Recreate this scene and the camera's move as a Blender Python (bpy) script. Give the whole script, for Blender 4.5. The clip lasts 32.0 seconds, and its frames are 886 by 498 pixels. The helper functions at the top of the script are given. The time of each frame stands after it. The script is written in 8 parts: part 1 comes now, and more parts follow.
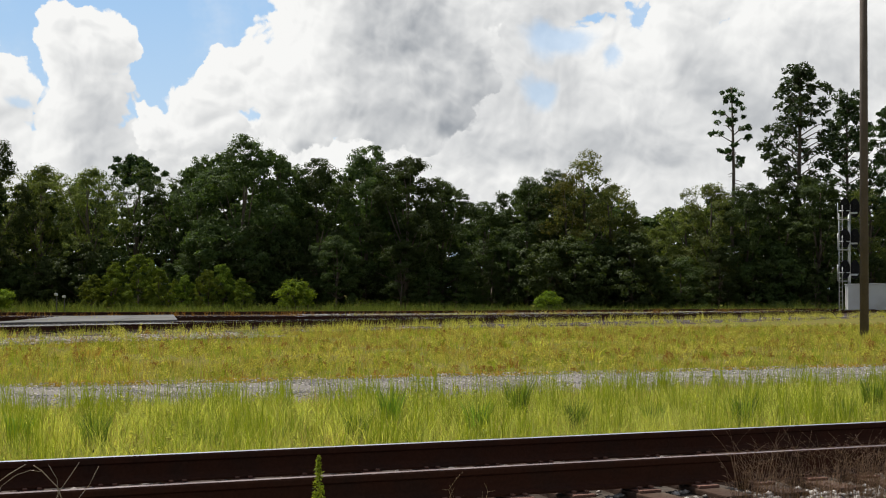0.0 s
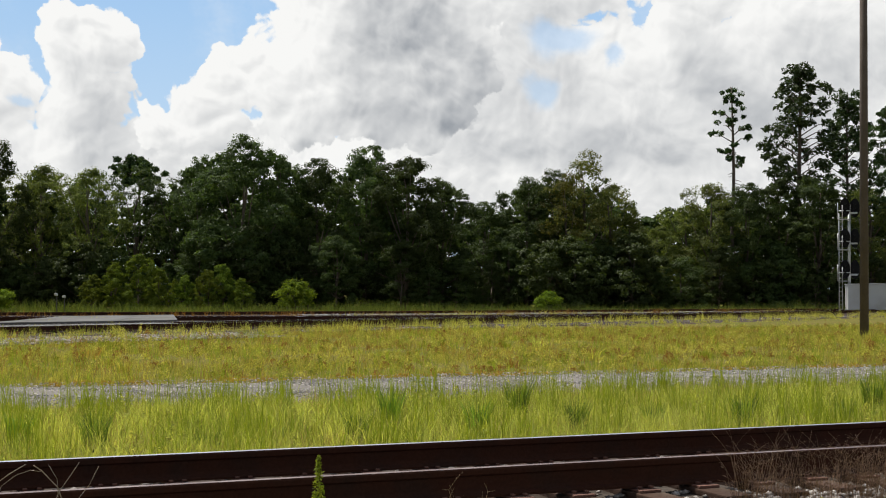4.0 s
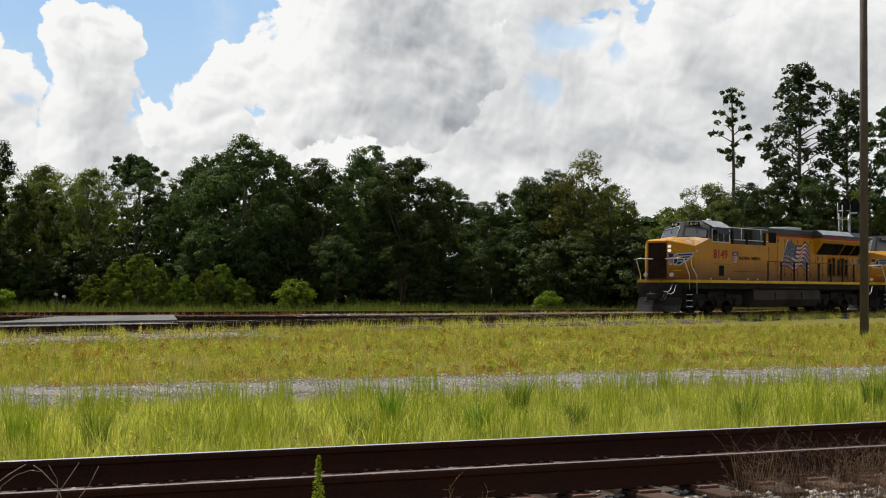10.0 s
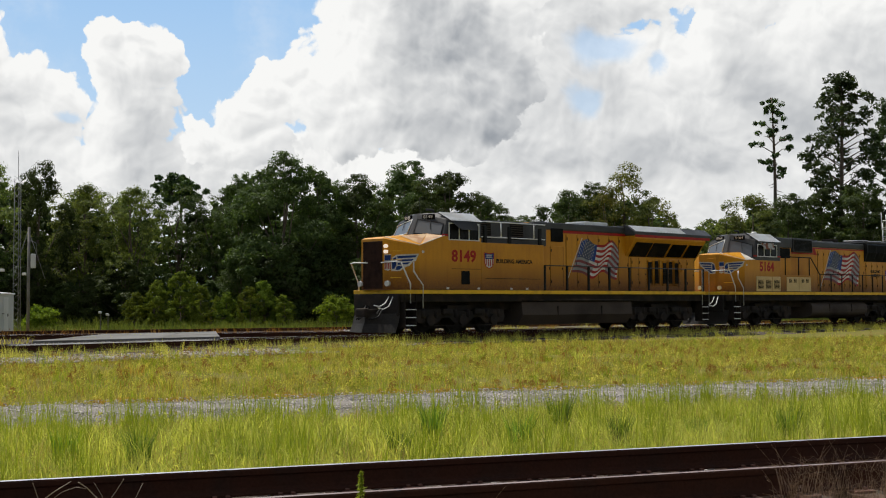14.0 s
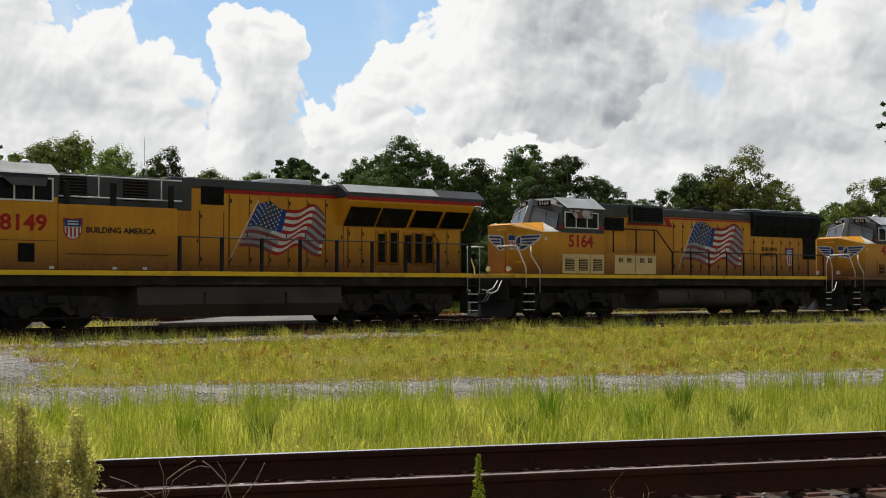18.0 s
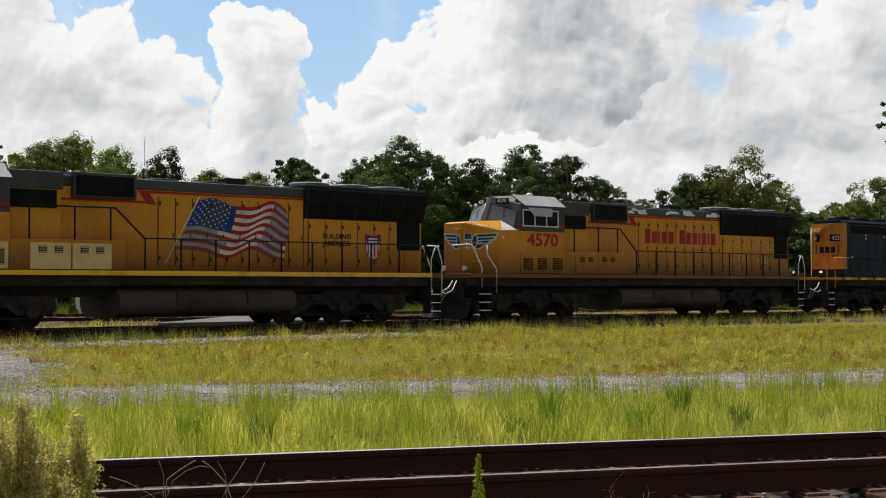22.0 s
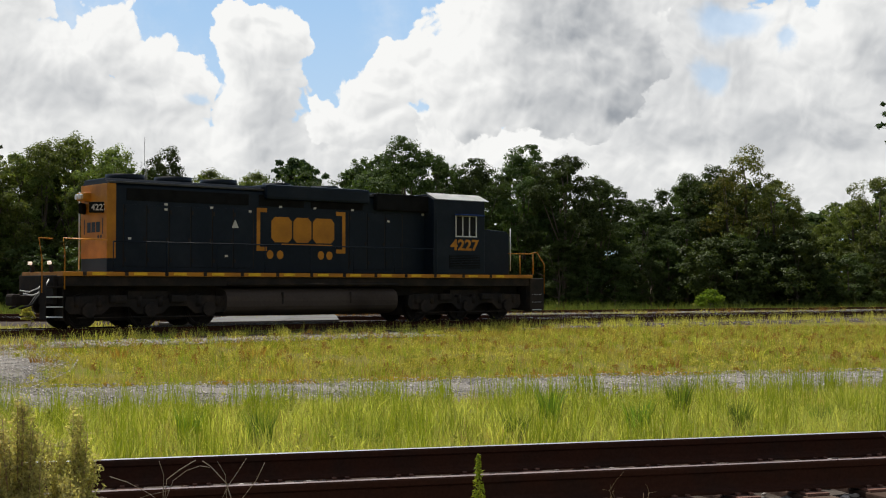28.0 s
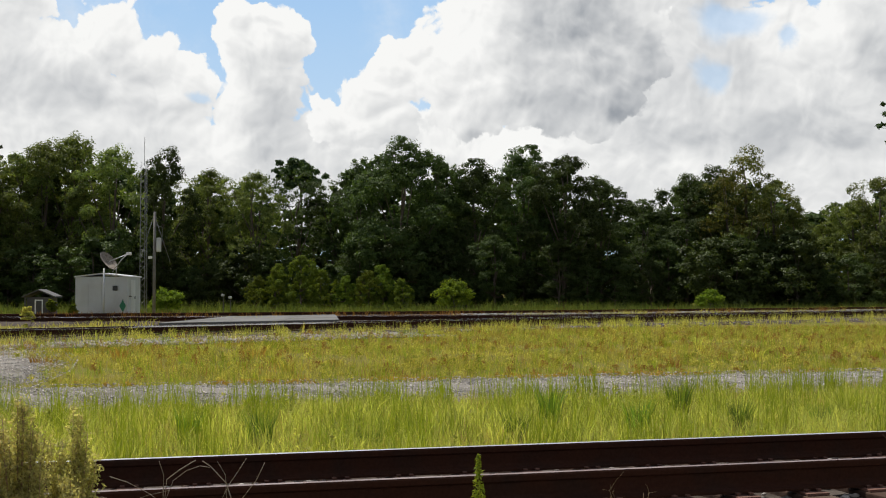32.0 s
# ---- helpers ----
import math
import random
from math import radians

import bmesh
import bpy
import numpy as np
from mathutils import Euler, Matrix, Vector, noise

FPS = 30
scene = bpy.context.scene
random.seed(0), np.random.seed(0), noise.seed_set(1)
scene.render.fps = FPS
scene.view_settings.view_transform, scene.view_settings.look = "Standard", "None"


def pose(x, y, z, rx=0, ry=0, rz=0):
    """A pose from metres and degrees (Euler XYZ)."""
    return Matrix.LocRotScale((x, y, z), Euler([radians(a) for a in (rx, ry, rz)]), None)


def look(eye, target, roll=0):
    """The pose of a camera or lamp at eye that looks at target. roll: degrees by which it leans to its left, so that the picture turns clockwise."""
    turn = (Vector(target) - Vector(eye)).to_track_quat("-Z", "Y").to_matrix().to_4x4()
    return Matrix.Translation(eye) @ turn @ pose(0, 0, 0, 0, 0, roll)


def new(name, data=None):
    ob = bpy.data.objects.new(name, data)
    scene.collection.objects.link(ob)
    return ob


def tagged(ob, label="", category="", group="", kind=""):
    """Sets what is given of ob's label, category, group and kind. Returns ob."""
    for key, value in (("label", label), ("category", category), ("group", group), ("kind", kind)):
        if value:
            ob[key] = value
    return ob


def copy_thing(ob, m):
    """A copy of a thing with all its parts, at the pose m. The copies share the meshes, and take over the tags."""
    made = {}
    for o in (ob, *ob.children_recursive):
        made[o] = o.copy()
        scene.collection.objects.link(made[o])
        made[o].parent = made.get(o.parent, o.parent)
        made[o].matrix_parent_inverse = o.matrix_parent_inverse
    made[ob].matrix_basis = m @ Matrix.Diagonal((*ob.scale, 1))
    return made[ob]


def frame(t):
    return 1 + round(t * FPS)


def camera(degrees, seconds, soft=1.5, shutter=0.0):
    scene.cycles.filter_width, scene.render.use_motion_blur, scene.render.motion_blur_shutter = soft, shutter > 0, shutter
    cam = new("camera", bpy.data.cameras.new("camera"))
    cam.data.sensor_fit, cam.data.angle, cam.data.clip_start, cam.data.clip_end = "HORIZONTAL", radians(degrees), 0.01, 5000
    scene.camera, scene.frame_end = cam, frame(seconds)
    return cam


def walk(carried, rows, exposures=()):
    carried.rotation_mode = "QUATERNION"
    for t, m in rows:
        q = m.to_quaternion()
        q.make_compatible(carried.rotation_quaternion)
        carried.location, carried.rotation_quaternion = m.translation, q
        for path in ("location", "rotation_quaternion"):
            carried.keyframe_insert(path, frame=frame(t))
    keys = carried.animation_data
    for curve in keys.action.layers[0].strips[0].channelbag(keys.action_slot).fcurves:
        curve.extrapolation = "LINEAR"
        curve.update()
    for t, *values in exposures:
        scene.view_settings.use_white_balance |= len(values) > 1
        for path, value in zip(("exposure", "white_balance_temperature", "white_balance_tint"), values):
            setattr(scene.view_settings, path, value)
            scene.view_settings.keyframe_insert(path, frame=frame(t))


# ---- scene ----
EYE_Z = 1.62          # the eye over the grass; rail heads lie 1.26 to 1.29 m below it
cam = camera(37.5, 32.0, soft=1.1)


def aim(yaw, pitch, roll):
    """A tripod head: degrees to the left, upwards, and clockwise."""
    return pose(0, 0, EYE_Z, 90 + pitch, 0, yaw) @ pose(0, 0, 0, 0, 0, -roll)


FIRST, LAST = aim(-6.917, 1.69, -0.336), aim(0, 1.637, 0)
walk(cam, [
    (0.0, FIRST), (6.0, FIRST), (12.0, FIRST), (12.2, aim(-6.89, 1.74, -0.28)),
    (12.5, aim(-6.753, 2.019, -0.022)), (12.8, aim(-6.55, 2.26, 0.11)), (13.0, aim(-6.391, 2.355, 0.181)),
    (13.25, aim(-5.75, 2.43, 0.25)), (13.5, aim(-5.193, 2.431, 0.288)), (13.75, aim(-5.17, 2.36, 0.24)),
    (14.0, aim(-5.154, 2.327, 0.204)), (14.2, aim(-4.3, 2.34, 0.28)), (14.5, aim(-2.799, 2.351, 0.41)),
    (15.0, aim(-1.2, 2.36, 0.43)), (15.6, aim(-0.25, 2.34, 0.38)), (16.2, aim(0.08, 2.31, 0.34)), (16.5, aim(0.085, 2.281, 0.328)),
    (16.7, aim(0.04, 1.9, 0.12)), (16.9, aim(0, 1.66, 0.01)), (17.0, LAST), (20.0, LAST), (32.0, LAST)])

# ---- light ----
SUN_AZ, SUN_EL = -37.0, 60.0     # degrees to the right of straight ahead, and above the horizon
world = bpy.data.worlds.new("world")
scene.world = world
world.use_nodes = True
wn = world.node_tree.nodes
sky = wn.new("ShaderNodeTexSky")
sky.sky_type = "NISHITA"
sky.sun_disc = False
sky.sun_elevation = radians(SUN_EL)
sky.sun_rotation = radians(SUN_AZ)
# broken white cloud over the rest of the sky
_puff = wn.new("ShaderNodeTexNoise")
_puff.inputs["Scale"].default_value, _puff.inputs["Detail"].default_value = 2.2, 6
_co = wn.new("ShaderNodeTexCoord")
_cov = wn.new("ShaderNodeMapRange")
_cov.inputs["From Min"].default_value, _cov.inputs["From Max"].default_value, _cov.inputs["To Max"].default_value = 0.42, 0.6, 0.85
_mix = wn.new("ShaderNodeMix")
_mix.data_type = "RGBA"
_mix.inputs["B"].default_value = (7.0, 7.0, 7.0, 1)
world.node_tree.links.new(_co.outputs["Generated"], _puff.inputs["Vector"])
world.node_tree.links.new(_puff.outputs["Fac"], _cov.inputs["Value"])
world.node_tree.links.new(_cov.outputs["Result"], _mix.inputs["Factor"])
world.node_tree.links.new(sky.outputs[0], _mix.inputs["A"])
world.node_tree.links.new(_mix.outputs["Result"], wn["Background"].inputs[0])
wn["Background"].inputs[1].default_value = 0.074
sun = new("sun", bpy.data.lights.new("sun", "SUN"))
sun.data.energy, sun.data.angle, sun.data.color = 4.9, radians(0.6), (1.0, 0.95, 0.87)
_d = Vector((math.sin(radians(SUN_AZ)) * math.cos(radians(SUN_EL)), math.cos(radians(SUN_AZ)) * math.cos(radians(SUN_EL)), math.sin(radians(SUN_EL))))
sun.matrix_world = look((0, 0, 0), -_d) @ Matrix.Identity(4)
sun.location = (0, 0, 60)
scene.view_settings.exposure = 0.13

# ---- materials ----
def nodes_of(name):
    m = bpy.data.materials.new(name)
    m.use_nodes = True
    nt = m.node_tree
    return m, nt, nt.nodes["Principled BSDF"]


def mat(name, col, rough=0.6, metal=0.0, var=0.25, scale=1.5, bump=0.15, fine=30.0, col2=None, mix=(0.45, 0.7), rand=0.0, island=0.0, spec=0.5, streak=None):
    """A painted, stained or weathered surface: two scales of variation in colour, and a fine relief."""
    m, nt, b = nodes_of(name)
    ln, nn = nt.links.new, nt.nodes.new
    co = nn("ShaderNodeTexCoord")
    big = nn("ShaderNodeTexNoise")
    big.inputs["Scale"].default_value, big.inputs["Detail"].default_value = scale, 6
    ln(co.outputs["Object"], big.inputs["Vector"])
    ramp = nn("ShaderNodeMapRange")
    ramp.inputs["From Min"].default_value, ramp.inputs["From Max"].default_value = mix
    ln(big.outputs["Fac"], ramp.inputs["Value"])
    mx = nn("ShaderNodeMix")
    mx.data_type = "RGBA"
    mx.inputs["A"].default_value = (*col, 1)
    mx.inputs["B"].default_value = (*(col2 or [c * (1 - var * 1.5) for c in col]), 1)
    ln(ramp.outputs["Result"], mx.inputs["Factor"])
    small = nn("ShaderNodeTexNoise")
    small.inputs["Scale"].default_value, small.inputs["Detail"].default_value = fine, 5
    ln(co.outputs["Object"], small.inputs["Vector"])
    val = nn("ShaderNodeMapRange")
    val.inputs["To Min"].default_value, val.inputs["To Max"].default_value = 1 - var, 1 + var
    ln(small.outputs["Fac"], val.inputs["Value"])
    colour = mx.outputs["Result"]
    if streak:
        # run-off that trickles down the sides, broken up by blotches
        st = nn("ShaderNodeMapping")
        st.inputs["Scale"].default_value = (2.6, 2.6, 0.3)
        ln(co.outputs["Object"], st.inputs["Vector"])
        sn = nn("ShaderNodeTexNoise")
        sn.inputs["Scale"].default_value, sn.inputs["Detail"].default_value, sn.inputs["Roughness"].default_value = 1.6, 7, 0.65
        ln(st.outputs["Vector"], sn.inputs["Vector"])
        sr = nn("ShaderNodeMapRange")
        sr.inputs["From Min"].default_value, sr.inputs["From Max"].default_value, sr.inputs["To Max"].default_value = 0.48, 0.85, 0.38
        ln(sn.outputs["Fac"], sr.inputs["Value"])
        sm = nn("ShaderNodeMix")
        sm.data_type = "RGBA"
        sm.inputs["B"].default_value = (*streak, 1)
        ln(sr.outputs["Result"], sm.inputs["Factor"])
        ln(colour, sm.inputs["A"])
        colour = sm.outputs["Result"]
        # brown laid over the sides, growing denser from 3 m down to the deck
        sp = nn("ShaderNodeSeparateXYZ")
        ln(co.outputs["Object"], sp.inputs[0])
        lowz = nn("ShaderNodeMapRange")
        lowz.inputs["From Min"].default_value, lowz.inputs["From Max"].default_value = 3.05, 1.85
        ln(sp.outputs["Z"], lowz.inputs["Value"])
        low_brown = nn("ShaderNodeMath")
        low_brown.operation = "MULTIPLY"
        ln(lowz.outputs["Result"], low_brown.inputs[0])
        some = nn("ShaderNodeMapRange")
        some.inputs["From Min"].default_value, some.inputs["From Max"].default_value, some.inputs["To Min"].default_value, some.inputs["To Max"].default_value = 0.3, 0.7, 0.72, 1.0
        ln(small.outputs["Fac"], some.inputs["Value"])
        ln(some.outputs["Result"], low_brown.inputs[1])
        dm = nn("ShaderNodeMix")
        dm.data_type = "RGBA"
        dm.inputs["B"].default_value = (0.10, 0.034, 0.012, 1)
        ln(low_brown.outputs[0], dm.inputs["Factor"])
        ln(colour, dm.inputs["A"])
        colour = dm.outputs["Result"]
    hsv = nn("ShaderNodeHueSaturation")
    ln(colour, hsv.inputs["Color"])
    last = val.outputs["Result"]
    for src, amount in (("ShaderNodeObjectInfo", rand), ("ShaderNodeNewGeometry", island)):
        if amount:
            info = nn(src)
            r = nn("ShaderNodeMapRange")
            r.inputs["To Min"].default_value, r.inputs["To Max"].default_value = 1 - amount, 1 + amount
            ln(info.outputs["Random" if src == "ShaderNodeObjectInfo" else "Random Per Island"], r.inputs["Value"])
            mul = nn("ShaderNodeMath")
            mul.operation = "MULTIPLY"
            ln(last, mul.inputs[0])
            ln(r.outputs["Result"], mul.inputs[1])
            last = mul.outputs[0]
    ln(last, hsv.inputs["Value"])
    ln(hsv.outputs["Color"], b.inputs["Base Color"])
    rv = nn("ShaderNodeMapRange")
    rv.inputs["To Min"].default_value, rv.inputs["To Max"].default_value = max(0.05, rough - 0.15), min(1, rough + 0.15)
    ln(big.outputs["Fac"], rv.inputs["Value"])
    ln(rv.outputs["Result"], b.inputs["Roughness"])
    b.inputs["Metallic"].default_value = metal
    b.inputs["Specular IOR Level"].default_value = spec
    if bump:
        bp = nn("ShaderNodeBump")
        bp.inputs["Strength"].default_value, bp.inputs["Distance"].default_value = bump, 0.02
        ln(small.outputs["Fac"], bp.inputs["Height"])
        ln(bp.outputs["Normal"], b.inputs["Normal"])
    return m


def leafy(name, col, col2, through_col, share=0.35, rough=0.55, spec=0.3, patch=0.25, vary=0.0):
    """Leaves and blades: they vary from one to the next and in patches, and let light through."""
    m, nt, b = nodes_of(name)
    ln, nn = nt.links.new, nt.nodes.new
    geo, info, co = nn("ShaderNodeNewGeometry"), nn("ShaderNodeObjectInfo"), nn("ShaderNodeTexCoord")
    noise_ = nn("ShaderNodeTexNoise")
    noise_.inputs["Scale"].default_value, noise_.inputs["Detail"].default_value = patch, 3
    ln(co.outputs["Object"], noise_.inputs["Vector"])
    a = nn("ShaderNodeMath")
    a.operation = "MULTIPLY_ADD"
    ln(geo.outputs["Random Per Island"], a.inputs[0])
    a.inputs[1].default_value = 0.55
    ln(noise_.outputs["Fac"], a.inputs[2])
    r = nn("ShaderNodeMapRange")
    r.inputs["From Min"].default_value, r.inputs["From Max"].default_value = 0.35, 1.15
    ln(a.outputs[0], r.inputs["Value"])
    mx = nn("ShaderNodeMix")
    mx.data_type = "RGBA"
    mx.inputs["A"].default_value, mx.inputs["B"].default_value = (*col, 1), (*col2, 1)
    ln(r.outputs["Result"], mx.inputs["Factor"])
    hsv = nn("ShaderNodeHueSaturation")
    v = nn("ShaderNodeMapRange")
    v.inputs["To Min"].default_value, v.inputs["To Max"].default_value = 0.75, 1.3
    ln(info.outputs["Random"], v.inputs["Value"])
    shine = v.outputs["Result"]
    if vary:
        # one blade lighter, the next darker
        k = [nn("ShaderNodeMath") for _ in range(3)]
        k[0].operation, k[1].operation, k[2].operation = "MULTIPLY", "FRACT", "MULTIPLY"
        k[0].inputs[1].default_value = 17.3
        ln(geo.outputs["Random Per Island"], k[0].inputs[0])
        ln(k[0].outputs[0], k[1].inputs[0])
        kr = nn("ShaderNodeMapRange")
        kr.inputs["To Min"].default_value, kr.inputs["To Max"].default_value = 1 - vary, 1 + vary
        ln(k[1].outputs[0], kr.inputs["Value"])
        ln(shine, k[2].inputs[0])
        ln(kr.outputs["Result"], k[2].inputs[1])
        shine = k[2].outputs[0]
    ln(shine, hsv.inputs["Value"])
    h = nn("ShaderNodeMapRange")
    h.inputs["To Min"].default_value, h.inputs["To Max"].default_value = 0.485, 0.515
    ln(info.outputs["Random"], h.inputs["Value"])
    ln(h.outputs["Result"], hsv.inputs["Hue"])
    ln(mx.outputs["Result"], hsv.inputs["Color"])
    ln(hsv.outputs["Color"], b.inputs["Base Color"])
    b.inputs["Roughness"].default_value = rough
    b.inputs["Specular IOR Level"].default_value = spec
    t = nn("ShaderNodeBsdfTranslucent")
    tm = nn("ShaderNodeMix")
    tm.data_type, tm.blend_type = "RGBA", "MULTIPLY"
    tm.inputs["Factor"].default_value = 1
    ln(hsv.outputs["Color"], tm.inputs["A"])
    tm.inputs["B"].default_value = (*through_col, 1)
    ln(tm.outputs["Result"], t.inputs["Color"])
    ms = nn("ShaderNodeMixShader")
    ms.inputs[0].default_value = share
    ln(b.outputs[0], ms.inputs[1])
    ln(t.outputs[0], ms.inputs[2])
    ln(ms.outputs[0], nt.nodes["Material Output"].inputs[0])
    return m


def glass(name, col=(0.02, 0.025, 0.03), rough=0.06):
    m, nt, b = nodes_of(name)
    b.inputs["Base Color"].default_value = (*col, 1)
    b.inputs["Roughness"].default_value = rough
    b.inputs["Specular IOR Level"].default_value = 0.6
    return m


def glow(name, col, strength):
    m, nt, b = nodes_of(name)
    b.inputs["Base Color"].default_value = (*col, 1)
    b.inputs["Emission Color"].default_value = (*col, 1)
    b.inputs["Emission Strength"].default_value = strength
    return m


M_SOIL = mat("grassy_soil", (0.15, 0.13, 0.04), 0.95, var=0.4, scale=0.35, fine=9, col2=(0.12, 0.125, 0.03), bump=0.6, spec=0.0)
# road bed coloured darker than M_STONE, painting the shadow gaps between stones
M_GRAVEL = mat("pale_gravel", (0.20, 0.185, 0.165), 0.95, var=0.6, scale=0.7, fine=20, col2=(0.11, 0.10, 0.085), bump=1.0, spec=0.0)
M_STONE = mat("loose_stone", (0.44, 0.40, 0.355), 0.95, var=0.2, scale=3, fine=60, island=0.5, col2=(0.30, 0.29, 0.29), spec=0.0)
# bed kept dark in colour for the shadowed gaps under M_BSTONE
M_BALLAST = mat("ballast_bed", (0.085, 0.072, 0.062), 0.95, var=0.6, scale=0.9, fine=16, col2=(0.05, 0.038, 0.03), bump=1.0, spec=0.0)
M_BSTONE = mat("ballast_stone", (0.34, 0.315, 0.29), 0.95, var=0.2, scale=3, fine=60, island=0.55, col2=(0.17, 0.14, 0.12), spec=0.0)
M_RUST = mat("rusted_steel", (0.048, 0.020, 0.0125), 0.85, 0.0, spec=0.05, var=0.35, scale=3, fine=40, col2=(0.035, 0.02, 0.015), bump=0.3)
M_HEAD = mat("dull_rail_head", (0.13, 0.085, 0.075), 0.6, 0.0, var=0.3, scale=2, fine=50, col2=(0.22, 0.17, 0.16), bump=0.05)
M_POLISH = mat("worn_rail_head", (0.46, 0.46, 0.48), 0.45, 0.8, var=0.2, scale=2, fine=60, col2=(0.25, 0.24, 0.24), bump=0.05)
M_TIE = mat("creosoted_timber", (0.066, 0.040, 0.029), 0.9, var=0.4, scale=2, fine=25, spec=0.1, col2=(0.10, 0.078, 0.06), rand=0.3, bump=0.5)
M_PLATE = mat("rusty_tie_plate", (0.14, 0.065, 0.045), 0.8, 0.1, var=0.3, scale=6, fine=50, rand=0.25, bump=0.3)
M_SLAB = mat("worn_concrete", (0.15, 0.147, 0.14), 0.95, var=0.35, scale=0.8, fine=12, spec=0.1, col2=(0.10, 0.095, 0.085), bump=0.3)
M_GRASS = leafy("tall_grass", (0.23, 0.28, 0.055), (0.54, 0.53, 0.14), (1.2, 1.14, 0.6), 0.5, rough=0.7, spec=0.15, patch=0.6, vary=0.42)
M_STRAW = leafy("straw_grass", (0.30, 0.22, 0.07), (0.52, 0.42, 0.16), (1.1, 1.0, 0.6), 0.4, patch=0.8, vary=0.4)
M_GRASS2 = leafy("short_dry_grass", (0.22, 0.245, 0.045), (0.50, 0.43, 0.11), (1.2, 1.1, 0.6), 0.45, rough=0.7, spec=0.15, patch=0.45, vary=0.45)
M_WEED = leafy("dark_grass_tuft", (0.13, 0.18, 0.02), (0.30, 0.33, 0.04), (1.25, 1.2, 0.45), 0.45, rough=0.7, spec=0.12, patch=2)
M_TUFT = leafy("coarse_green_tuft", (0.075, 0.14, 0.018), (0.19, 0.27, 0.04), (1.2, 1.25, 0.45), 0.42, rough=0.4, spec=0.5, patch=2, vary=0.5)
M_BRUSH = leafy("brushwood_leaves", (0.075, 0.115, 0.018), (0.15, 0.185, 0.03), (1.35, 1.35, 0.5), 0.36, rough=0.75, spec=0.06, patch=2, vary=0.25)
M_BROWNWEED = leafy("reddish_brown_weeds", (0.22, 0.125, 0.035), (0.40, 0.26, 0.07), (1.2, 1.0, 0.5), 0.35, rough=0.8, spec=0.1, patch=1)
M_EDGE = leafy("dull_edge_grass", (0.065, 0.095, 0.024), (0.14, 0.16, 0.042), (1.2, 1.1, 0.5), 0.35, rough=0.8, spec=0.08, patch=0.4, vary=0.3)
M_DRY = leafy("dry_stems", (0.19, 0.115, 0.062), (0.38, 0.26, 0.145), (1.0, 0.9, 0.7), 0.15, patch=3)
M_LEAF = leafy("tree_leaves", (0.037, 0.058, 0.020), (0.074, 0.100, 0.033), (1.3, 1.4, 0.6), 0.34, rough=0.6, spec=0.10, vary=0.25, patch=3.5)
M_LEAF_L = leafy("pale_tree_leaves", (0.080, 0.114, 0.034), (0.165, 0.19, 0.058), (1.35, 1.4, 0.55), 0.42, rough=0.6, spec=0.12, patch=3.5, vary=0.25)
M_LEAF_Y = leafy("yellowing_leaves", (0.05, 0.078, 0.022), (0.145, 0.13, 0.036), (1.4, 1.3, 0.5), 0.34, rough=0.6, spec=0.1, patch=3.5, vary=0.3)
M_NEEDLE = leafy("pine_needles", (0.028, 0.055, 0.02), (0.06, 0.09, 0.03), (1.3, 1.3, 0.6), 0.22, spec=0.15, patch=4)
M_SHRUB = leafy("shrub_leaves", (0.038, 0.060, 0.019), (0.076, 0.102, 0.030), (1.3, 1.4, 0.5), 0.28, rough=0.55, spec=0.12, patch=2, vary=0.25)
M_BUSH = leafy("bright_bush_leaves", (0.10, 0.17, 0.02), (0.19, 0.26, 0.035), (1.3, 1.3, 0.5), 0.42, rough=0.7, spec=0.06, patch=1, vary=0.3)
M_SAGE = leafy("grey_green_weed", (0.27, 0.27, 0.10), (0.48, 0.43, 0.20), (1.2, 1.1, 0.6), 0.5, rough=0.8, spec=0.1, patch=4, vary=0.35)
M_DISH = mat("weathered_mesh", (0.24, 0.20, 0.16), 0.9, var=0.4, scale=6, fine=22, col2=(0.09, 0.07, 0.055), bump=0.3)
M_DULL = mat("dull_grey_steel", (0.20, 0.205, 0.21), 0.7, 0.2, var=0.2, scale=2, fine=20)
M_GREYWOOD = mat("grey_timber", (0.17, 0.16, 0.15), 0.9, var=0.3, scale=1.2, fine=18, bump=0.4)
M_BLEACH = mat("bleached_stem", (0.33, 0.27, 0.21), 0.9, var=0.25, scale=6, fine=40, col2=(0.25, 0.19, 0.13))
M_BARK = mat("bark", (0.11, 0.085, 0.065), 0.95, var=0.35, scale=1.5, fine=14, col2=(0.06, 0.05, 0.04), bump=0.8)
M_POLE = mat("weathered_pole", (0.11, 0.085, 0.068), 0.9, var=0.3, scale=1.2, fine=18, col2=(0.08, 0.06, 0.045), bump=0.5)
M_GALV = mat("galvanised_steel", (0.52, 0.53, 0.53), 0.5, 0.5, var=0.12, scale=2, fine=30)
M_GREYBOX = mat("grey_painted_steel", (0.50, 0.52, 0.52), 0.55, 0.0, var=0.1, scale=0.8, fine=25, col2=(0.42, 0.42, 0.40))
M_BLACK = mat("black_paint", (0.014, 0.014, 0.015), 0.6, var=0.3, scale=2, fine=30, spec=0.12)
M_SHED = mat("weathered_shed_board", (0.085, 0.082, 0.08), 0.9, var=0.3, scale=1, fine=15)
M_WHITE = mat("white_paint", (0.75, 0.75, 0.72), 0.55, var=0.1, scale=2, fine=30)
M_GREEN = mat("green_sign_paint", (0.02, 0.16, 0.08), 0.5, var=0.1)

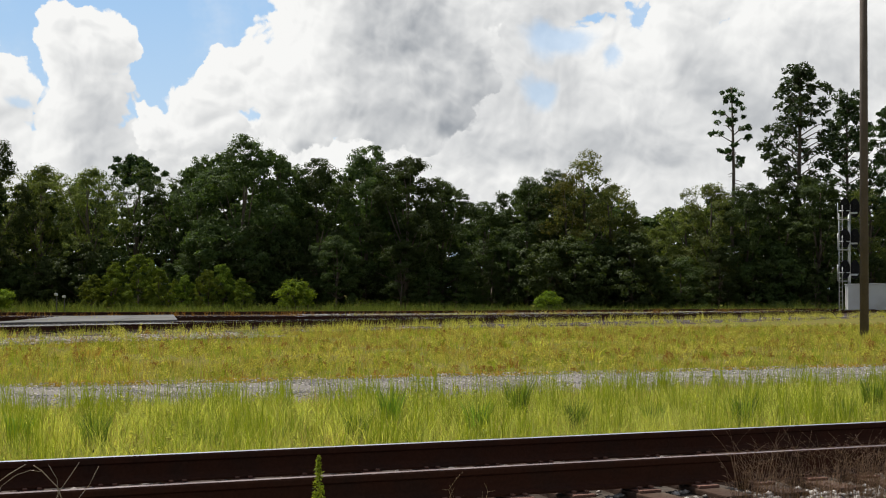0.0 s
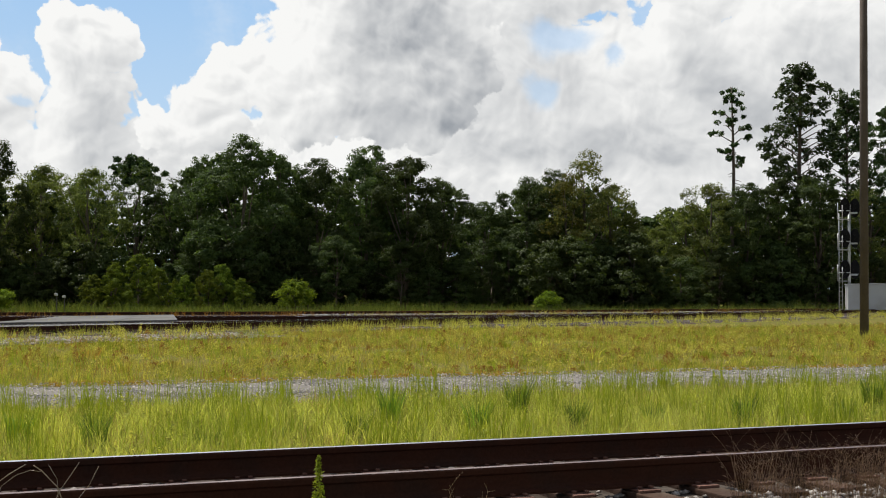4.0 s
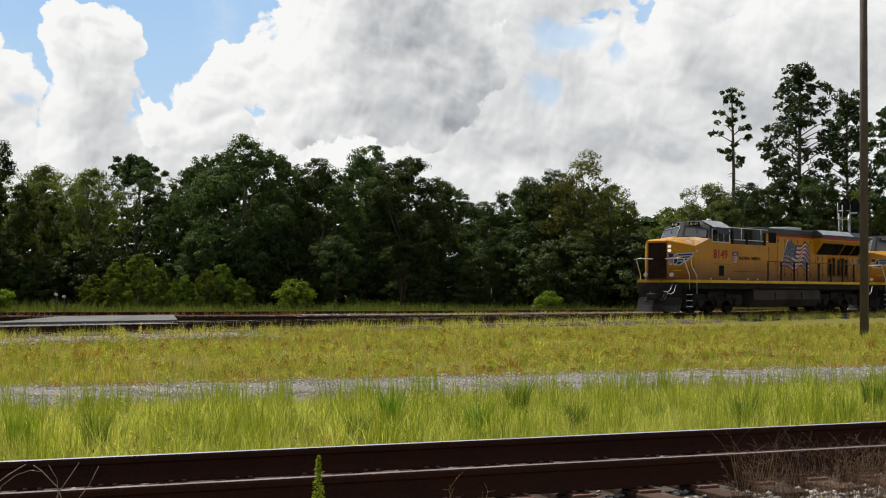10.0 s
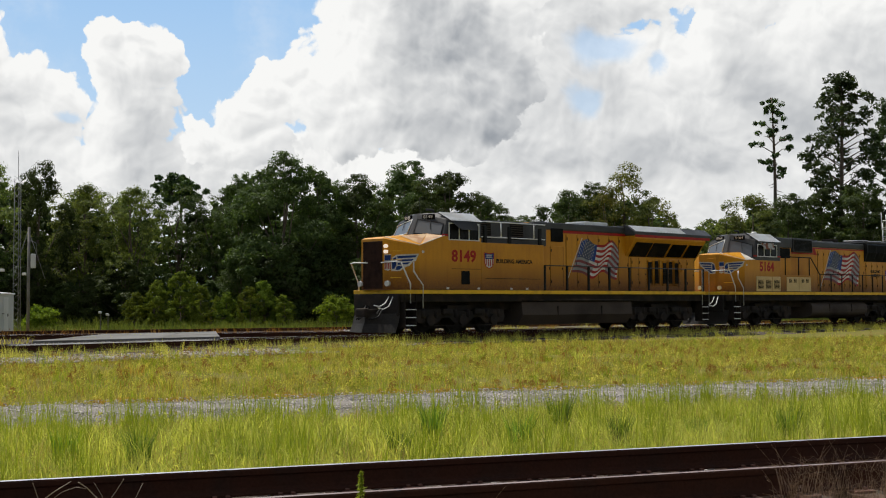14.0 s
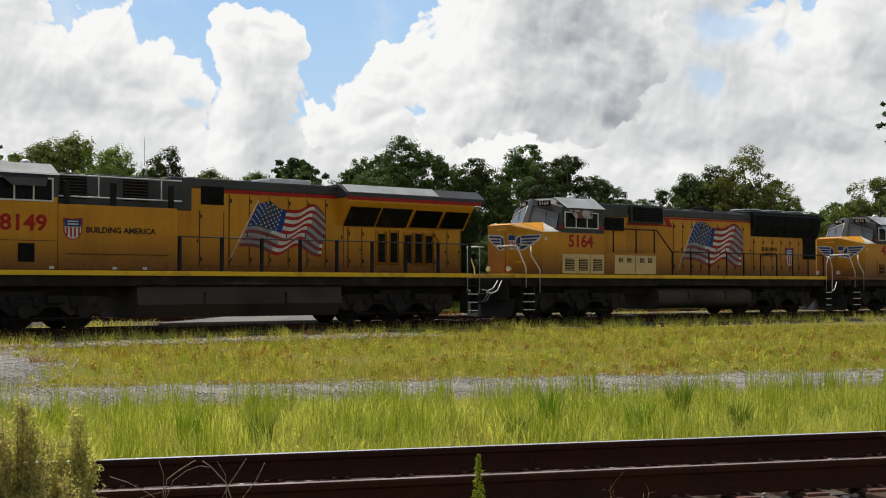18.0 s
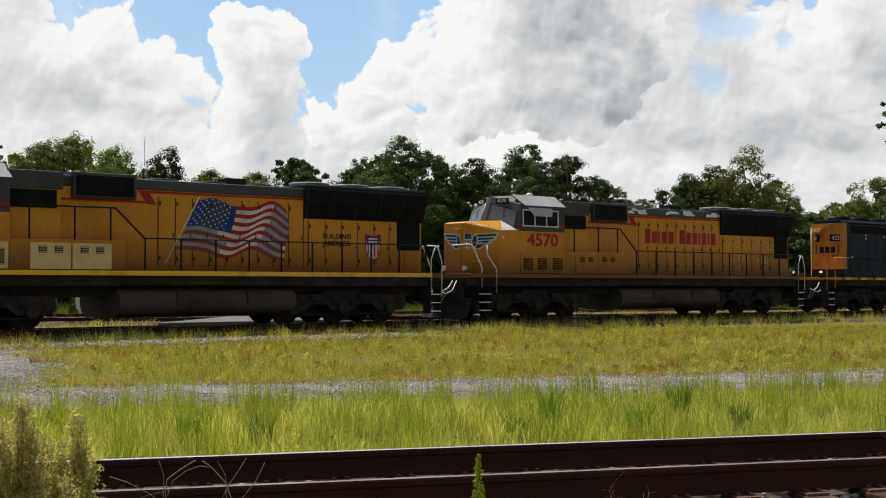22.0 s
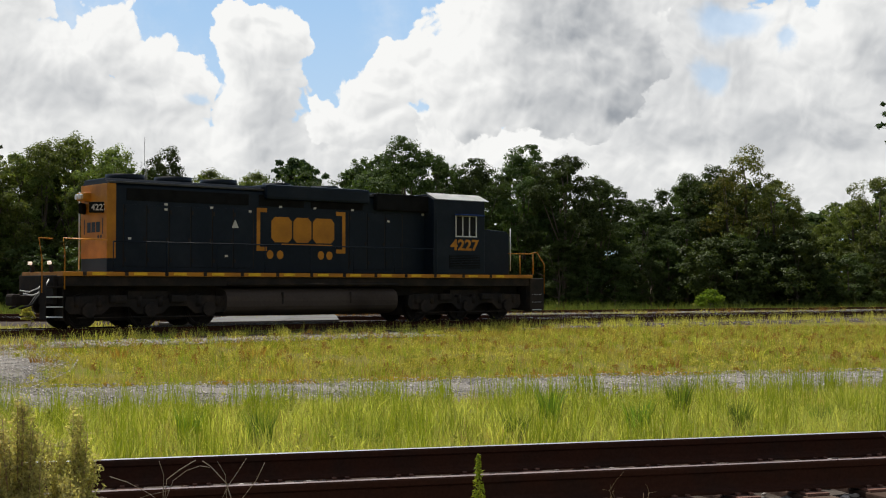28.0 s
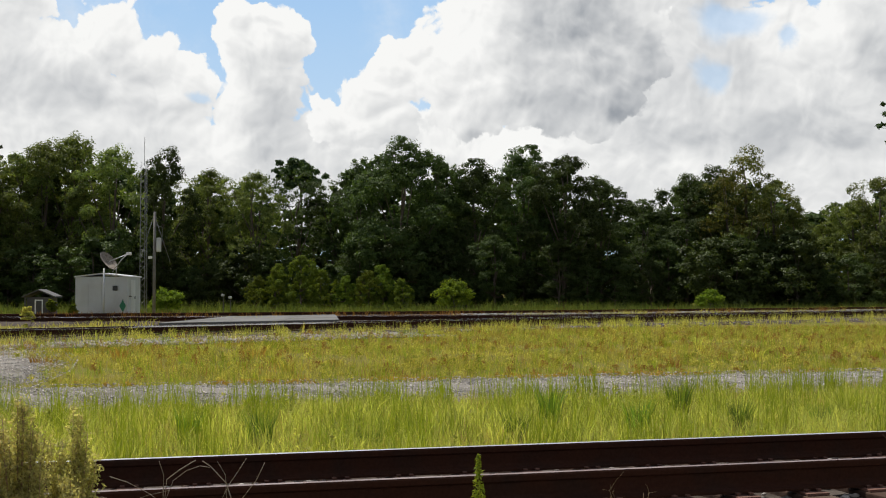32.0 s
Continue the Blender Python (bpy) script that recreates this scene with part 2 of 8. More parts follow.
# ---- building helpers ----
def part(name, bm, material, parent=None, label=""):
    """Links a bmesh as one mesh object under a thing or under a part."""
    me = bpy.data.meshes.new(name)
    bm.to_mesh(me)
    bm.free()
    for one in (material if isinstance(material, (list, tuple)) else (material,)):
        me.materials.append(one)
    ob = new(name, me)
    ob.parent = parent
    if label:
        tagged(ob, label)
    return ob


def from_arrays(name, verts, faces, material, parent=None, smooth=False):
    """One mesh from numpy arrays; faces all with the same count of corners."""
    me = bpy.data.meshes.new(name)
    n, k = faces.shape
    me.vertices.add(len(verts))
    me.vertices.foreach_set("co", np.asarray(verts, np.float32).ravel())
    me.loops.add(n * k)
    me.loops.foreach_set("vertex_index", faces.astype(np.int32).ravel())
    me.polygons.add(n)
    me.polygons.foreach_set("loop_start", np.arange(0, n * k, k, dtype=np.int32))
    if smooth:
        me.polygons.foreach_set("use_smooth", np.ones(n, bool))
    me.update()
    me.materials.append(material)
    ob = new(name, me)
    ob.parent = parent
    return ob


def box(bm, x0, x1, y0, y1, z0, z1, bevel=0.0, m=None):
    f = bmesh.ops.create_cube(bm, size=1, matrix=(m or Matrix()) @ Matrix.Translation(((x0 + x1) / 2, (y0 + y1) / 2, (z0 + z1) / 2)) @ Matrix.Diagonal((x1 - x0, y1 - y0, z1 - z0, 1)))
    if bevel:
        edges = list({e for v in f["verts"] for e in v.link_edges})
        bmesh.ops.bevel(bm, geom=edges, offset=bevel, segments=2, affect="EDGES", profile=0.6)
    return bm


def tube(bm, points, radius, sides=8, closed=True):
    """A round bar through the points."""
    pts = [Vector(p) for p in points]
    rings = []
    for i, p in enumerate(pts):
        d = (pts[min(i + 1, len(pts) - 1)] - pts[max(i - 1, 0)]).normalized()
        q = d.to_track_quat("Z", "Y")
        r = radius[i] if isinstance(radius, (list, tuple)) else radius
        rings.append([bm.verts.new(p + q @ Vector((r * math.cos(2 * math.pi * k / sides), r * math.sin(2 * math.pi * k / sides), 0))) for k in range(sides)])
    for a, b in zip(rings, rings[1:]):
        for k in range(sides):
            f = bm.faces.new((a[k], a[(k + 1) % sides], b[(k + 1) % sides], b[k]))
            f.smooth = True
    if closed:
        bm.faces.new(rings[0][::-1])
        bm.faces.new(rings[-1])
    return bm


def prism(bm, outline, lo, hi, axis="y", bevel=0.0):
    """A closed outline drawn in two axes, extruded along the third from lo to hi."""
    def at(a, b, c):
        return {"y": (a, c, b), "z": (a, b, c), "x": (c, a, b)}[axis]
    lows = [bm.verts.new(at(a, b, lo)) for a, b in outline]
    highs = [bm.verts.new(at(a, b, hi)) for a, b in outline]
    faces = [bm.faces.new(lows), bm.faces.new(highs[::-1])]
    n = len(outline)
    for i in range(n):
        faces.append(bm.faces.new((lows[(i + 1) % n], lows[i], highs[i], highs[(i + 1) % n])))
    bmesh.ops.recalc_face_normals(bm, faces=faces)
    if bevel:
        bmesh.ops.bevel(bm, geom=list({e for f in faces for e in f.edges}), offset=bevel, segments=2, affect="EDGES", profile=0.6)
    return bm


TH, TH2 = radians(39.8), radians(16.5)      # headings of the main track and of the near siding
RAIL_Z, RAIL2_Z = 0.33, 0.356               # tops of their rails
SIDE_D = 36.9                               # from the eye square to the plane of the train's near side


def along(s, d, z=0.0, th=TH):
    """The pose at s metres along a line of that heading and d metres beyond the eye."""
    return Matrix.Translation((s * math.cos(th) - d * math.sin(th), s * math.sin(th) + d * math.cos(th), z)) @ Matrix.Rotation(th, 4, "Z")

# ---- sky: drifting clouds far behind everything ----
def cloud_material():
    m = bpy.data.materials.new("cumulus_sky")
    m.use_nodes = True
    nt = m.node_tree
    nt.nodes.clear()
    ln, nn = nt.links.new, nt.nodes.new
    uv = nn("ShaderNodeUVMap")
    uv.uv_map = "degrees"

    def math_(op, a, b=None, c=None):
        n = nn("ShaderNodeMath")
        n.operation = op
        for i, v in enumerate((a, b, c)):
            if v is not None:
                if isinstance(v, (int, float)):
                    n.inputs[i].default_value = v
                else:
                    ln(v, n.inputs[i])
        return n.outputs[0]

    def fbm(scale, detail, rough, seed):
        ad = nn("ShaderNodeVectorMath")
        ad.operation = "ADD"
        ln(uv.outputs[0], ad.inputs[0])
        ad.inputs[1].default_value = (seed, seed * 0.7, 0)
        n = nn("ShaderNodeTexNoise")
        n.inputs["Scale"].default_value, n.inputs["Detail"].default_value, n.inputs["Roughness"].default_value = scale, detail, rough
        ln(ad.outputs[0], n.inputs["Vector"])
        return n

    def shifted(vec, off):
        n = nn("ShaderNodeVectorMath")
        n.operation = "ADD"
        ln(vec, n.inputs[0])
        n.inputs[1].default_value = off
        return n.outputs[0]

    def puffs(vec, scale, detail):
        """Rounded heads with creases between them, as on a cauliflower."""
        n = nn("ShaderNodeTexVoronoi")
        n.voronoi_dimensions, n.feature = "2D", "F1"
        n.inputs["Scale"].default_value, n.inputs["Detail"].default_value, n.inputs["Roughness"].default_value = scale, detail, 0.6
        ln(vec, n.inputs["Vector"])
        return math_("SUBTRACT", 1.0, n.outputs["Distance"])

    def warp(vec, amount, scale, detail, seed):
        """Billows push the outlines about."""
        at = shifted(vec, (seed, seed * 0.7, 0))
        n = nn("ShaderNodeTexNoise")
        n.noise_dimensions = "2D"
        n.inputs["Scale"].default_value, n.inputs["Detail"].default_value, n.inputs["Roughness"].default_value = scale, detail, 0.58
        ln(at, n.inputs["Vector"])
        sub = nn("ShaderNodeVectorMath")
        sub.operation = "SUBTRACT"
        ln(n.outputs["Color"], sub.inputs[0])
        sub.inputs[1].default_value = (0.5, 0.5, 0.5)
        sc = nn("ShaderNodeVectorMath")
        sc.operation = "MULTIPLY_ADD"
        ln(sub.outputs[0], sc.inputs[0])
        sc.inputs[1].default_value = (amount, amount * 0.85, 0)
        ln(vec, sc.inputs[2])
        return sc.outputs[0]

    def blobs(vec, rows, start):
        last = None
        for az, el, ra, re in rows:
            at = shifted(vec, (-az, -el, 0))
            q = nn("ShaderNodeVectorMath")
            q.operation = "MULTIPLY"
            ln(at, q.inputs[0])
            q.inputs[1].default_value = (1 / ra, 1 / re, 0)
            le = nn("ShaderNodeVectorMath")
            le.operation = "LENGTH"
            ln(q.outputs[0], le.inputs[0])
            one = math_("SUBTRACT", 1.0, le.outputs["Value"])
            last = one if last is None else math_("SMOOTH_MAX", last, one, start)
        return last

    def ranged(v, lo, hi, to=1.0, smooth=True, base=0.0):
        n = nn("ShaderNodeMapRange")
        if smooth:
            n.interpolation_type = "SMOOTHSTEP"
        n.inputs["From Min"].default_value, n.inputs["From Max"].default_value, n.inputs["To Min"].default_value, n.inputs["To Max"].default_value = lo, hi, base, to
        ln(v, n.inputs["Value"])
        return n.outputs["Result"]

    def thickness(vec, rows, detail):
        """How deep the heaps lie at a place: their bodies, with rounded heads on them."""
        w = warp(vec, 2.4, 0.24, detail, 3.0)
        body = math_("MINIMUM", blobs(w, rows, 0.1), 0.75)
        return math_("MULTIPLY_ADD", puffs(w, 0.55, min(detail, 2.6)), 0.46, math_("SUBTRACT", body, 0.06)), body

    def lit_heaps(rows, reach, weights):
        """Cover and greyness: each place is shaded by the cloud between it and the sun, up and to the left."""
        here, body = thickness(uv.outputs[0], rows, 7.0)
        plain, _ = thickness(uv.outputs[0], rows, 3.0)
        shade, close = None, None
        for step, weight in zip(reach, weights):
            d, _ = thickness(shifted(uv.outputs[0], (-0.50 * step, 0.86 * step, 0)), rows, 3.0 if step < 0.5 else 1.5)
            one = ranged(d, 0.05, 0.95, weight)
            shade = one if shade is None else math_("ADD", shade, one)
            if close is None:
                close = math_("MINIMUM", math_("MAXIMUM", math_("SUBTRACT", d, plain), -0.35), 0.35)
        return ranged(here, -0.02, 0.10), math_("MULTIPLY_ADD", close, 0.42, shade)

    soft = fbm(0.17, 3, 0.5, 47.0)
    fine = fbm(0.9, 5, 0.6, 12.0)
    grain = math_("ADD", math_("MULTIPLY_ADD", soft.outputs["Fac"], 0.6, -0.32), math_("MULTIPLY_ADD", fine.outputs["Fac"], 0.14, -0.07))
    cover, shade_b = lit_heaps(TOWER + LEFT_BANK + LOW_BANK + RIGHT_BANK, (0.3, 1.0, 2.2), (0.10, 0.14, 0.14))
    soft_uv = warp(uv.outputs[0], 2.4, 0.35, 3, 8.0)
    rough_uv = warp(uv.outputs[0], 2.6, 0.24, 7, 3.0)
    gap = ranged(blobs(rough_uv, GAPS, 0.1), -0.15, 0.55, 0.6)
    cover = math_("MULTIPLY", cover, math_("SUBTRACT", 1.0, gap))
    veil = ranged(fbm(0.10, 6, 0.65, 31.0).outputs["Fac"], 0.42, 0.75, 0.55)
    amount = math_("MAXIMUM", cover, veil)
    # grey bodies of cloud in the shade of others
    haze = ranged(blobs(soft_uv, GREY_BANKS, 0.3), -0.4, 0.8, 0.30)
    grey = math_("ADD", math_("ADD", shade_b, haze), grain)
    grey = ranged(grey, 0.0, 1.0, 1.0, False)
    shade = nn("ShaderNodeMix")
    shade.data_type = "RGBA"
    shade.inputs["A"].default_value, shade.inputs["B"].default_value = (0.93, 0.93, 0.915, 1), (0.33, 0.355, 0.39, 1)
    ln(grey, shade.inputs["Factor"])
    sep = nn("ShaderNodeSeparateXYZ")
    ln(uv.outputs[0], sep.inputs[0])
    high = ranged(sep.outputs["Y"], 2, 14, 1.0, False)
    blue = nn("ShaderNodeMix")
    blue.data_type = "RGBA"
    blue.inputs["A"].default_value, blue.inputs["B"].default_value = (0.60, 0.76, 0.90, 1), (0.34, 0.56, 0.86, 1)
    ln(high, blue.inputs["Factor"])

    def over(below, above, factor):
        n = nn("ShaderNodeMix")
        n.data_type = "RGBA"
        ln(factor, n.inputs["Factor"])
        ln(below, n.inputs["A"])
        ln(above, n.inputs["B"])
        return n.outputs["Result"]

    back = over(blue.outputs["Result"], shade.outputs["Result"], amount)
    # the great bank in front: sunlit to the upper left, grey beneath and to the right
    front, tone = lit_heaps(MAIN_BANK, (0.3, 1.0, 2.6, 4.6), (0.08, 0.12, 0.23, 0.44))
    tone = ranged(math_("ADD", tone, grain), 0.0, 1.0, 1.0, False)
    body = nn("ShaderNodeMix")
    body.data_type = "RGBA"
    body.inputs["A"].default_value, body.inputs["B"].default_value = (0.93, 0.93, 0.915, 1), (0.30, 0.325, 0.36, 1)
    ln(tone, body.inputs["Factor"])
    whole = over(back, body.outputs["Result"], front)
    em = nn("ShaderNodeEmission")
    ln(whole, em.inputs["Color"])
    em.inputs["Strength"].default_value = 0.92
    o = nn("ShaderNodeOutputMaterial")
    ln(em.outputs[0], o.inputs[0])
    m.cycles.emission_sampling = "NONE"
    return m


# heaps of cloud: degrees to the right, degrees up, half width, half height
TOWER = [(-9.6, 9.9, 1.1, 1.9), (-9.3, 11.2, 1.0, 0.9), (-7.5, 10.3, 1.7, 1.5), (-6.6, 10.6, 0.8, 0.9), (-8.6, 8.0, 2.2, 2.6), (-8.5, 5.4, 3.0, 2.6), (-7.9, 11.2, 1.4, 0.6)]
LEFT_BANK = [(-13.0, 7.6, 2.8, 1.3), (-14.6, 10.4, 1.7, 1.6), (-13.0, 9.3, 1.6, 1.4), (-16.6, 8.8, 3.2, 1.9), (-11.4, 8.3, 1.2, 1.3), (-19.0, 11.8, 2.2, 2.4), (-20.5, 9.0, 3.0, 3.0), (-16.5, 6.0, 6.5, 2.2), (-26.0, 9.0, 6.0, 5.0), (-12.6, 6.4, 2.4, 1.4)]
MAIN_BANK = [(2.6, 11.6, 3.8, 3.4), (0.6, 10.0, 2.6, 2.0), (-1.4, 10.4, 0.7, 0.8), (-2.4, 9.6, 1.1, 1.2), (-3.0, 8.2, 1.6, 1.2), (-5.4, 7.4, 1.2, 0.8), (-3.6, 6.9, 2.8, 1.1), (1.6, 8.2, 4.6, 1.9), (5.6, 12.0, 3.2, 2.8), (5.6, 8.0, 3.3, 1.6), (6.6, 9.6, 2.7, 2.2), (8.2, 10.9, 1.8, 1.3), (3.0, 15.5, 3.6, 3.0), (7.6, 13.4, 2.4, 1.4)]
LOW_BANK = [(0, 4.4, 40, 3.4), (6.8, 6.4, 5.5, 2.4), (-2.0, 5.8, 5.0, 2.2), (8.6, 8.6, 2.2, 1.6), (-5.0, 6.6, 2.6, 1.5)]
RIGHT_BANK = [(24.5, 6.2, 5.5, 2.8), (22.5, 11.0, 4.5, 3.5), (18.0, 13.0, 3.0, 2.0), (18.0, 6.2, 5.0, 2.2), (14.0, 8.5, 7.5, 4.0), (10.0, 11.5, 4.0, 3.5), (12.0, 7.4, 4.6, 2.2), (13.4, 9.0, 1.8, 1.0), (15.6, 8.6, 3.4, 2.4), (17.2, 11.2, 2.2, 2.6), (19.0, 9.6, 2.4, 2.4), (21.8, 8.6, 3.6, 2.4), (21.3, 10.4, 1.1, 0.8), (26.5, 9.8, 3.6, 3.6), (31, 8, 6, 6), (9.5, 13.6, 3.6, 2.0), (14.0, 13.6, 2.0, 1.4)]
# thin places where the blue shows through
GAPS = [(12.2, 10.9, 1.6, 0.9), (14.7, 10.2, 0.6, 0.5), (11.2, 8.9, 1.2, 0.8), (-11.2, 7.7, 0.6, 0.3)]
GREY_BANKS = [(-7.4, 6.6, 1.8, 3.2), (20.5, 7.4, 4.6, 1.9), (18.2, 9.0, 2.0, 1.4), (9.5, 6.4, 3.0, 1.0), (15.6, 6.3, 4.0, 1.2), (24.6, 9.8, 2.6, 2.2), (4.0, 12.4, 2.0, 1.5), (-17.5, 8.0, 3.4, 1.4), (11.6, 8.9, 1.8, 1.8), (12.4, 12.4, 2.0, 1.0)]


def sky_sheet():
    cols, rows = 90, 30
    az = np.radians(np.linspace(-75, 75, cols + 1))
    el = np.radians(np.linspace(-1.5, 38, rows + 1))
    A, E = np.meshgrid(az, el)
    v = np.stack([np.sin(A) * np.cos(E), np.cos(A) * np.cos(E), np.sin(E)], -1).reshape(-1, 3) * 3000
    i = np.arange(rows)[:, None] * (cols + 1) + np.arange(cols)[None]
    f = np.stack([i, i + cols + 1, i + cols + 2, i + 1], -1).reshape(-1, 4)
    ob = from_arrays("backdrop", v, f, cloud_material())
    layer = ob.data.uv_layers.new(name="degrees")
    deg = np.degrees(np.stack([A, E], -1)).reshape(-1, 2)[f.ravel()]
    layer.data.foreach_set("uv", deg.astype(np.float32).ravel())
    return tagged(ob, "blue summer sky with drifting white and grey cumulus clouds", "sky", kind="structure")


SKY = sky_sheet()

# ---- ground ----
def fade(v, a, b):
    return np.clip((v - a) / (b - a), 0, 1)


def lumps(x, y, k=1.0, seed=0.0):
    """Cheap smooth variation between about -1 and 1."""
    return (np.sin(x * 0.9 * k + seed) * np.sin(y * 1.1 * k + 1.3 * seed + 2) + np.sin(x * 2.3 * k + y * 1.7 * k + seed * 2) * 0.6
            + np.sin(x * 4.1 * k - y * 3.7 * k + seed * 3) * 0.4) / 2


def polar(x, y, th):
    """Metres along and square to a line of that heading through the eye."""
    return x * math.cos(th) + y * math.sin(th), -x * math.sin(th) + y * math.cos(th)


def ground_sheet():
    xs = np.concatenate([[-3500, -900, -300, -120], np.linspace(-60, 110, 171), [160, 300, 900, 3500]])
    ys = np.concatenate([[-900, -200, -40], np.linspace(-10, 110, 121), [150, 300, 900, 3500]])
    X, Y = np.meshgrid(xs, ys)
    near = fade(110 - np.abs(Y - 40), 20, 50) * fade(120 - np.abs(X - 20), 10, 40)
    Z = -0.02 + 0.035 * lumps(X, Y, 0.8) * near
    v = np.stack([X, Y, Z], -1).reshape(-1, 3)
    i = np.arange(len(ys) - 1)[:, None] * len(xs) + np.arange(len(xs) - 1)[None]
    f = np.stack([i, i + 1, i + len(xs) + 1, i + len(xs)], -1).reshape(-1, 4)
    return tagged(from_arrays("ground", v, f, M_SOIL, smooth=True), "level sandy ground overgrown with grass", "ground", kind="structure")


ground_sheet()


def strip(name, material, points, half, z, rise=0.0, step=0.6, ragged=0.25, seed=1.0, label="", category=""):
    """A bed along a line of points (x, y), flat on top, sloping to the ground, with an uneven edge."""
    pts = [Vector((p[0], p[1], 0)) for p in points]
    line = []
    for a, b in zip(pts, pts[1:]):
        n = max(1, int((b - a).length / step))
        line += [a.lerp(b, k / n) for k in range(n)]
    line.append(pts[-1])
    cross = [(-1.0, 1), (-0.72, 0), (-0.36, 0), (0, 0), (0.36, 0), (0.72, 0), (1.0, 1)]
    verts = []
    for i, p in enumerate(line):
        d = (line[min(i + 1, len(line) - 1)] - line[max(i - 1, 0)]).normalized()
        n = Vector((-d.y, d.x, 0))
        for c, (w, low) in enumerate(cross):
            q = p + n * (w * half * (1 + ragged * math.sin(p.x * 1.7 + c * 2 + seed) * math.sin(p.y * 1.1 + p.x * 0.6 + seed * c) * abs(w)))
            verts.append((q.x, q.y, (-0.08 if low else z + rise * (1 - abs(w)) + 0.012 * math.sin(q.x * 5 + q.y * 7))))
    m, k = len(line), len(cross)
    i = np.arange(m - 1)[:, None] * k + np.arange(k - 1)[None]
    f = np.stack([i, i + k, i + k + 1, i + 1], -1).reshape(-1, 4)[:, ::-1]
    return tagged(from_arrays(name, np.array(verts), f, material, smooth=True), label, category, kind="structure")


def spot(s, d, th):
    m = along(s, d, 0, th).translation
    return (m.x, m.y)


# tracks: the main line, the siding before the eye, a branch that leaves the main line, and one more beyond
MAIN = [spot(-70, SIDE_D + 1.55, TH), spot(160, SIDE_D + 1.55, TH)]
SIDING = [spot(-40, 9.12, TH2), spot(60, 9.12, TH2)]
BRANCH = [(-60, 55.5), (-30, 55.4), (-18.7, 55.5), (-9.3, 56.0), (0.4, 58.4), (5.6, 60.2), (13.0, 63.6), (20.0, 68.2), (28, 74.8)]
BEYOND = [(-45, 57.6), (-25, 60.2), (-10, 65.0), (6.5, 71.2), (20.9, 78.7), (45, 91), (80, 110)]
strip("ballast_main", M_BALLAST, MAIN, 4.3, 0.075, 0.03, label="grey stone ballast under the main railway track", category="ballast")
strip("ballast_siding", M_BALLAST, SIDING, 2.2, 0.085, 0.0, seed=3, label="brown stone ballast under the near siding", category="ballast")
strip("ballast_branch", M_BALLAST, BRANCH, 2.3, 0.13, 0.02, seed=5, label="grey stone ballast under the branch track", category="ballast")
strip("ballast_beyond", M_BALLAST, BEYOND, 2.6, 0.15, 0.04, seed=7, label="pale stone ballast under the far track", category="ballast")
strip("road", M_GRAVEL, [spot(-40, 19.65, TH2), spot(80, 19.55, TH2)], 2.2, 0.03, 0.02, ragged=0.2, seed=2, label="pale gravel service road through the grass", category="road")
strip("road_spur", M_GRAVEL, [(-8.2, 19.5), (-8.8, 24), (-9.9, 28.5), (-11.4, 32)], 1.5, 0.035, 0.02, ragged=0.3, seed=4, label="pale gravel patch where the road turns to the crossing", category="road")


def stones(name, material, rows, count, size, z, seed, label):
    """Loose stones scattered along the beds; rows: (points, half width)."""
    rng = np.random.default_rng(seed)
    ico = np.array([(0, 0, 0.8), (0.9, 0, 0.1), (0.2, 0.85, 0.2), (-0.8, 0.4, 0), (-0.6, -0.7, 0.15), (0.4, -0.8, -0.05), (0, 0, -0.5)])
    tri = np.array([(0, 1, 2), (0, 2, 3), (0, 3, 4), (0, 4, 5), (0, 5, 1), (6, 2, 1), (6, 3, 2), (6, 4, 3), (6, 5, 4), (6, 1, 5)])
    P = []
    for points, half, share in rows:
        seg = [(np.array(a), np.array(b)) for a, b in zip(points, points[1:])]
        ln_ = np.array([np.linalg.norm(b - a) for a, b in seg])
        n = int(count * share)
        k = rng.choice(len(seg), n, p=ln_ / ln_.sum())
        a, b = np.array([s[0] for s in seg])[k], np.array([s[1] for s in seg])[k]
        d = (b - a) / np.linalg.norm(b - a, axis=1)[:, None]
        P.append(a + (b - a) * rng.random((n, 1)) + np.stack([-d[:, 1], d[:, 0]], -1) * rng.normal(0, half * 0.5, (n, 1)).clip(-half, half))
    P = np.concatenate(P)
    n = len(P)
    r = size * (0.55 + 0.9 * rng.random(n) ** 2)
    ang = rng.random(n) * 6.28
    c, s = np.cos(ang), np.sin(ang)
    base = ico[None] * r[:, None, None] * (0.7 + 0.6 * rng.random((n, 7, 1)))
    v = np.empty((n, 7, 3))
    v[..., 0] = base[..., 0] * c[:, None] - base[..., 1] * s[:, None] + P[:, None, 0]
    v[..., 1] = base[..., 0] * s[:, None] + base[..., 1] * c[:, None] + P[:, None, 1]
    v[..., 2] = base[..., 2] * 0.6 + z + 0.1 * r[:, None]
    f = (np.arange(n)[:, None, None] * 7 + tri[None]).reshape(-1, 3)
    return tagged(from_arrays(name, v.reshape(-1, 3), f, material), label, "gravel", kind="stuff")


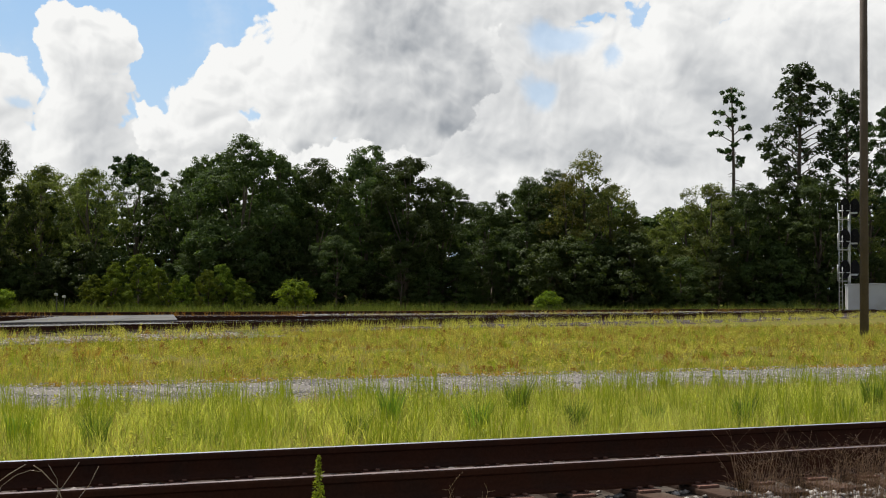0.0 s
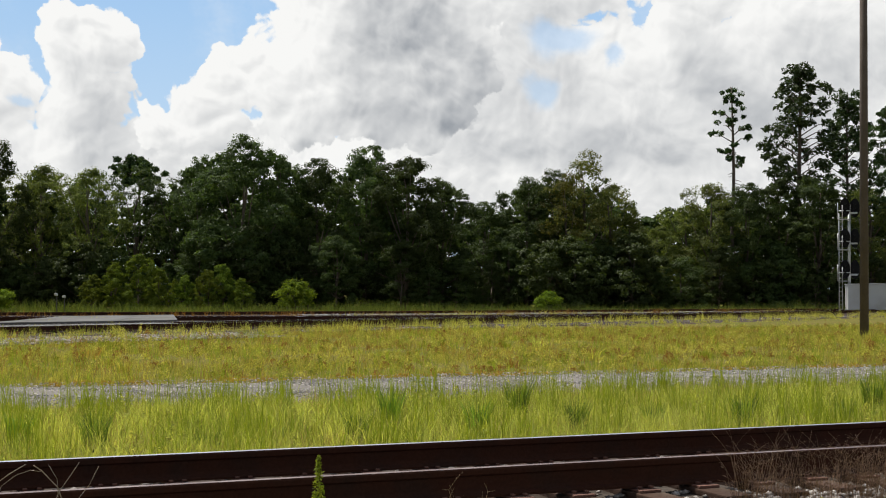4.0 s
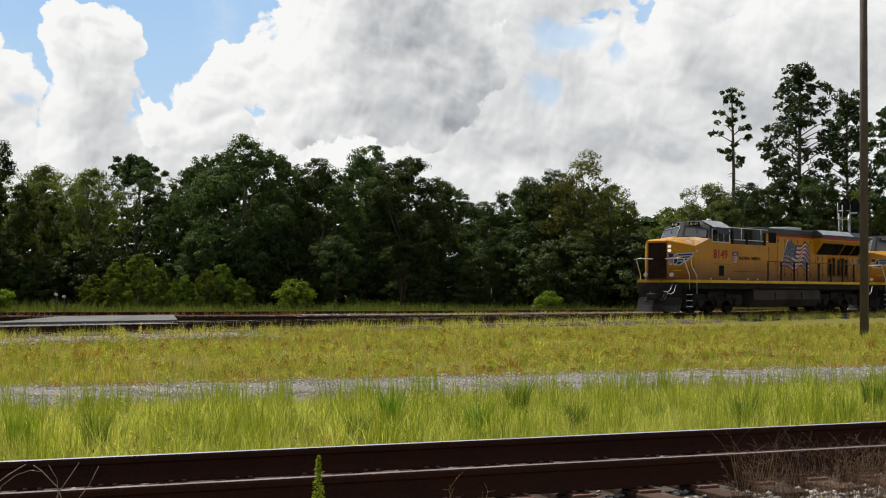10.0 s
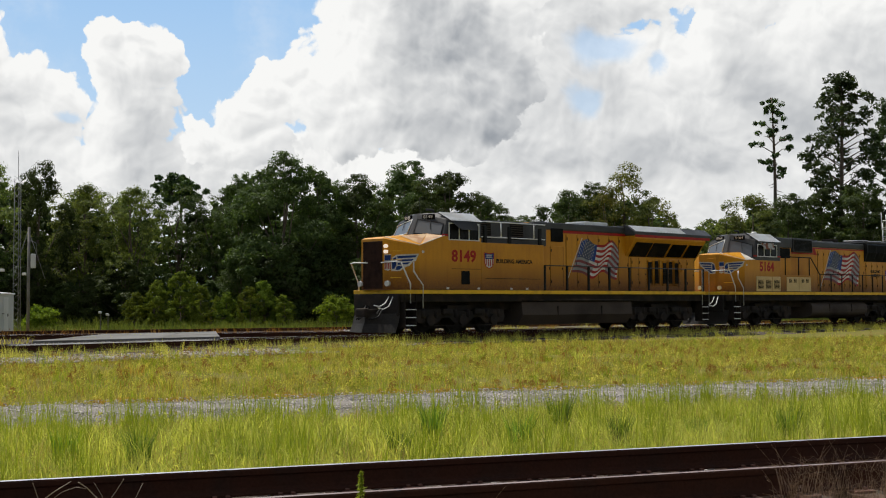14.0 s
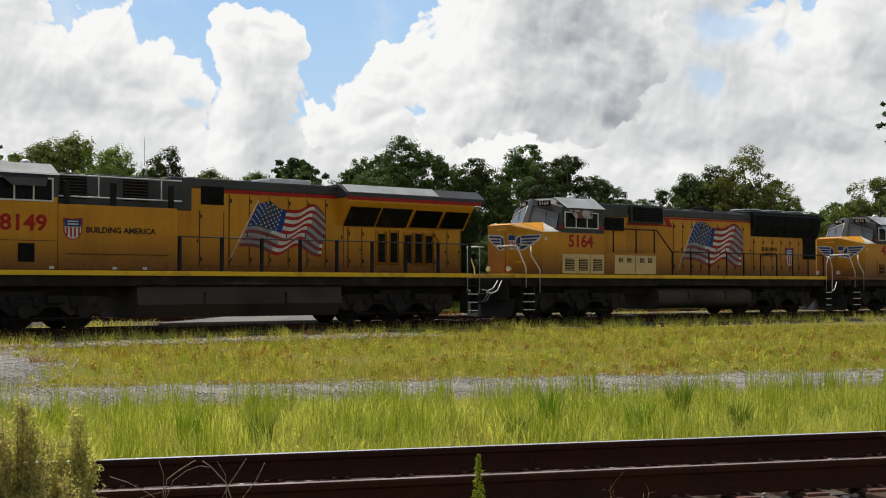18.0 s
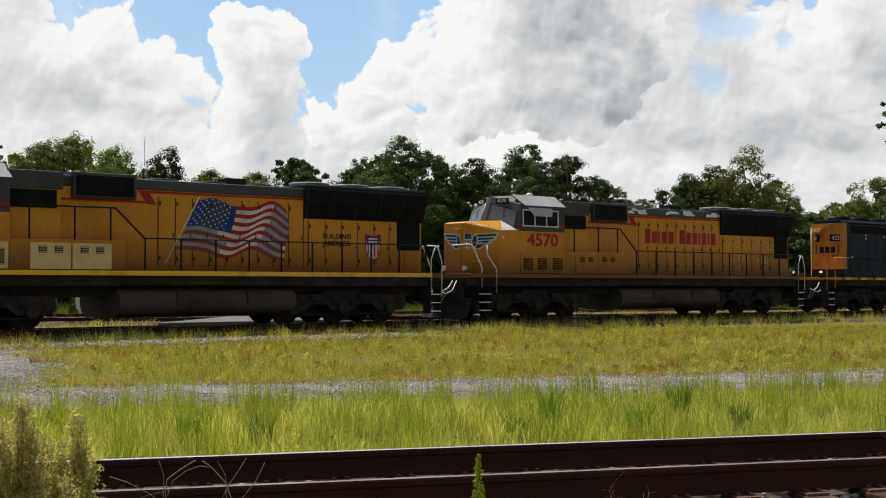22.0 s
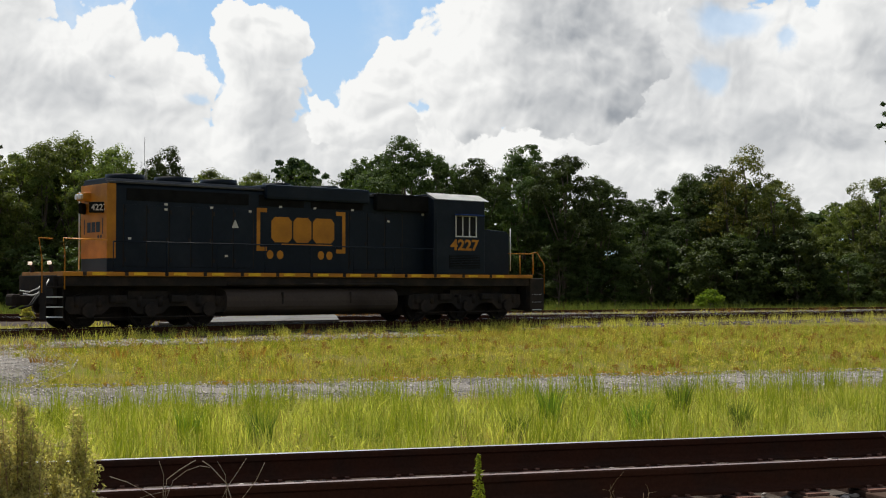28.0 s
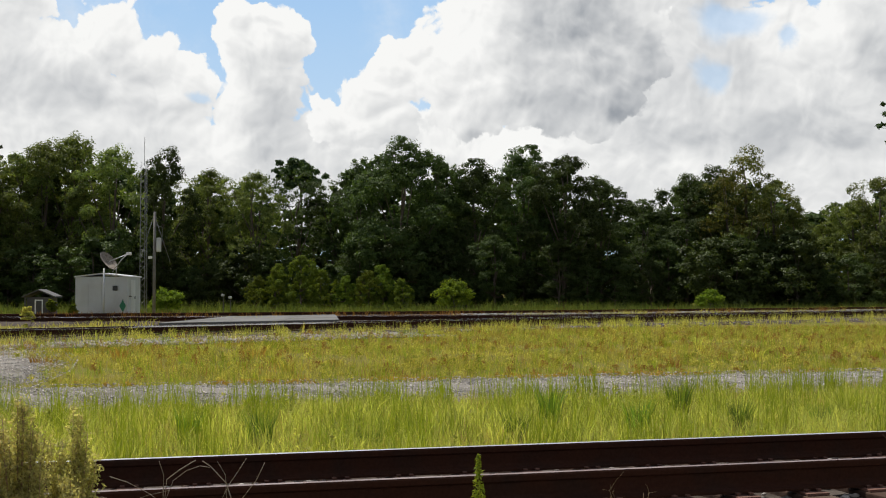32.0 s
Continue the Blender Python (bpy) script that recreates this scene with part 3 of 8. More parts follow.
stones("road_gravel", M_STONE, [([spot(-18, 19.6, TH2), spot(26, 19.6, TH2)], 2.2, 0.8), ([(-8.2, 19.5), (-8.8, 24), (-9.9, 28.5), (-11.4, 32)], 1.9, 0.2)], 52000, 0.023, 0.043, 5, "loose pale stones on the gravel road")
stones("siding_ballast_stones", M_BSTONE, [([spot(-6, 7.55, TH2), spot(14, 7.55, TH2)], 0.75, 0.8), ([spot(-6, 9.3, TH2), spot(14, 9.3, TH2)], 1.5, 0.2)], 9000, 0.038, 0.092, 6, "loose grey ballast stones along the near siding")
stones("main_ballast_stones", M_BSTONE, [([spot(2, SIDE_D - 0.9, TH), spot(28, SIDE_D - 0.9, TH)], 1.4, 0.42), ([spot(2, SIDE_D - 2.6, TH), spot(27, SIDE_D - 2.6, TH)], 2.6, 0.46), ([spot(28, SIDE_D - 0.5, TH), spot(72, SIDE_D - 0.5, TH)], 1.5, 0.4)], 40000, 0.050, 0.045, 7, "loose grey ballast stones beside the main track")

stones("far_ballast_stones", M_BSTONE, [([(0, 68.4), (6.5, 71.2), (20.9, 78.7), (45, 91)], 2.2, 0.6), ([spot(30, SIDE_D + 4.0, TH), spot(80, SIDE_D + 4.0, TH)], 1.6, 0.4)], 22000, 0.075, 0.16, 8, "pale ballast stones along the far tracks")

# ---- railway tracks ----
RAIL_OUTLINE = [(-0.075, -0.18), (0.075, -0.18), (0.075, -0.165), (0.022, -0.148), (0.011, -0.13), (0.011, -0.055), (0.034, -0.042), (0.037, -0.012), (0.030, -0.001), (-0.030, -0.001), (-0.037, -0.012), (-0.034, -0.042), (-0.011, -0.055), (-0.011, -0.13), (-0.022, -0.148), (-0.075, -0.165)]


def offset_line(points, off, step=1.0):
    pts = [Vector((p[0], p[1], 0)) for p in points]
    line = []
    for a, b in zip(pts, pts[1:]):
        n = max(1, int((b - a).length / step))
        line += [a.lerp(b, k / n) for k in range(n)]
    line.append(pts[-1])
    # round the corners off
    for _ in range(6 if len(points) > 2 else 0):
        line = [line[0]] + [(line[i - 1] + line[i] * 2 + line[i + 1]) / 4 for i in range(1, len(line) - 1)] + [line[-1]]
    res = []
    for i, p in enumerate(line):
        d = (line[min(i + 1, len(line) - 1)] - line[max(i - 1, 0)]).normalized()
        res.append((p + Vector((-d.y, d.x, 0)) * off, d))
    return res


def rail(points, off, z, parent, shine=True, step=1.0, tall=1.0, head=None):
    bm = bmesh.new()
    rings = []
    for p, d in offset_line(points, off, step):
        n = Vector((-d.y, d.x, 0))
        rings.append([bm.verts.new(p + n * a + Vector((0, 0, z + b * tall))) for a, b in RAIL_OUTLINE])
    k = len(RAIL_OUTLINE)
    for a, b in zip(rings, rings[1:]):
        for i in range(k):
            f = bm.faces.new((a[i], a[(i + 1) % k], b[(i + 1) % k], b[i]))
            f.material_index = 1 if shine and i == 8 else 0
    bm.faces.new(rings[0])
    bm.faces.new(rings[-1][::-1])
    bmesh.ops.recalc_face_normals(bm, faces=bm.faces[:])
    return part("rail", bm, (M_RUST, head or M_POLISH), parent)


def track(points, z, label, shine=True, step=1.0, tall=1.0):
    t = new("railway_track")
    tagged(t, label, "railway track", "railway tracks")
    for off in (-0.7525, 0.7525):
        rail(points, off, z, t, shine, step, tall, M_HEAD if tall > 1 and off < 0 else None)
    return t


T_MAIN = track(MAIN, RAIL_Z, "main railway track of rusty rails with polished heads on ties", step=4)
T_SIDING = track(SIDING, RAIL2_Z, "near railway siding of brown rusted rails with bright worn heads", step=4, tall=1.12)
T_BRANCH = track(BRANCH, RAIL_Z - 0.02, "branch railway track of rusty rails leaving the main line")
T_BEYOND = track(BEYOND, RAIL_Z - 0.02, "far railway track of rusty rails before the woods", shine=False)

# concrete crossing panels between the rails of the main line and the branch
def crossing():
    m = along(0, 0)
    slab = tagged(new("grade_crossing"), "worn pale concrete crossing panels laid between the railway tracks", "crossing")
    for name, a, b, lo, hi in (("panel", 19.5, 27.0, 0.87, 2.21),):
        n = 3
        for k in range(n):
            bm = bmesh.new()
            w = (b - a) / n
            box(bm, a + k * w + 0.01, a + (k + 1) * w - 0.01, SIDE_D + lo, SIDE_D + hi, 0.1, RAIL_Z - 0.012, 0.015, m)
            part(name, bm, M_SLAB, slab)
    for k in range(3):
        f0, f1 = k / 3, (k + 1) / 3 - 0.004
        west, east = (Vector((-10.0, 45.9)), Vector((-9.2, 56.0))), (Vector((-4.0, 50.7)), Vector((-4.9, 59.7)))
        o = [west[0].lerp(east[0], f0), west[0].lerp(east[0], f1), west[1].lerp(east[1], f1), west[1].lerp(east[1], f0)]
        part("panel", prism(bmesh.new(), [tuple(p) for p in o], 0.05, RAIL_Z + 0.005, "z", 0.02), M_SLAB, slab)


crossing()

# ---- grass ----
def blades(name, material, x, y, z, height, width, lean, seed, label, category="grass"):
    """Bent blades of grass, three corners at the root to one at the tip."""
    rng = np.random.default_rng(seed)
    n = len(x)
    face = rng.random(n) * 6.283
    bend = rng.random(n) * 6.283
    l = lean * (0.2 + rng.random(n)) * height
    cx, cy = np.cos(face) * width / 2, np.sin(face) * width / 2
    bx, by = np.cos(bend) * l, np.sin(bend) * l
    v = np.empty((n, 5, 3))
    for i, (side, h, b, w) in enumerate(((-1, -0.02, 0, 1.0), (1, -0.02, 0, 1.0), (1, 0.55, 0.3, 0.75), (-1, 0.55, 0.3, 0.75), (0, 1.0, 1.0, 0))):
        v[:, i, 0], v[:, i, 1], v[:, i, 2] = x + side * w * cx + b * bx, y + side * w * cy + b * by, z + h * height * (1 - 0.25 * b * lean)
    i = np.arange(n)[:, None] * 5
    f = np.concatenate([i + np.array([[0, 1, 2]]), i + np.array([[0, 2, 3]]), i + np.array([[3, 2, 4]])])
    return tagged(from_arrays(name, v.reshape(-1, 3), f, material), label, category, kind="stuff")


def scatter(n, th, s0, s1, d0, d1, seed):
    rng = np.random.default_rng(seed)
    s, d = s0 + (s1 - s0) * rng.random(n), d0 + (d1 - d0) * rng.random(n)
    return s * math.cos(th) - d * math.sin(th), s * math.sin(th) + d * math.cos(th), s, d, rng


def clumped(x, y, rng, count, spread, k=0.6):
    """Pull points towards a number of centres drawn from among them."""
    c = rng.integers(0, len(x), count)
    near = c[rng.integers(0, count, len(x))]
    pull = rng.random(len(x)) < k
    a, r = rng.random(len(x)) * 6.283, spread * np.sqrt(rng.random(len(x)))
    return np.where(pull, x[near] + r * np.cos(a), x), np.where(pull, y[near] + r * np.sin(a), y)


def cards(rng, centre, normal, size, stretch=1.0):
    """Small bent leaf clumps: two triangles folded along the middle."""
    n = len(centre)
    a = np.cross(normal, rng.normal(size=(n, 3)))
    a /= np.linalg.norm(a, axis=1)[:, None] + 1e-9
    b = np.cross(normal, a)
    s = size[:, None]
    v = np.stack([centre + a * s * stretch, centre + b * s * 0.62 + normal * s * 0.25, centre - a * s * stretch, centre - b * s * 0.62 + normal * s * 0.25], 1)
    i = np.arange(n)[:, None] * 4
    f = np.concatenate([i + np.array([[0, 1, 2]]), i + np.array([[0, 2, 3]])])
    return v.reshape(-1, 3), f


def leafy_weeds(name, material, x, y, height, spread, per, leaf, seed, label, z=-0.02):
    """Small broad-leaved weeds, each a loose upright heap of leaves."""
    rng = np.random.default_rng(seed)
    k = np.repeat(np.arange(len(x)), per)
    t, a = rng.random(len(k)), rng.random(len(k)) * 6.283
    r = spread[k] * (1.05 - 0.75 * t) * np.sqrt(rng.random(len(k)))
    C = np.stack([x[k] + r * np.cos(a), y[k] + r * np.sin(a), z + 0.02 + height[k] * t], -1)
    n = rng.normal(size=C.shape) * 0.7 + np.array([0, 0, 0.5])
    v, f = cards(rng, C, n / np.linalg.norm(n, axis=1)[:, None], leaf * (0.5 + rng.random(len(k))), 1.6)
    return tagged(from_arrays(name, v, f, material), label, "weeds", kind="stuff")


def shoulder(x, y):
    """The height of the ground as it rises to the bed of the main line."""
    return np.interp(polar(x, y, TH)[1], [SIDE_D - 2.75, SIDE_D - 1.55], [-0.02, 0.065])


def meadow():
    # tall grass between the siding and the road
    x, y, s, d, rng = scatter(215000, TH2, -12, 24, 10.6, 18.4, 21)
    x, y = clumped(x, y, rng, 7000, 0.10, 0.72)
    s, d = polar(x, y, TH2)
    keep = (d > 10.55 + 0.2 * lumps(x, y, 2)) & (d < 17.2 + 0.5 * lumps(x, y, 1.3, 4))
    x, y, d = x[keep], y[keep], d[keep]
    n = len(x)
    h = (0.14 + 0.32 * rng.random(n) ** 2.2 + 0.10 * lumps(x, y, 0.9, 2) + 0.13 * lumps(x, y, 3.1, 5)) * (1 - 0.55 * fade(d, 14.8, 17.4))
    blades("grass", M_GRASS, x, y, -0.02, h.clip(0.07, 1), 0.004 + 0.006 * rng.random(n), 0.6, 22, "tall yellow-green summer grass beside the siding")
    # dry straw among it
    x, y, s, d, rng = scatter(42000, TH2, -12, 24, 10.6, 18.2, 41)
    x, y = clumped(x, y, rng, 2200, 0.14, 0.75)
    s, d = polar(x, y, TH2)
    keep = (d > 10.6) & (d < 17.3)
    x, y = x[keep], y[keep]
    blades("grass", M_STRAW, x, y, -0.02, 0.10 + 0.28 * rng.random(len(x)), 0.003 + 0.004 * rng.random(len(x)), 0.7, 42, "dry straw-coloured blades among the tall grass")
    # tall seed stalks that stand out of it, up to the road's edge
    x, y, s, d, rng = scatter(30000, TH2, -12, 24, 10.7, 17.8, 23)
    x, y = clumped(x, y, rng, 900, 0.11, 0.86)
    h = (0.26 + 0.52 * rng.random(len(x)) ** 2.2) * (1 + 0.25 * lumps(x, y, 0.8, 8))
    blades("grass", M_WEED, x, y, -0.02, h.clip(0.2, 0.85), 0.005 + 0.005 * rng.random(len(x)), 0.24, 24, "thin upright green grass stalks")
    # broad pale leaves here and there that catch the sun
    x, y, s, d, rng = scatter(520, TH2, -10, 22, 10.9, 17.0, 71)
    leafy_weeds("weeds", M_GRASS, x, y, 0.14 + 0.22 * rng.random(len(x)), 0.05 + 0.08 * rng.random(len(x)), 60, 0.013, 72, "low leafy green weeds in the tall grass")
    # shorter, drier grass between the road and the main line
    x, y, s, d, rng = scatter(520000, TH2, -20, 52, 21.2, 46, 25)
    sm, dm = polar(x, y, TH)
    spur = (np.abs(x + 8.8 + 0.25 * (y - 24)) < 1.6 + 0.6 * lumps(x, y, 1.5)) & (y < 29 + 2 * lumps(x, y, 0.8))
    slope = fade(dm, SIDE_D - 5.2, SIDE_D - 1.6)
    bare = lumps(x, y, 0.7, 9) + 0.5 * lumps(x, y, 2.6, 4) + 0.8 * rng.random(len(x)) > np.where(sm < 36, 0.12, -0.05)
    keep = (dm < SIDE_D - np.where(sm < 27, 1.0, 0.0) + 0.6 * lumps(x, y, 0.9, 3)) & (rng.random(len(x)) + 0.6 * lumps(x, y, 1.4, 6) > slope * np.where(sm < 27, 1.12, 0.25)) & (d > 21.55 + 0.35 * lumps(x, y, 1.2, 5)) & ~spur & bare
    x, y = x[keep], y[keep]
    x, y = clumped(x, y, rng, 14000, 0.14, 0.7)
    n = len(x)
    z = shoulder(x, y)
    h = 0.07 + 0.15 * rng.random(n) ** 2 + 0.06 * lumps(x, y, 0.8, 1) + 0.05 * lumps(x, y, 2.9, 3)
    dry = lumps(x, y, 1.1, 7) + rng.normal(size=n) * 0.5 > 0.8
    blades("grass", M_STRAW, x[dry], y[dry], z[dry], h[dry].clip(0.05, 1), 0.006 + 0 * x[dry], 0.6, 43, "dry straw-coloured patches in the short grass")
    x, y, z, h = x[~dry], y[~dry], z[~dry], h[~dry]
    n = len(x)
    blades("grass", M_GRASS2, x, y, z, h.clip(0.04, 1), 0.005 + 0.006 * rng.random(n), 0.5, 26, "short dry yellow-green grass between road and main track")
    # taller stalks in loose clumps over it
    x, y, s, d, rng = scatter(26000, TH2, -20, 46, 22.0, 45, 73)
    keep = (polar(x, y, TH)[1] < SIDE_D - 1.2) & ((x > -7) | (y > 29))
    x, y = clumped(x[keep], y[keep], rng, 1100, 0.16, 0.9)
    blades("grass", M_WEED, x, y, -0.02, 0.12 + 0.30 * rng.random(len(x)) ** 1.8, 0.006 + 0.005 * rng.random(len(x)), 0.3, 74, "loose clumps of green stalks in the short grass")
    # leafy weeds, green and rusty
    for m, count, sd, tone, label in ((M_GRASS2, 1300, 75, 0.0, "low leafy green weeds over the short grass"), (M_WEED, 420, 77, 0.1, "dark leafy weeds over the short grass"), (M_BROWNWEED, 620, 79, 0.35, "low rusty-brown leafy weeds over the short grass")):
        x, y, s, d, rng = scatter(count * 3, TH2, -18, 44, 21.9, 44, sd)
        keep = (polar(x, y, TH)[1] < SIDE_D - 1.4) & ((x > -7) | (y > 29)) & (lumps(x, y, 0.5, sd) + 0.6 * rng.random(len(x)) > tone)
        x, y = x[keep][:count], y[keep][:count]
        leafy_weeds("weeds", m, x, y, 0.08 + 0.26 * rng.random(len(x)) ** 1.8, 0.07 + 0.13 * rng.random(len(x)), 70, 0.013, sd + 1, label)
    # reddish creeping growth along the far edge of the road
    x, y, s, d, rng = scatter(700, TH2, -14, 40, 21.4, 22.2, 81)
    keep = (x > -6.5) & (lumps(x, y, 0.9, 3) + 0.5 * rng.random(len(x)) > 0.15)
    x, y = x[keep], y[keep]
    leafy_weeds("weeds", M_BROWNWEED, x, y, 0.03 + 0.05 * rng.random(len(x)), 0.10 + 0.14 * rng.random(len(x)), 40, 0.016, 82, "low reddish creeping weeds at the edge of the gravel")
    # reddish-brown weeds in drifts over it
    x, y, s, d, rng = scatter(36000, TH2, -20, 46, 22.5, 44, 61)
    keep = (polar(x, y, TH)[1] < SIDE_D - 1.5) & (lumps(x, y, 0.45, 12) + 0.5 * rng.random(len(x)) + 0.25 * fade(d, 24, 34) > 0.5) & ((x > -7) | (y > 29))
    x, y = clumped(x[keep], y[keep], rng, 900, 0.2, 0.85)
    blades("grass", M_BROWNWEED, x, y, -0.02, 0.12 + 0.28 * rng.random(len(x)) ** 1.6, 0.008 + 0 * x, 0.4, 62, "reddish-brown dry weeds in drifts over the short grass")
    # ragged weeds at the foot of the ballast, and between the tracks
    x, y, s, d, rng = scatter(26000, TH, -12, 85, SIDE_D - 3.4, SIDE_D - 0.2, 27)
    x, y = clumped(x, y, rng, 700, 0.22, 0.92)
    blades("grass", M_GRASS2, x, y, shoulder(x, y), 0.10 + 0.42 * rng.random(len(x)) ** 2.2, 0.009 + 0 * x, 0.45, 28, "ragged green weeds at the foot of the ballast")
    x, y, s, d, rng = scatter(9000, TH, -30, 90, SIDE_D + 4.2, SIDE_D + 12, 29)
    x, y = clumped(x, y, rng, 420, 0.5, 0.9)
    keep = (x < -6) | (y > 62)
    x, y = x[keep], y[keep]
    blades("grass", M_GRASS2, x, y, 0.0, 0.15 + 0.35 * rng.random(len(x)), 0.03 + 0 * x, 0.6, 30, "patchy dry grass and weeds between the tracks")
    # tall grass before the woods
    rng = np.random.default_rng(31)
    n = 52000
    x = -45 + 110 * rng.random(n)
    y = 76 + 14 * rng.random(n) + np.maximum(0, x) * 0.25
    tall = np.where(x > 2, 1.0, 0.5)
    x, y = clumped(x, y, rng, 2500, 0.5, 0.8)
    blades("grass", M_EDGE, x, y, -0.02, (0.15 + (0.7 + 0.45 * lumps(x, y, 0.25, 3)) * rng.random(n) ** 1.7) * tall, 0.025 + 0 * x, 0.5, 32, "dull green grass and weeds along the edge of the woods")
    # dry orange-brown weeds along the far side of the branch track
    n = 5000
    x = -40 + 75 * rng.random(n)
    y = 61.5 + 3.0 * rng.random(n) + np.maximum(0, x + 9) * 0.42
    x, y = clumped(x, y, rng, 190, 0.45, 0.96)
    blades("grass", M_BROWNWEED, x, y, -0.02, 0.12 + 0.5 * rng.random(n) ** 1.6, 0.03 + 0 * x, 0.5, 63, "dry orange-brown weeds along the branch track")


meadow()


def tuft(x, y, z, h, n, spread, seed, material=None, label="dark green clump of coarse grass", w=0.016, lean=0.6):
    rng = np.random.default_rng(seed)
    r, a = spread * np.sqrt(rng.random(n)), rng.random(n) * 6.283
    ob = blades("grass_tuft", material or M_WEED, r * np.cos(a), r * np.sin(a), 0, h * (0.5 + 0.5 * rng.random(n)), w + 0 * a, lean, seed, label, "grass")
    ob.location = (x, y, z)
    ob["kind"] = "thing"
    del ob["kind"]
    ob["group"] = "coarse grass tufts"
    return ob


def crown(seed, radius, low, high, lobes, per, leaf, lobe_r, taper=0.5, hollow=0.75):
    """Leaves gathered on the shells of many lobes that fill an uneven, rounded outline."""
    rng = np.random.default_rng(seed)
    C, Nn, S = [], [], []
    for _ in range(lobes):
        t = rng.random() ** 0.85
        z = low + (high - low) * t
        env = radius * (1 - taper * abs(2 * t - 0.75) ** 2.2)
        a, r = rng.random() * 6.283, env * (0.25 + 0.75 * rng.random() ** 0.5)
        c = np.array([r * math.cos(a), r * math.sin(a), z])
        lr = lobe_r * (0.55 + 0.8 * rng.random())
        d = rng.normal(size=(per, 3))
        d /= np.linalg.norm(d, axis=1)[:, None]
        d[:, 2] = np.where(d[:, 2] < -0.35, -d[:, 2], d[:, 2])
        rr = lr * (hollow + (1.15 - hollow) * rng.random((per, 1)))
        C.append(c + d * rr * np.array([1.15, 1.15, 0.8]) + rng.normal(size=(per, 3)) * lr * 0.16)
        nn_ = d + rng.normal(size=(per, 3)) * 0.75 + np.array([0, 0, 0.35])
        Nn.append(nn_ / np.linalg.norm(nn_, axis=1)[:, None])
        S.append(leaf * (0.55 + 0.9 * rng.random(per)))
    return cards(rng, np.concatenate(C), np.concatenate(Nn), np.concatenate(S))


def boughs(seed, radius, low, high, count, sprays, per, leaf, bough_r, spray_r, taper=0.5):
    """A crown of boughs: each bough is a heap of leaf sprays on its upper and outer side, with dark hollows between."""
    rng = np.random.default_rng(seed)
    t = (np.arange(count) + rng.random(count)) / count
    z = low + (high - low) * t
    env = radius * (1 - taper * np.abs(2 * t - 0.75) ** 2.2) * (0.8 + 0.35 * rng.random(count))
    a = np.arange(count) * 2.4 + rng.random(count) * 0.9
    r = env * (0.30 + 0.55 * rng.random(count) ** 0.6) * np.where(t > 0.9, 0.4, 1)
    B = np.stack([r * np.cos(a), r * np.sin(a), z], -1)
    br = bough_r * (0.6 + 0.75 * rng.random(count))
    k = np.repeat(np.arange(count), sprays)
    d = rng.normal(size=(len(k), 3))
    d[:, :2] += 0.5 * B[k, :2] / (np.linalg.norm(B[k, :2], axis=1)[:, None] + 1e-6)
    d[:, 2] += 0.35
    d /= np.linalg.norm(d, axis=1)[:, None]
    P = B[k] + d * (br[k] * (0.55 + 0.5 * rng.random(len(k))))[:, None] * np.array([1.15, 1.15, 0.78])
    sr = spray_r * (0.55 + 0.9 * rng.random(len(k)) ** 1.5)
    j = np.repeat(np.arange(len(k)), per)
    o = rng.normal(size=(len(j), 3))
    o /= np.linalg.norm(o, axis=1)[:, None]
    C = P[j] + o * (sr[j] * (0.35 + 0.75 * rng.random(len(j)) ** 0.7))[:, None] * np.array([1.1, 1.1, 0.6])
    n = 0.45 * d[j] + 0.45 * o + rng.normal(size=(len(j), 3)) * 0.42 + np.array([0, 0, 0.5])
    n /= np.linalg.norm(n, axis=1)[:, None]
    return cards(rng, C, n, leaf * (0.55 + 0.9 * rng.random(len(j)))), B


def trunk_mesh(seed, h, r, limbs, spread, top=0.75):
    rr = random.Random(seed)
    bm = bmesh.new()
    pts = [Vector((0.25 * rr.uniform(-1, 1) * k / 4, 0.25 * rr.uniform(-1, 1) * k / 4, h * top * k / 5 - 0.1 * (k == 0))) for k in range(6)]
    tube(bm, pts, [r * (1.25 - 0.2 * k) if k else r * 1.5 for k in range(6)], 7)
    for _ in range(limbs):
        k = rr.randint(1, 3)
        a = rr.uniform(0, 6.28)
        ln_ = spread * rr.uniform(0.5, 0.95)
        p = pts[k]
        q = p + Vector((math.cos(a) * ln_, math.sin(a) * ln_, rr.uniform(0.15, 0.6) * ln_))
        tube(bm, [p, p.lerp(q, 0.5) + Vector((0, 0, 0.1 * ln_)), q], [r * 0.5, r * 0.3, r * 0.1], 5)
    return bm


def broadleaf(seed, material, count=24, sprays=16, per=70, radius=0.36, bough_r=0.105, spray_r=0.036, low=0.14, leaf=0.0068, taper=0.5):
    """A tree one metre tall in proportion; copies are set up at their heights."""
    t = new("tree")
    (v, f), B = boughs(seed, radius, low, 0.90, count, sprays, per, leaf, bough_r, spray_r, taper)
    rr = random.Random(seed)
    bm = bmesh.new()
    stem = [Vector((0.02 * rr.uniform(-1, 1) * k / 4, 0.02 * rr.uniform(-1, 1) * k / 4, 0.8 * k / 5 - 0.02 * (k == 0))) for k in range(6)]
    tube(bm, stem, [0.019, 0.016, 0.013, 0.010, 0.007, 0.003], 7)
    for b in B[::2]:
        q = Vector(b) * 1.0
        root = stem[max(1, min(4, int(q.z * 5) - 1))]
        tube(bm, [root, root.lerp(q, 0.55) + Vector((0, 0, -0.012)), q], [0.006, 0.004, 0.0015], 5)
    part("trunk", bm, M_BARK, t)
    from_arrays("crown", v, f, material, t)
    return t


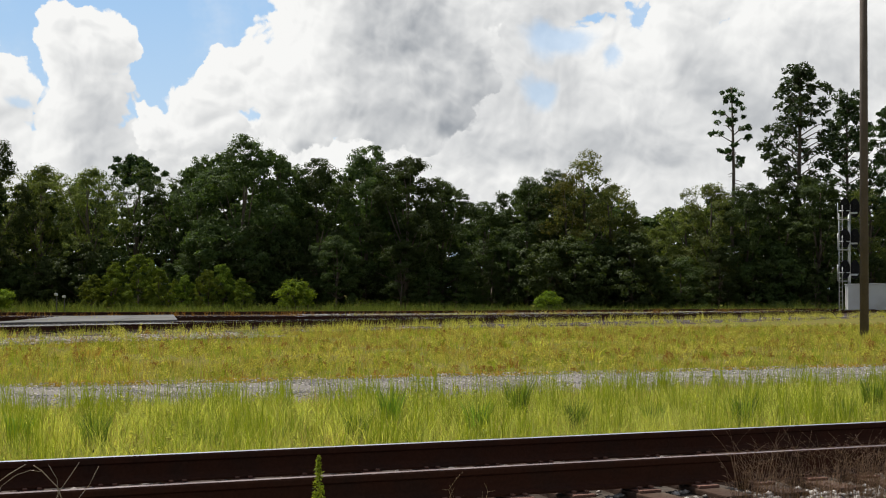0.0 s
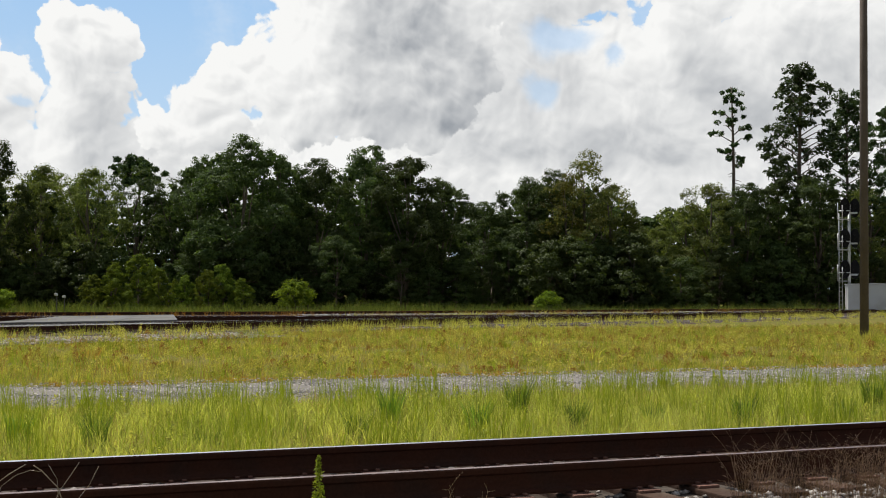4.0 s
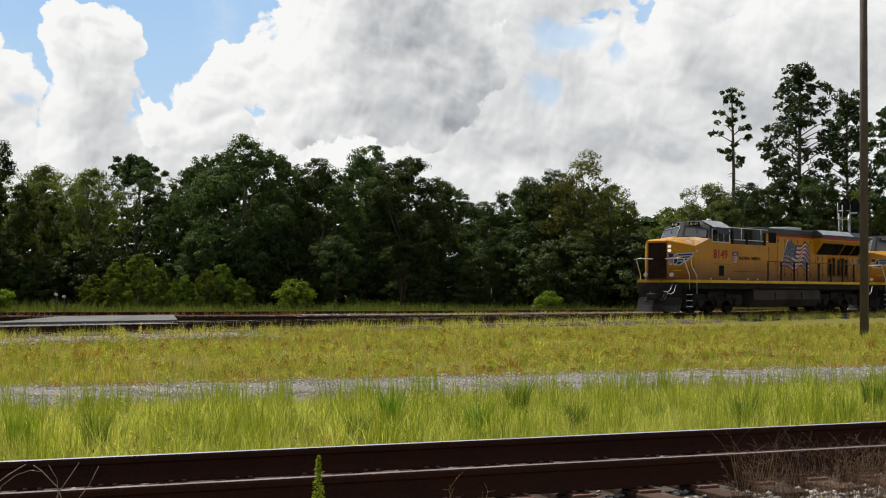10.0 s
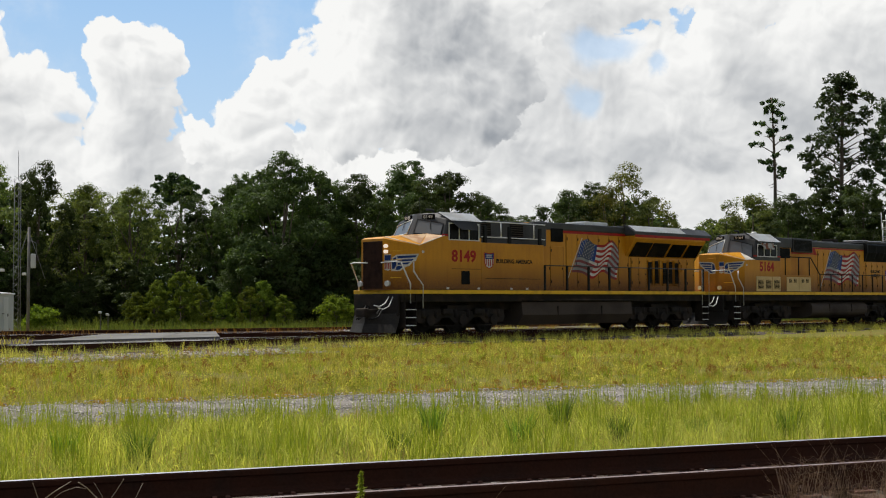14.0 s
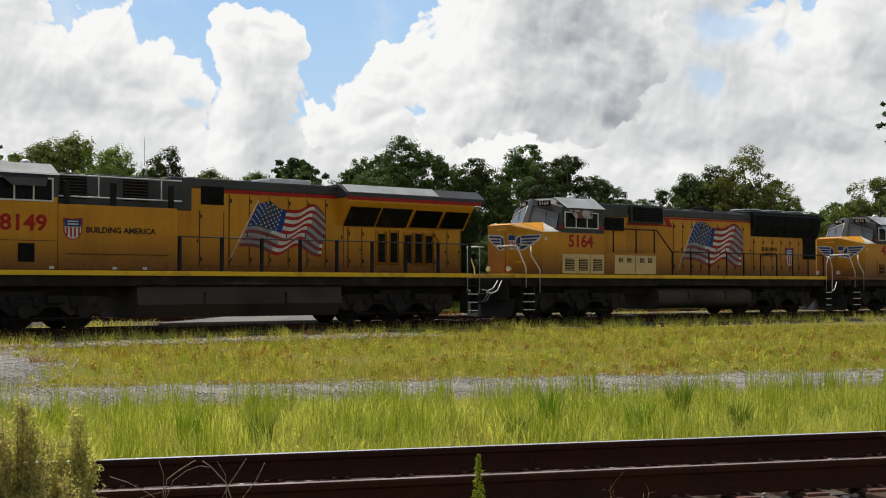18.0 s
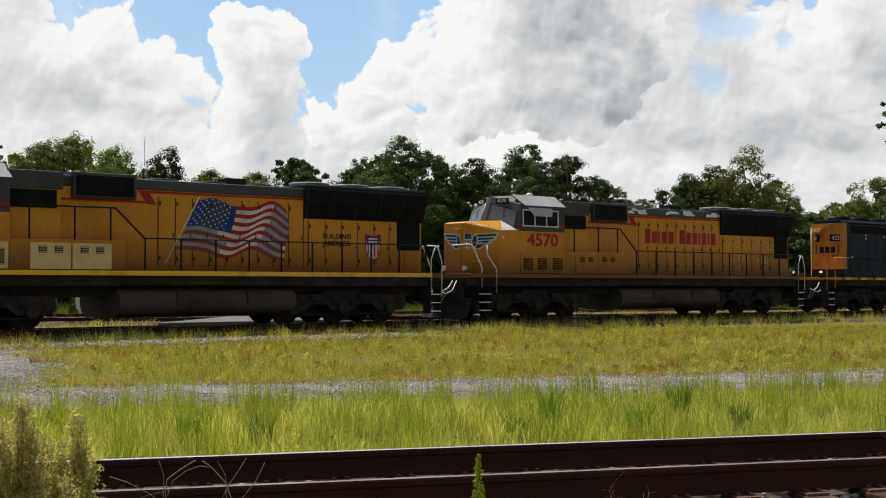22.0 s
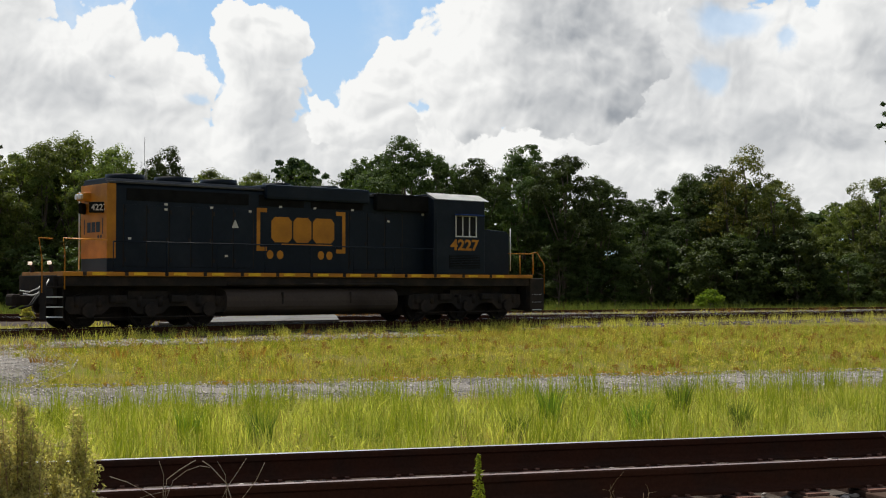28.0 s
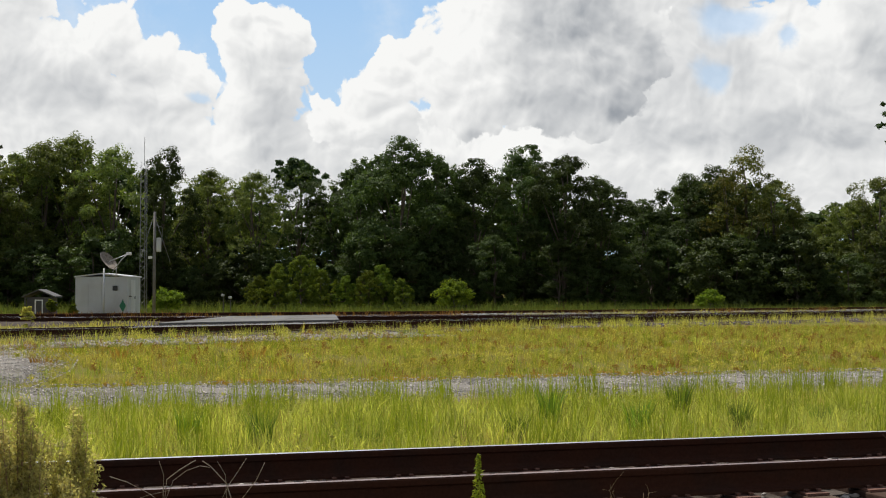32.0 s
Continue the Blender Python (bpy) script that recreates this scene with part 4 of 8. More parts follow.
def tall_pine(seed, tufts, first, spread, per, material, leaf=0.006, tuft_r=0.026, peak=0.5, sway=0.01, dead=5):
    """A tall bare trunk, a little crooked, with rounded tufts of needles on crooked limbs near its top."""
    rng = np.random.default_rng(seed)
    t = new("pine_tree")
    bm = bmesh.new()

    def stem(h):
        return np.array([sway * math.sin(h * 5.0 + seed), sway * 0.6 * math.sin(h * 4 + 1), h])
    hs = [-0.01, 0.15, 0.3, 0.45, 0.6, 0.75, 0.88, 0.965]
    tube(bm, [tuple(stem(h)) for h in hs], [0.0105, 0.0095, 0.0085, 0.008, 0.007, 0.0055, 0.0035, 0.0015], 7)
    C, Nn = [], []
    for k in range(tufts):
        u = (k + rng.random()) / tufts
        h = first + (0.965 - first) * u
        a = k * 2.4 + rng.random() * 1.2
        wide = math.sin(math.pi * min(1.0, 0.12 + 0.88 * u ** (1 / (2 * peak)))) ** 0.6
        ln_ = spread * (0.2 + 0.8 * rng.random() ** 0.7) * max(0.2, wide)
        root = stem(max(first - 0.03, h - 0.35 * ln_))
        e = stem(h) + np.array([math.cos(a) * ln_, math.sin(a) * ln_, rng.uniform(-0.05, 0.25) * ln_])
        tube(bm, [tuple(root), tuple(root * 0.45 + e * 0.55 + np.array([0, 0, 0.012])), tuple(e)], [0.0026, 0.0018, 0.0008], 4)
        for _ in range(3):
            c = e + rng.normal(size=3) * tuft_r * np.array([0.8, 0.8, 0.45])
            d = rng.normal(size=(per, 3))
            d /= np.linalg.norm(d, axis=1)[:, None]
            C.append(c + d * np.array([1.1, 1.1, 0.75]) * tuft_r * (0.45 + 0.4 * rng.random()) * (0.3 + 0.75 * rng.random((per, 1)) ** 0.6))
            q = d * 0.6 + rng.normal(size=(per, 3)) * 0.6 + np.array([0, 0, 0.4])
            Nn.append(q / np.linalg.norm(q, axis=1)[:, None])
    for k in range(dead):
        h = first - 0.22 * rng.random()
        a, ln_ = rng.random() * 6.283, 0.02 + 0.03 * rng.random()
        p = stem(h)
        tube(bm, [tuple(p), tuple(p + np.array([math.cos(a) * ln_, math.sin(a) * ln_, -0.3 * ln_]))], [0.0018, 0.0006], 4)
    part("trunk", bm, M_BARK, t)
    C = np.concatenate(C)
    v, f = cards(rng, C, np.concatenate(Nn), leaf * (0.5 + rng.random(len(C))), 1.5)
    from_arrays("crown", v, f, material, t)
    return t


WOODS, EDGE = "trees of the woods", "shrubs at the edge of the woods"
KINDS = [tagged(broadleaf(50 + k, M_LEAF, count=22 + 3 * (k % 3), sprays=17, per=72, radius=0.33 + 0.04 * (k % 3), bough_r=0.10 + 0.012 * (k % 2), spray_r=0.036 + 0.004 * (k % 2)), "dark green broadleaf tree with a dense rounded crown", "tree", WOODS) for k in range(6)]
YELLOW = tagged(broadleaf(61, M_LEAF_Y, count=26, sprays=12, per=34, radius=0.36, bough_r=0.085, spray_r=0.036), "broadleaf tree with thinning yellow-brown foliage", "tree", WOODS)
LIGHT = [tagged(broadleaf(90 + k, M_LEAF_L, count=30, sprays=15, per=44, radius=0.38, bough_r=0.082, spray_r=0.034, low=0.2), "olive-green broadleaf tree with an airy crown", "tree", WOODS) for k in range(2)]
FAR = [tagged(broadleaf(130 + k, M_LEAF, count=20, sprays=12, per=22, leaf=0.020, bough_r=0.11, spray_r=0.045, low=0.03, radius=0.38), "dark green broadleaf tree, deep in the woods and in an added unseen row", "tree", WOODS) for k in range(3)]
THIN = tagged(broadleaf(62, M_LEAF, count=16, sprays=12, per=36, radius=0.28, bough_r=0.08, spray_r=0.034, low=0.35), "slender broadleaf tree with an open crown", "tree", WOODS)
SHRUB = [tagged(broadleaf(70 + k, M_SHRUB, count=18, sprays=16, per=46, radius=0.58, bough_r=0.15, spray_r=0.06, low=0.06, leaf=0.016), "leafy green shrub at the edge of the woods", "shrub", EDGE) for k in range(3)]


def plant(kind, az, dist, h, width=1.0, turn=0.0):
    """Sets a copy of a tree at an angle to the right of straight ahead, at its height in metres."""
    m = Matrix.Translation((dist * math.tan(radians(az)), dist, -0.05)) @ Matrix.Rotation(turn, 4, "Z")
    t = copy_thing(kind, m)
    t.scale = (h * width, h * width, h)
    return t


BRUSH = [tagged(broadleaf(76 + k, M_BRUSH, count=22, sprays=14, per=46, radius=0.6, bough_r=0.13, spray_r=0.055, low=0.05, leaf=0.016), "sunlit yellow-green brush before the woods", "shrub", EDGE) for k in range(2)]


def woods():
    rr = random.Random(9)
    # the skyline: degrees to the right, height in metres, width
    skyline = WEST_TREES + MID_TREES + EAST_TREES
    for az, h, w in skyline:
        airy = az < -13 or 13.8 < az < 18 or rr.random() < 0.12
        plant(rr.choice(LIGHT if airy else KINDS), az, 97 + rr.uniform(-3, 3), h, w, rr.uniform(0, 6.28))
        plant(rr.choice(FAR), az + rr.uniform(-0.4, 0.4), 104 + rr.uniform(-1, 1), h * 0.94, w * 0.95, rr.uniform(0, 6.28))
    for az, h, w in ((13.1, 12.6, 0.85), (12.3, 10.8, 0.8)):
        plant(YELLOW, az, 95 + h / 10, h, w, 1.0)
        plant(FAR[0], az, 101, h * 0.8, w * 0.9, h)
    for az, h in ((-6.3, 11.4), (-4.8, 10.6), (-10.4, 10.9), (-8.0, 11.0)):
        plant(THIN, az, 101, h, 0.9, rr.uniform(0, 6.28))
    # unseen trees added behind the eye to block that side of the sky
    for k in range(34):
        a = radians(95 + k * 5.2)
        t = copy_thing(rr.choice(FAR), Matrix.Translation((85 * math.sin(a), 85 * math.cos(a), -0.05)) @ Matrix.Rotation(rr.uniform(0, 6), 4, "Z"))
        h = rr.uniform(8, 11)
        t.scale = (h * 1.1, h * 1.1, h)
    # deeper rows close the gaps low down
    for k in range(44):
        az = -30 + k * 1.5 + rr.uniform(-0.5, 0.5)
        plant(rr.choice(FAR), az, 106 + rr.uniform(0, 8), 8.6 + rr.uniform(-1, 1), 1.25, rr.uniform(0, 6.28))
    for k in range(52):
        az = -30 + k * 1.25 + rr.uniform(-0.4, 0.4)
        plant(rr.choice(SHRUB + KINDS[:2]), az, 92 + rr.uniform(-1, 3), 4.4 + rr.uniform(-1.5, 1.8), 1.05, rr.uniform(0, 6.28))
    for k in range(70):
        az = -31 + k * 0.95 + rr.uniform(-0.3, 0.3)
        plant(rr.choice(FAR), az, 99 + rr.uniform(0, 10), 3.2 + rr.uniform(-0.8, 1.0), 1.25, rr.uniform(0, 6.28))
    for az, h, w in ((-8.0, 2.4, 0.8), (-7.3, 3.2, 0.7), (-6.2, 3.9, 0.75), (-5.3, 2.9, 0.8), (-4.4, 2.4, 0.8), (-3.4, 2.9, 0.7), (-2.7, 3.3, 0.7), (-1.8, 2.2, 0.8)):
        plant(rr.choice(BRUSH), az + rr.uniform(-0.2, 0.2), 87 + rr.uniform(-1, 2), h, w, rr.uniform(0, 6.28))


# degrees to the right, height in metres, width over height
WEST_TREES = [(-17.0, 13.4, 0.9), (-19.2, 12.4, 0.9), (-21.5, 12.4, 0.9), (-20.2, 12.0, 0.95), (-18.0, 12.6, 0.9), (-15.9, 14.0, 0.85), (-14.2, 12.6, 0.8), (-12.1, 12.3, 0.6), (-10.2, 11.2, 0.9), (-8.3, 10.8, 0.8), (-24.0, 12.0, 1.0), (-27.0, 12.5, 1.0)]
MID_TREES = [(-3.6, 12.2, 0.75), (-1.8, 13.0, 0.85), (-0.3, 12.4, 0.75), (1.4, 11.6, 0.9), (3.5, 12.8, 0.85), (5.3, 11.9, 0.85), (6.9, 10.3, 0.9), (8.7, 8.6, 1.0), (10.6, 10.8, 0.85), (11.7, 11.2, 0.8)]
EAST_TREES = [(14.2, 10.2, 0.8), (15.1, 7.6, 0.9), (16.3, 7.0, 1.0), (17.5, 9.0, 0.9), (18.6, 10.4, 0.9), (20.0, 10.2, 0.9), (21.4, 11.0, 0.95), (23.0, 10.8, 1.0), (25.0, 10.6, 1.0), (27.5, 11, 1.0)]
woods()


def pines():
    slim = tagged(tall_pine(81, 17, 0.62, 0.085, 30, M_NEEDLE, 0.0058, 0.019, 0.5, 0.014, 12), "tall slim pine with a bare trunk and sparse tufts", "pine tree", "tall pines")
    full = [tagged(tall_pine(82 + k, 66, 0.46, 0.14, 32, M_NEEDLE, 0.0062, 0.029, 0.62, 0.008, 6), "tall dark pine with a broad loose crown", "pine tree", "tall pines") for k in range(3)]
    for kind, az, h, w, d in ((slim, 19.4, 18.0, 1.0, 98), (full[0], 22.2, 20.0, 1.05, 99), (full[1], 24.2, 18.4, 0.9, 103), (full[2], 25.9, 16.8, 1.0, 98), (full[1], 28.0, 17, 1.1, 98), (slim, -18.9, 12.8, 1.0, 99)):
        plant(kind, az, d, h, w, az)
    umbrella = tagged(tall_pine(93, 26, 0.80, 0.15, 60, M_NEEDLE, 0.010, 0.04, 0.5, 0.01, 2), "pine with a flat rounded crown behind the woods", "pine tree", "tall pines")
    plant(umbrella, -6.25, 112, 12.6, 1.0, 0)
    for o in (slim, *full, umbrella, *KINDS, *FAR, *LIGHT, YELLOW, THIN, *SHRUB, *BRUSH):
        o.scale = (0.01, 0.01, 0.01)
        for c in (o, *o.children_recursive):
            bpy.data.objects.remove(c)


pines()

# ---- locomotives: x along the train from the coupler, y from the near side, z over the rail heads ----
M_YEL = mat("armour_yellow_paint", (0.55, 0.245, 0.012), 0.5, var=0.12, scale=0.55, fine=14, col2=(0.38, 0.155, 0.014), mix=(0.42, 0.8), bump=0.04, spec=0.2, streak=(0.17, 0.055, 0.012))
M_YEL2 = mat("bright_yellow_stripe", (0.76, 0.46, 0.02), 0.5, var=0.14, scale=1.5, fine=20, col2=(0.5, 0.28, 0.02), mix=(0.5, 0.7), spec=0.2)
M_RED = mat("red_paint", (0.33, 0.016, 0.012), 0.5, var=0.15, scale=2, fine=20, spec=0.15)
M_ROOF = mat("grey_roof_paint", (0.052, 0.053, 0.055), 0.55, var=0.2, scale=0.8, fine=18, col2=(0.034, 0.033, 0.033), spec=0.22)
# pale fittings, and the roof plates whose sunlight is put into the colour
M_ROOF_L = mat("pale_grey_and_lit_roof", (0.62, 0.63, 0.63), 0.34, var=0.12, scale=1.0, fine=18, col2=(0.50, 0.49, 0.46))
M_UNDER = mat("grimy_running_gear", (0.022, 0.019, 0.017), 0.85, var=0.35, scale=1.6, fine=16, col2=(0.045, 0.034, 0.026), bump=0.3, spec=0.1)
M_TANK = mat("dusty_fuel_tank", (0.066, 0.051, 0.042), 0.8, var=0.2, scale=0.7, fine=14, col2=(0.040, 0.031, 0.026), bump=0.08, spec=0.12)
M_DARK = mat("dark_grille", (0.008, 0.008, 0.008), 0.85, var=0.3, scale=3, fine=40, spec=0.1)
M_RAILW = mat("pale_handrail_paint", (0.62, 0.62, 0.60), 0.5, var=0.12, scale=4, fine=30)
M_TAN = mat("primer_tan_panel", (0.58, 0.41, 0.17), 0.6, var=0.1, scale=1.5, fine=20)
M_NAVY = mat("navy_paint", (0.0065, 0.0115, 0.019), 0.5, var=0.3, scale=0.9, fine=9, col2=(0.016, 0.021, 0.028), mix=(0.5, 0.75), bump=0.04, spec=0.12)
M_GOLD = mat("gold_paint", (0.46, 0.19, 0.015), 0.55, var=0.16, scale=1.2, fine=20, col2=(0.30, 0.12, 0.015), spec=0.2)
M_BLUE = mat("flag_blue", (0.014, 0.04, 0.17), 0.5, var=0.12, scale=2, fine=20, spec=0.15)
M_FLAGW = mat("flag_white", (0.56, 0.53, 0.48), 0.5, var=0.25, scale=1.6, fine=12, col2=(0.36, 0.33, 0.29))
M_RED_D = mat("maroon_fold_paint", (0.16, 0.012, 0.012), 0.5, var=0.15, scale=2, fine=20)
M_FLAGW_D = mat("grey_fold_paint", (0.22, 0.215, 0.22), 0.5, var=0.2, scale=2, fine=20)
M_BLUE_D = mat("dark_blue_fold_paint", (0.008, 0.018, 0.06), 0.5, var=0.15, scale=2, fine=20)
M_AWNING = mat("rust_blotched_white_paint", (0.62, 0.60, 0.56), 0.7, var=0.1, scale=3.2, fine=20, col2=(0.30, 0.10, 0.035), mix=(0.50, 0.56))
M_GLARE = mat("rusty_anti_glare_paint", (0.30, 0.15, 0.06), 0.7, var=0.2, scale=2.5, fine=20, col2=(0.45, 0.30, 0.16), mix=(0.4, 0.6))
M_STEEL = mat("grimy_wheel_steel", (0.024, 0.020, 0.018), 0.75, 0.0, var=0.3, scale=4, fine=30, spec=0.1)
M_PLOW = mat("scuffed_plow", (0.06, 0.056, 0.052), 0.7, spec=0.2, var=0.35, scale=1.4, fine=12, col2=(0.05, 0.045, 0.04))
M_GRAFF = mat("pale_green_old_paint", (0.40, 0.36, 0.16), 0.6, var=0.25, scale=3, fine=20, col2=(0.5, 0.27, 0.03), mix=(0.35, 0.65))
# grey base stands in for the sky reflected in the panes
M_SCREEN = glass("windscreen_glass", (0.11, 0.115, 0.12), 0.08)
M_OPENING = mat("dark_side_window", (0.006, 0.006, 0.007), 0.3, var=0.2, spec=0.1)
# dark brown that puts the nose recess's shade into the door colour
M_RECESS = mat("shaded_brown_recess", (0.028, 0.012, 0.007), 0.8, var=0.4, scale=3, fine=20, spec=0.1)
M_LAMP = glow("headlight", (1.0, 0.82, 0.66), 0.55)
M_LENS = mat("unlit_lens", (0.5, 0.5, 0.48), 0.2, var=0.05)
SIDE = Matrix(((1, 0, 0, 0), (0, 0, -1, 0), (0, 1, 0, 0), (0, 0, 0, 1)))   # drawing plane on the near side: x along, y up
REAR_Y = 3.1


def bx(name, x0, x1, y0, y1, z0, z1, material, parent, bevel=0.02, label=""):
    return part(name, box(bmesh.new(), x0, x1, y0, y1, z0, z1, bevel), material, parent, label)


def pr(name, outline, lo, hi, material, parent, axis="y", bevel=0.0, label=""):
    return part(name, prism(bmesh.new(), outline, lo, hi, axis, bevel), material, parent, label)


def bars(name, paths, radius, material, parent, sides=6):
    bm = bmesh.new()
    for p in paths:
        tube(bm, p, radius, sides)
    return part(name, bm, material, parent)


def flat_shapes(name, shapes, m, parent, label=""):
    """Painted shapes: outlines in a drawing plane m, each (outline, material, lift in metres)."""
    bm, mats = bmesh.new(), []
    for outline, material, lift in shapes:
        if material not in mats:
            mats.append(material)
        f = bm.faces.new([bm.verts.new(m @ Vector((a, b, lift))) for a, b in outline])
        f.material_index = mats.index(material)
    return part(name, bm, mats, parent, label)


def lettering(name, body, x, z, width, height, y, material, parent, m=None, bold=0.03, label=""):
    cu = bpy.data.curves.new(name, "FONT")
    cu.body, cu.size, cu.offset, cu.extrude, cu.resolution_u = body, 1.0, bold, 0.004, 3
    ob = bpy.data.objects.new(name, cu)
    me = bpy.data.meshes.new_from_object(ob)
    co = np.empty(len(me.vertices) * 3)
    me.vertices.foreach_get("co", co)
    co = co.reshape(-1, 3)
    lo, hi = co.min(0), co.max(0)
    co[:, 0] = (co[:, 0] - lo[0]) / (hi[0] - lo[0]) * width + x
    co[:, 1] = (co[:, 1] - lo[1]) / (hi[1] - lo[1]) * height + z
    co[:, 2] += 0.003 - y
    me.vertices.foreach_set("co", co.ravel())
    me.transform(m or SIDE)
    me.materials.clear()
    me.materials.append(material)
    bpy.data.objects.remove(ob)
    t = new(name, me)
    t.parent = parent
    if label:
        tagged(t, label)
    return t


def us_flag(x, top, parent, y, width=3.4, drop=1.42, slant=0.75):
    """A painted flag that waves on a leaning staff."""
    bm = bmesh.new()
    m = SIDE @ Matrix.Translation((0, 0, -y))

    def at(a, b):
        w = 0.15 * math.sin(2 * math.pi * (1.5 * a + 0.05 + 0.12 * b)) + 0.06 * math.sin(2 * math.pi * (2.6 * a + 0.5 * b))
        return m @ Vector((x + slant * (1 - b) + a * (width - slant * (1 - b) + 0.1 * math.sin(5 * b)), top - b * drop * (1 + 0.06 * a) + w * min(1, a * 4) - 0.12 * a, 0.004))
    cols = 26
    grid = [[bm.verts.new(at(c / cols, r / 13)) for c in range(cols + 1)] for r in range(14)]
    for r in range(13):
        for c in range(cols):
            f = bm.faces.new((grid[r + 1][c], grid[r + 1][c + 1], grid[r][c + 1], grid[r][c]))
            a = (c + 0.5) / cols
            fold = math.cos(2 * math.pi * (1.5 * a + 0.05 + 0.12 * r / 13)) + 0.5 * math.cos(2 * math.pi * (2.6 * a + 0.5 * r / 13)) < -0.45
            f.material_index = (2 if (c < 11 and r < 7) else r % 2) + (3 if fold or (c < 2 and r > 6) else 0)
    for r in range(9):
        for c in range(6 if r % 2 == 0 else 5):
            a, b = (0.03 + 0.064 * c + (0.032 if r % 2 else 0)), 0.035 + 0.057 * r
            p = at(a, b) + m.to_3x3() @ Vector((0, 0, 0.003))
            q = 0.032
            f = bm.faces.new([bm.verts.new(p + Vector((dx, 0, dz))) for dx, dz in ((-q, 0), (0, -q), (q, 0), (0, q))])
            f.material_index = 1
    flag = part("flag", bm, (M_RED, M_FLAGW, M_BLUE, M_RED_D, M_FLAGW_D, M_BLUE_D), parent, "painted waving flag of red and white stripes with white stars on blue")
    bars("flag_staff", [[(x - 0.35, y - 0.006, top - drop - 0.45), (x + slant + 0.02, y - 0.006, top + 0.12)]], 0.014, M_ROOF_L, flag)
    return flag


def shield(x, z, w, h, y, parent):
    """The railway's shield, as plain shapes in its colours."""
    o = [(x, z + h), (x + w * 0.5, z + h * 0.94), (x + w, z + h), (x + w * 0.97, z + h * 0.35), (x + w * 0.8, z + h * 0.1), (x + w * 0.5, z), (x + w * 0.2, z + h * 0.1), (x + w * 0.03, z + h * 0.35)]
    c = (x + w / 2, z + h / 2)
    inner = [(c[0] + (a - c[0]) * 0.86, c[1] + (b - c[1]) * 0.9) for a, b in o]
    top = [(a, max(b, z + h * 0.6)) for a, b in inner[:4]]
    top = [inner[0], inner[1], inner[2], (inner[3][0], z + h * 0.6), (inner[7][0], z + h * 0.6)]
    sh = [(o[::-1], M_RED, 0.004), (inner[::-1], M_FLAGW, 0.007), (top[::-1], M_BLUE, 0.010)]
    for k in range(4):
        a = x + w * (0.16 + 0.2 * k)
        lo = z + h * (0.12 + 0.10 * abs(k - 1.5) / 1.5)
        sh.append(([(a, lo), (a + w * 0.09, lo), (a + w * 0.09, z + h * 0.58), (a, z + h * 0.58)], M_RED, 0.010))
    for k in range(2):
        sh.append(([(x + w * 0.22, z + h * (0.68 + 0.12 * k)), (x + w * 0.78, z + h * (0.68 + 0.12 * k)), (x + w * 0.78, z + h * (0.74 + 0.12 * k)), (x + w * 0.22, z + h * (0.74 + 0.12 * k))], M_FLAGW, 0.012))
    return flat_shapes("shield_emblem", sh, SIDE @ Matrix.Translation((0, 0, -y)), parent, "small shield emblem in red, white and blue")


def wing(parent, p0, p1, z0, h, crest=True):
    """A blue wing emblem on a pale ground, on the nose plate that runs from p0 to p1 (x, y)."""
    a = Vector((p0[0], p0[1], z0))
    ax = Vector((p1[0] - p0[0], p1[1] - p0[1], 0))
    w = ax.length
    ax.normalize()
    nz = ax.cross(Vector((0, 0, 1))).normalized()
    if nz.y > 0.01 or nz.x > 0.9:
        nz = -nz
    m = Matrix(((ax.x, 0, nz.x, a.x), (ax.y, 0, nz.y, a.y), (0, 1, 0, a.z), (0, 0, 0, 1)))

    def sized(o):
        return [(p * w, q * h) for p, q in o]
    ground = flat_shapes("wing_emblem", [(sized([(0.18, 0.0), (0.44, -0.02), (0.60, 0.22), (0.74, 0.32), (0.82, 0.50), (0.93, 0.60), (1.02, 1.02), (0.34, 0.96), (0.20, 0.80), (0.16, 0.4)]), M_FLAGW, 0.006)], m, parent, "blue wing emblem on a pale ground")
    for o in ([(0.37, 0.74), (0.91, 0.80), (0.96, 0.93), (0.34, 0.88)], [(0.37, 0.55), (0.80, 0.59), (0.87, 0.71), (0.37, 0.66)], [(0.37, 0.36), (0.67, 0.39), (0.76, 0.51), (0.37, 0.47)],
              [(0.30, 0.05), (0.42, 0.06), (0.58, 0.29), (0.34, 0.28)], [(0.20, 0.12), (0.26, 0.10), (0.33, 0.32), (0.33, 0.84), (0.23, 0.74), (0.19, 0.45)]):
        flat_shapes("feather", [(sized(o), M_BLUE, 0.010)], m, ground)
    if crest:
        sh = [(sized([(-0.03, 0.08), (0.07, 0.0), (0.15, 0.08), (0.17, 0.98), (-0.04, 0.98)]), M_FLAGW, 0.012), (sized([(-0.03, 0.62), (0.16, 0.62), (0.165, 0.94), (-0.03, 0.94)]), M_BLUE, 0.015)]
        sh += [(sized([(x, 0.12), (x + 0.025, 0.12), (x + 0.025, 0.56), (x, 0.56)]), M_RED, 0.015) for x in (-0.02, 0.03, 0.08, 0.125)]
        flat_shapes("crest", sh, m, ground, "small striped shield in red, white and blue")
    return ground


def louvres(name, x0, x1, z0, z1, y, rows, parent, frame_mat, upright=False):
    """A recessed dark opening with slats across it."""
    g = bx(name, x0, x1, y - 0.012, y + 0.05, z0, z1, M_DARK, parent, 0)
    bm = bmesh.new()
    for k in range(rows):
        z = z0 + (z1 - z0) * (k + 0.5) / rows
        box(bm, x0 + 0.02, x1 - 0.02, y - 0.03, y - 0.012, z - 0.012, z + 0.012)
    part("slat_set", bm, frame_mat, g)
    return g


WHEELS = []          # wheelset, place along the locomotive, locomotive


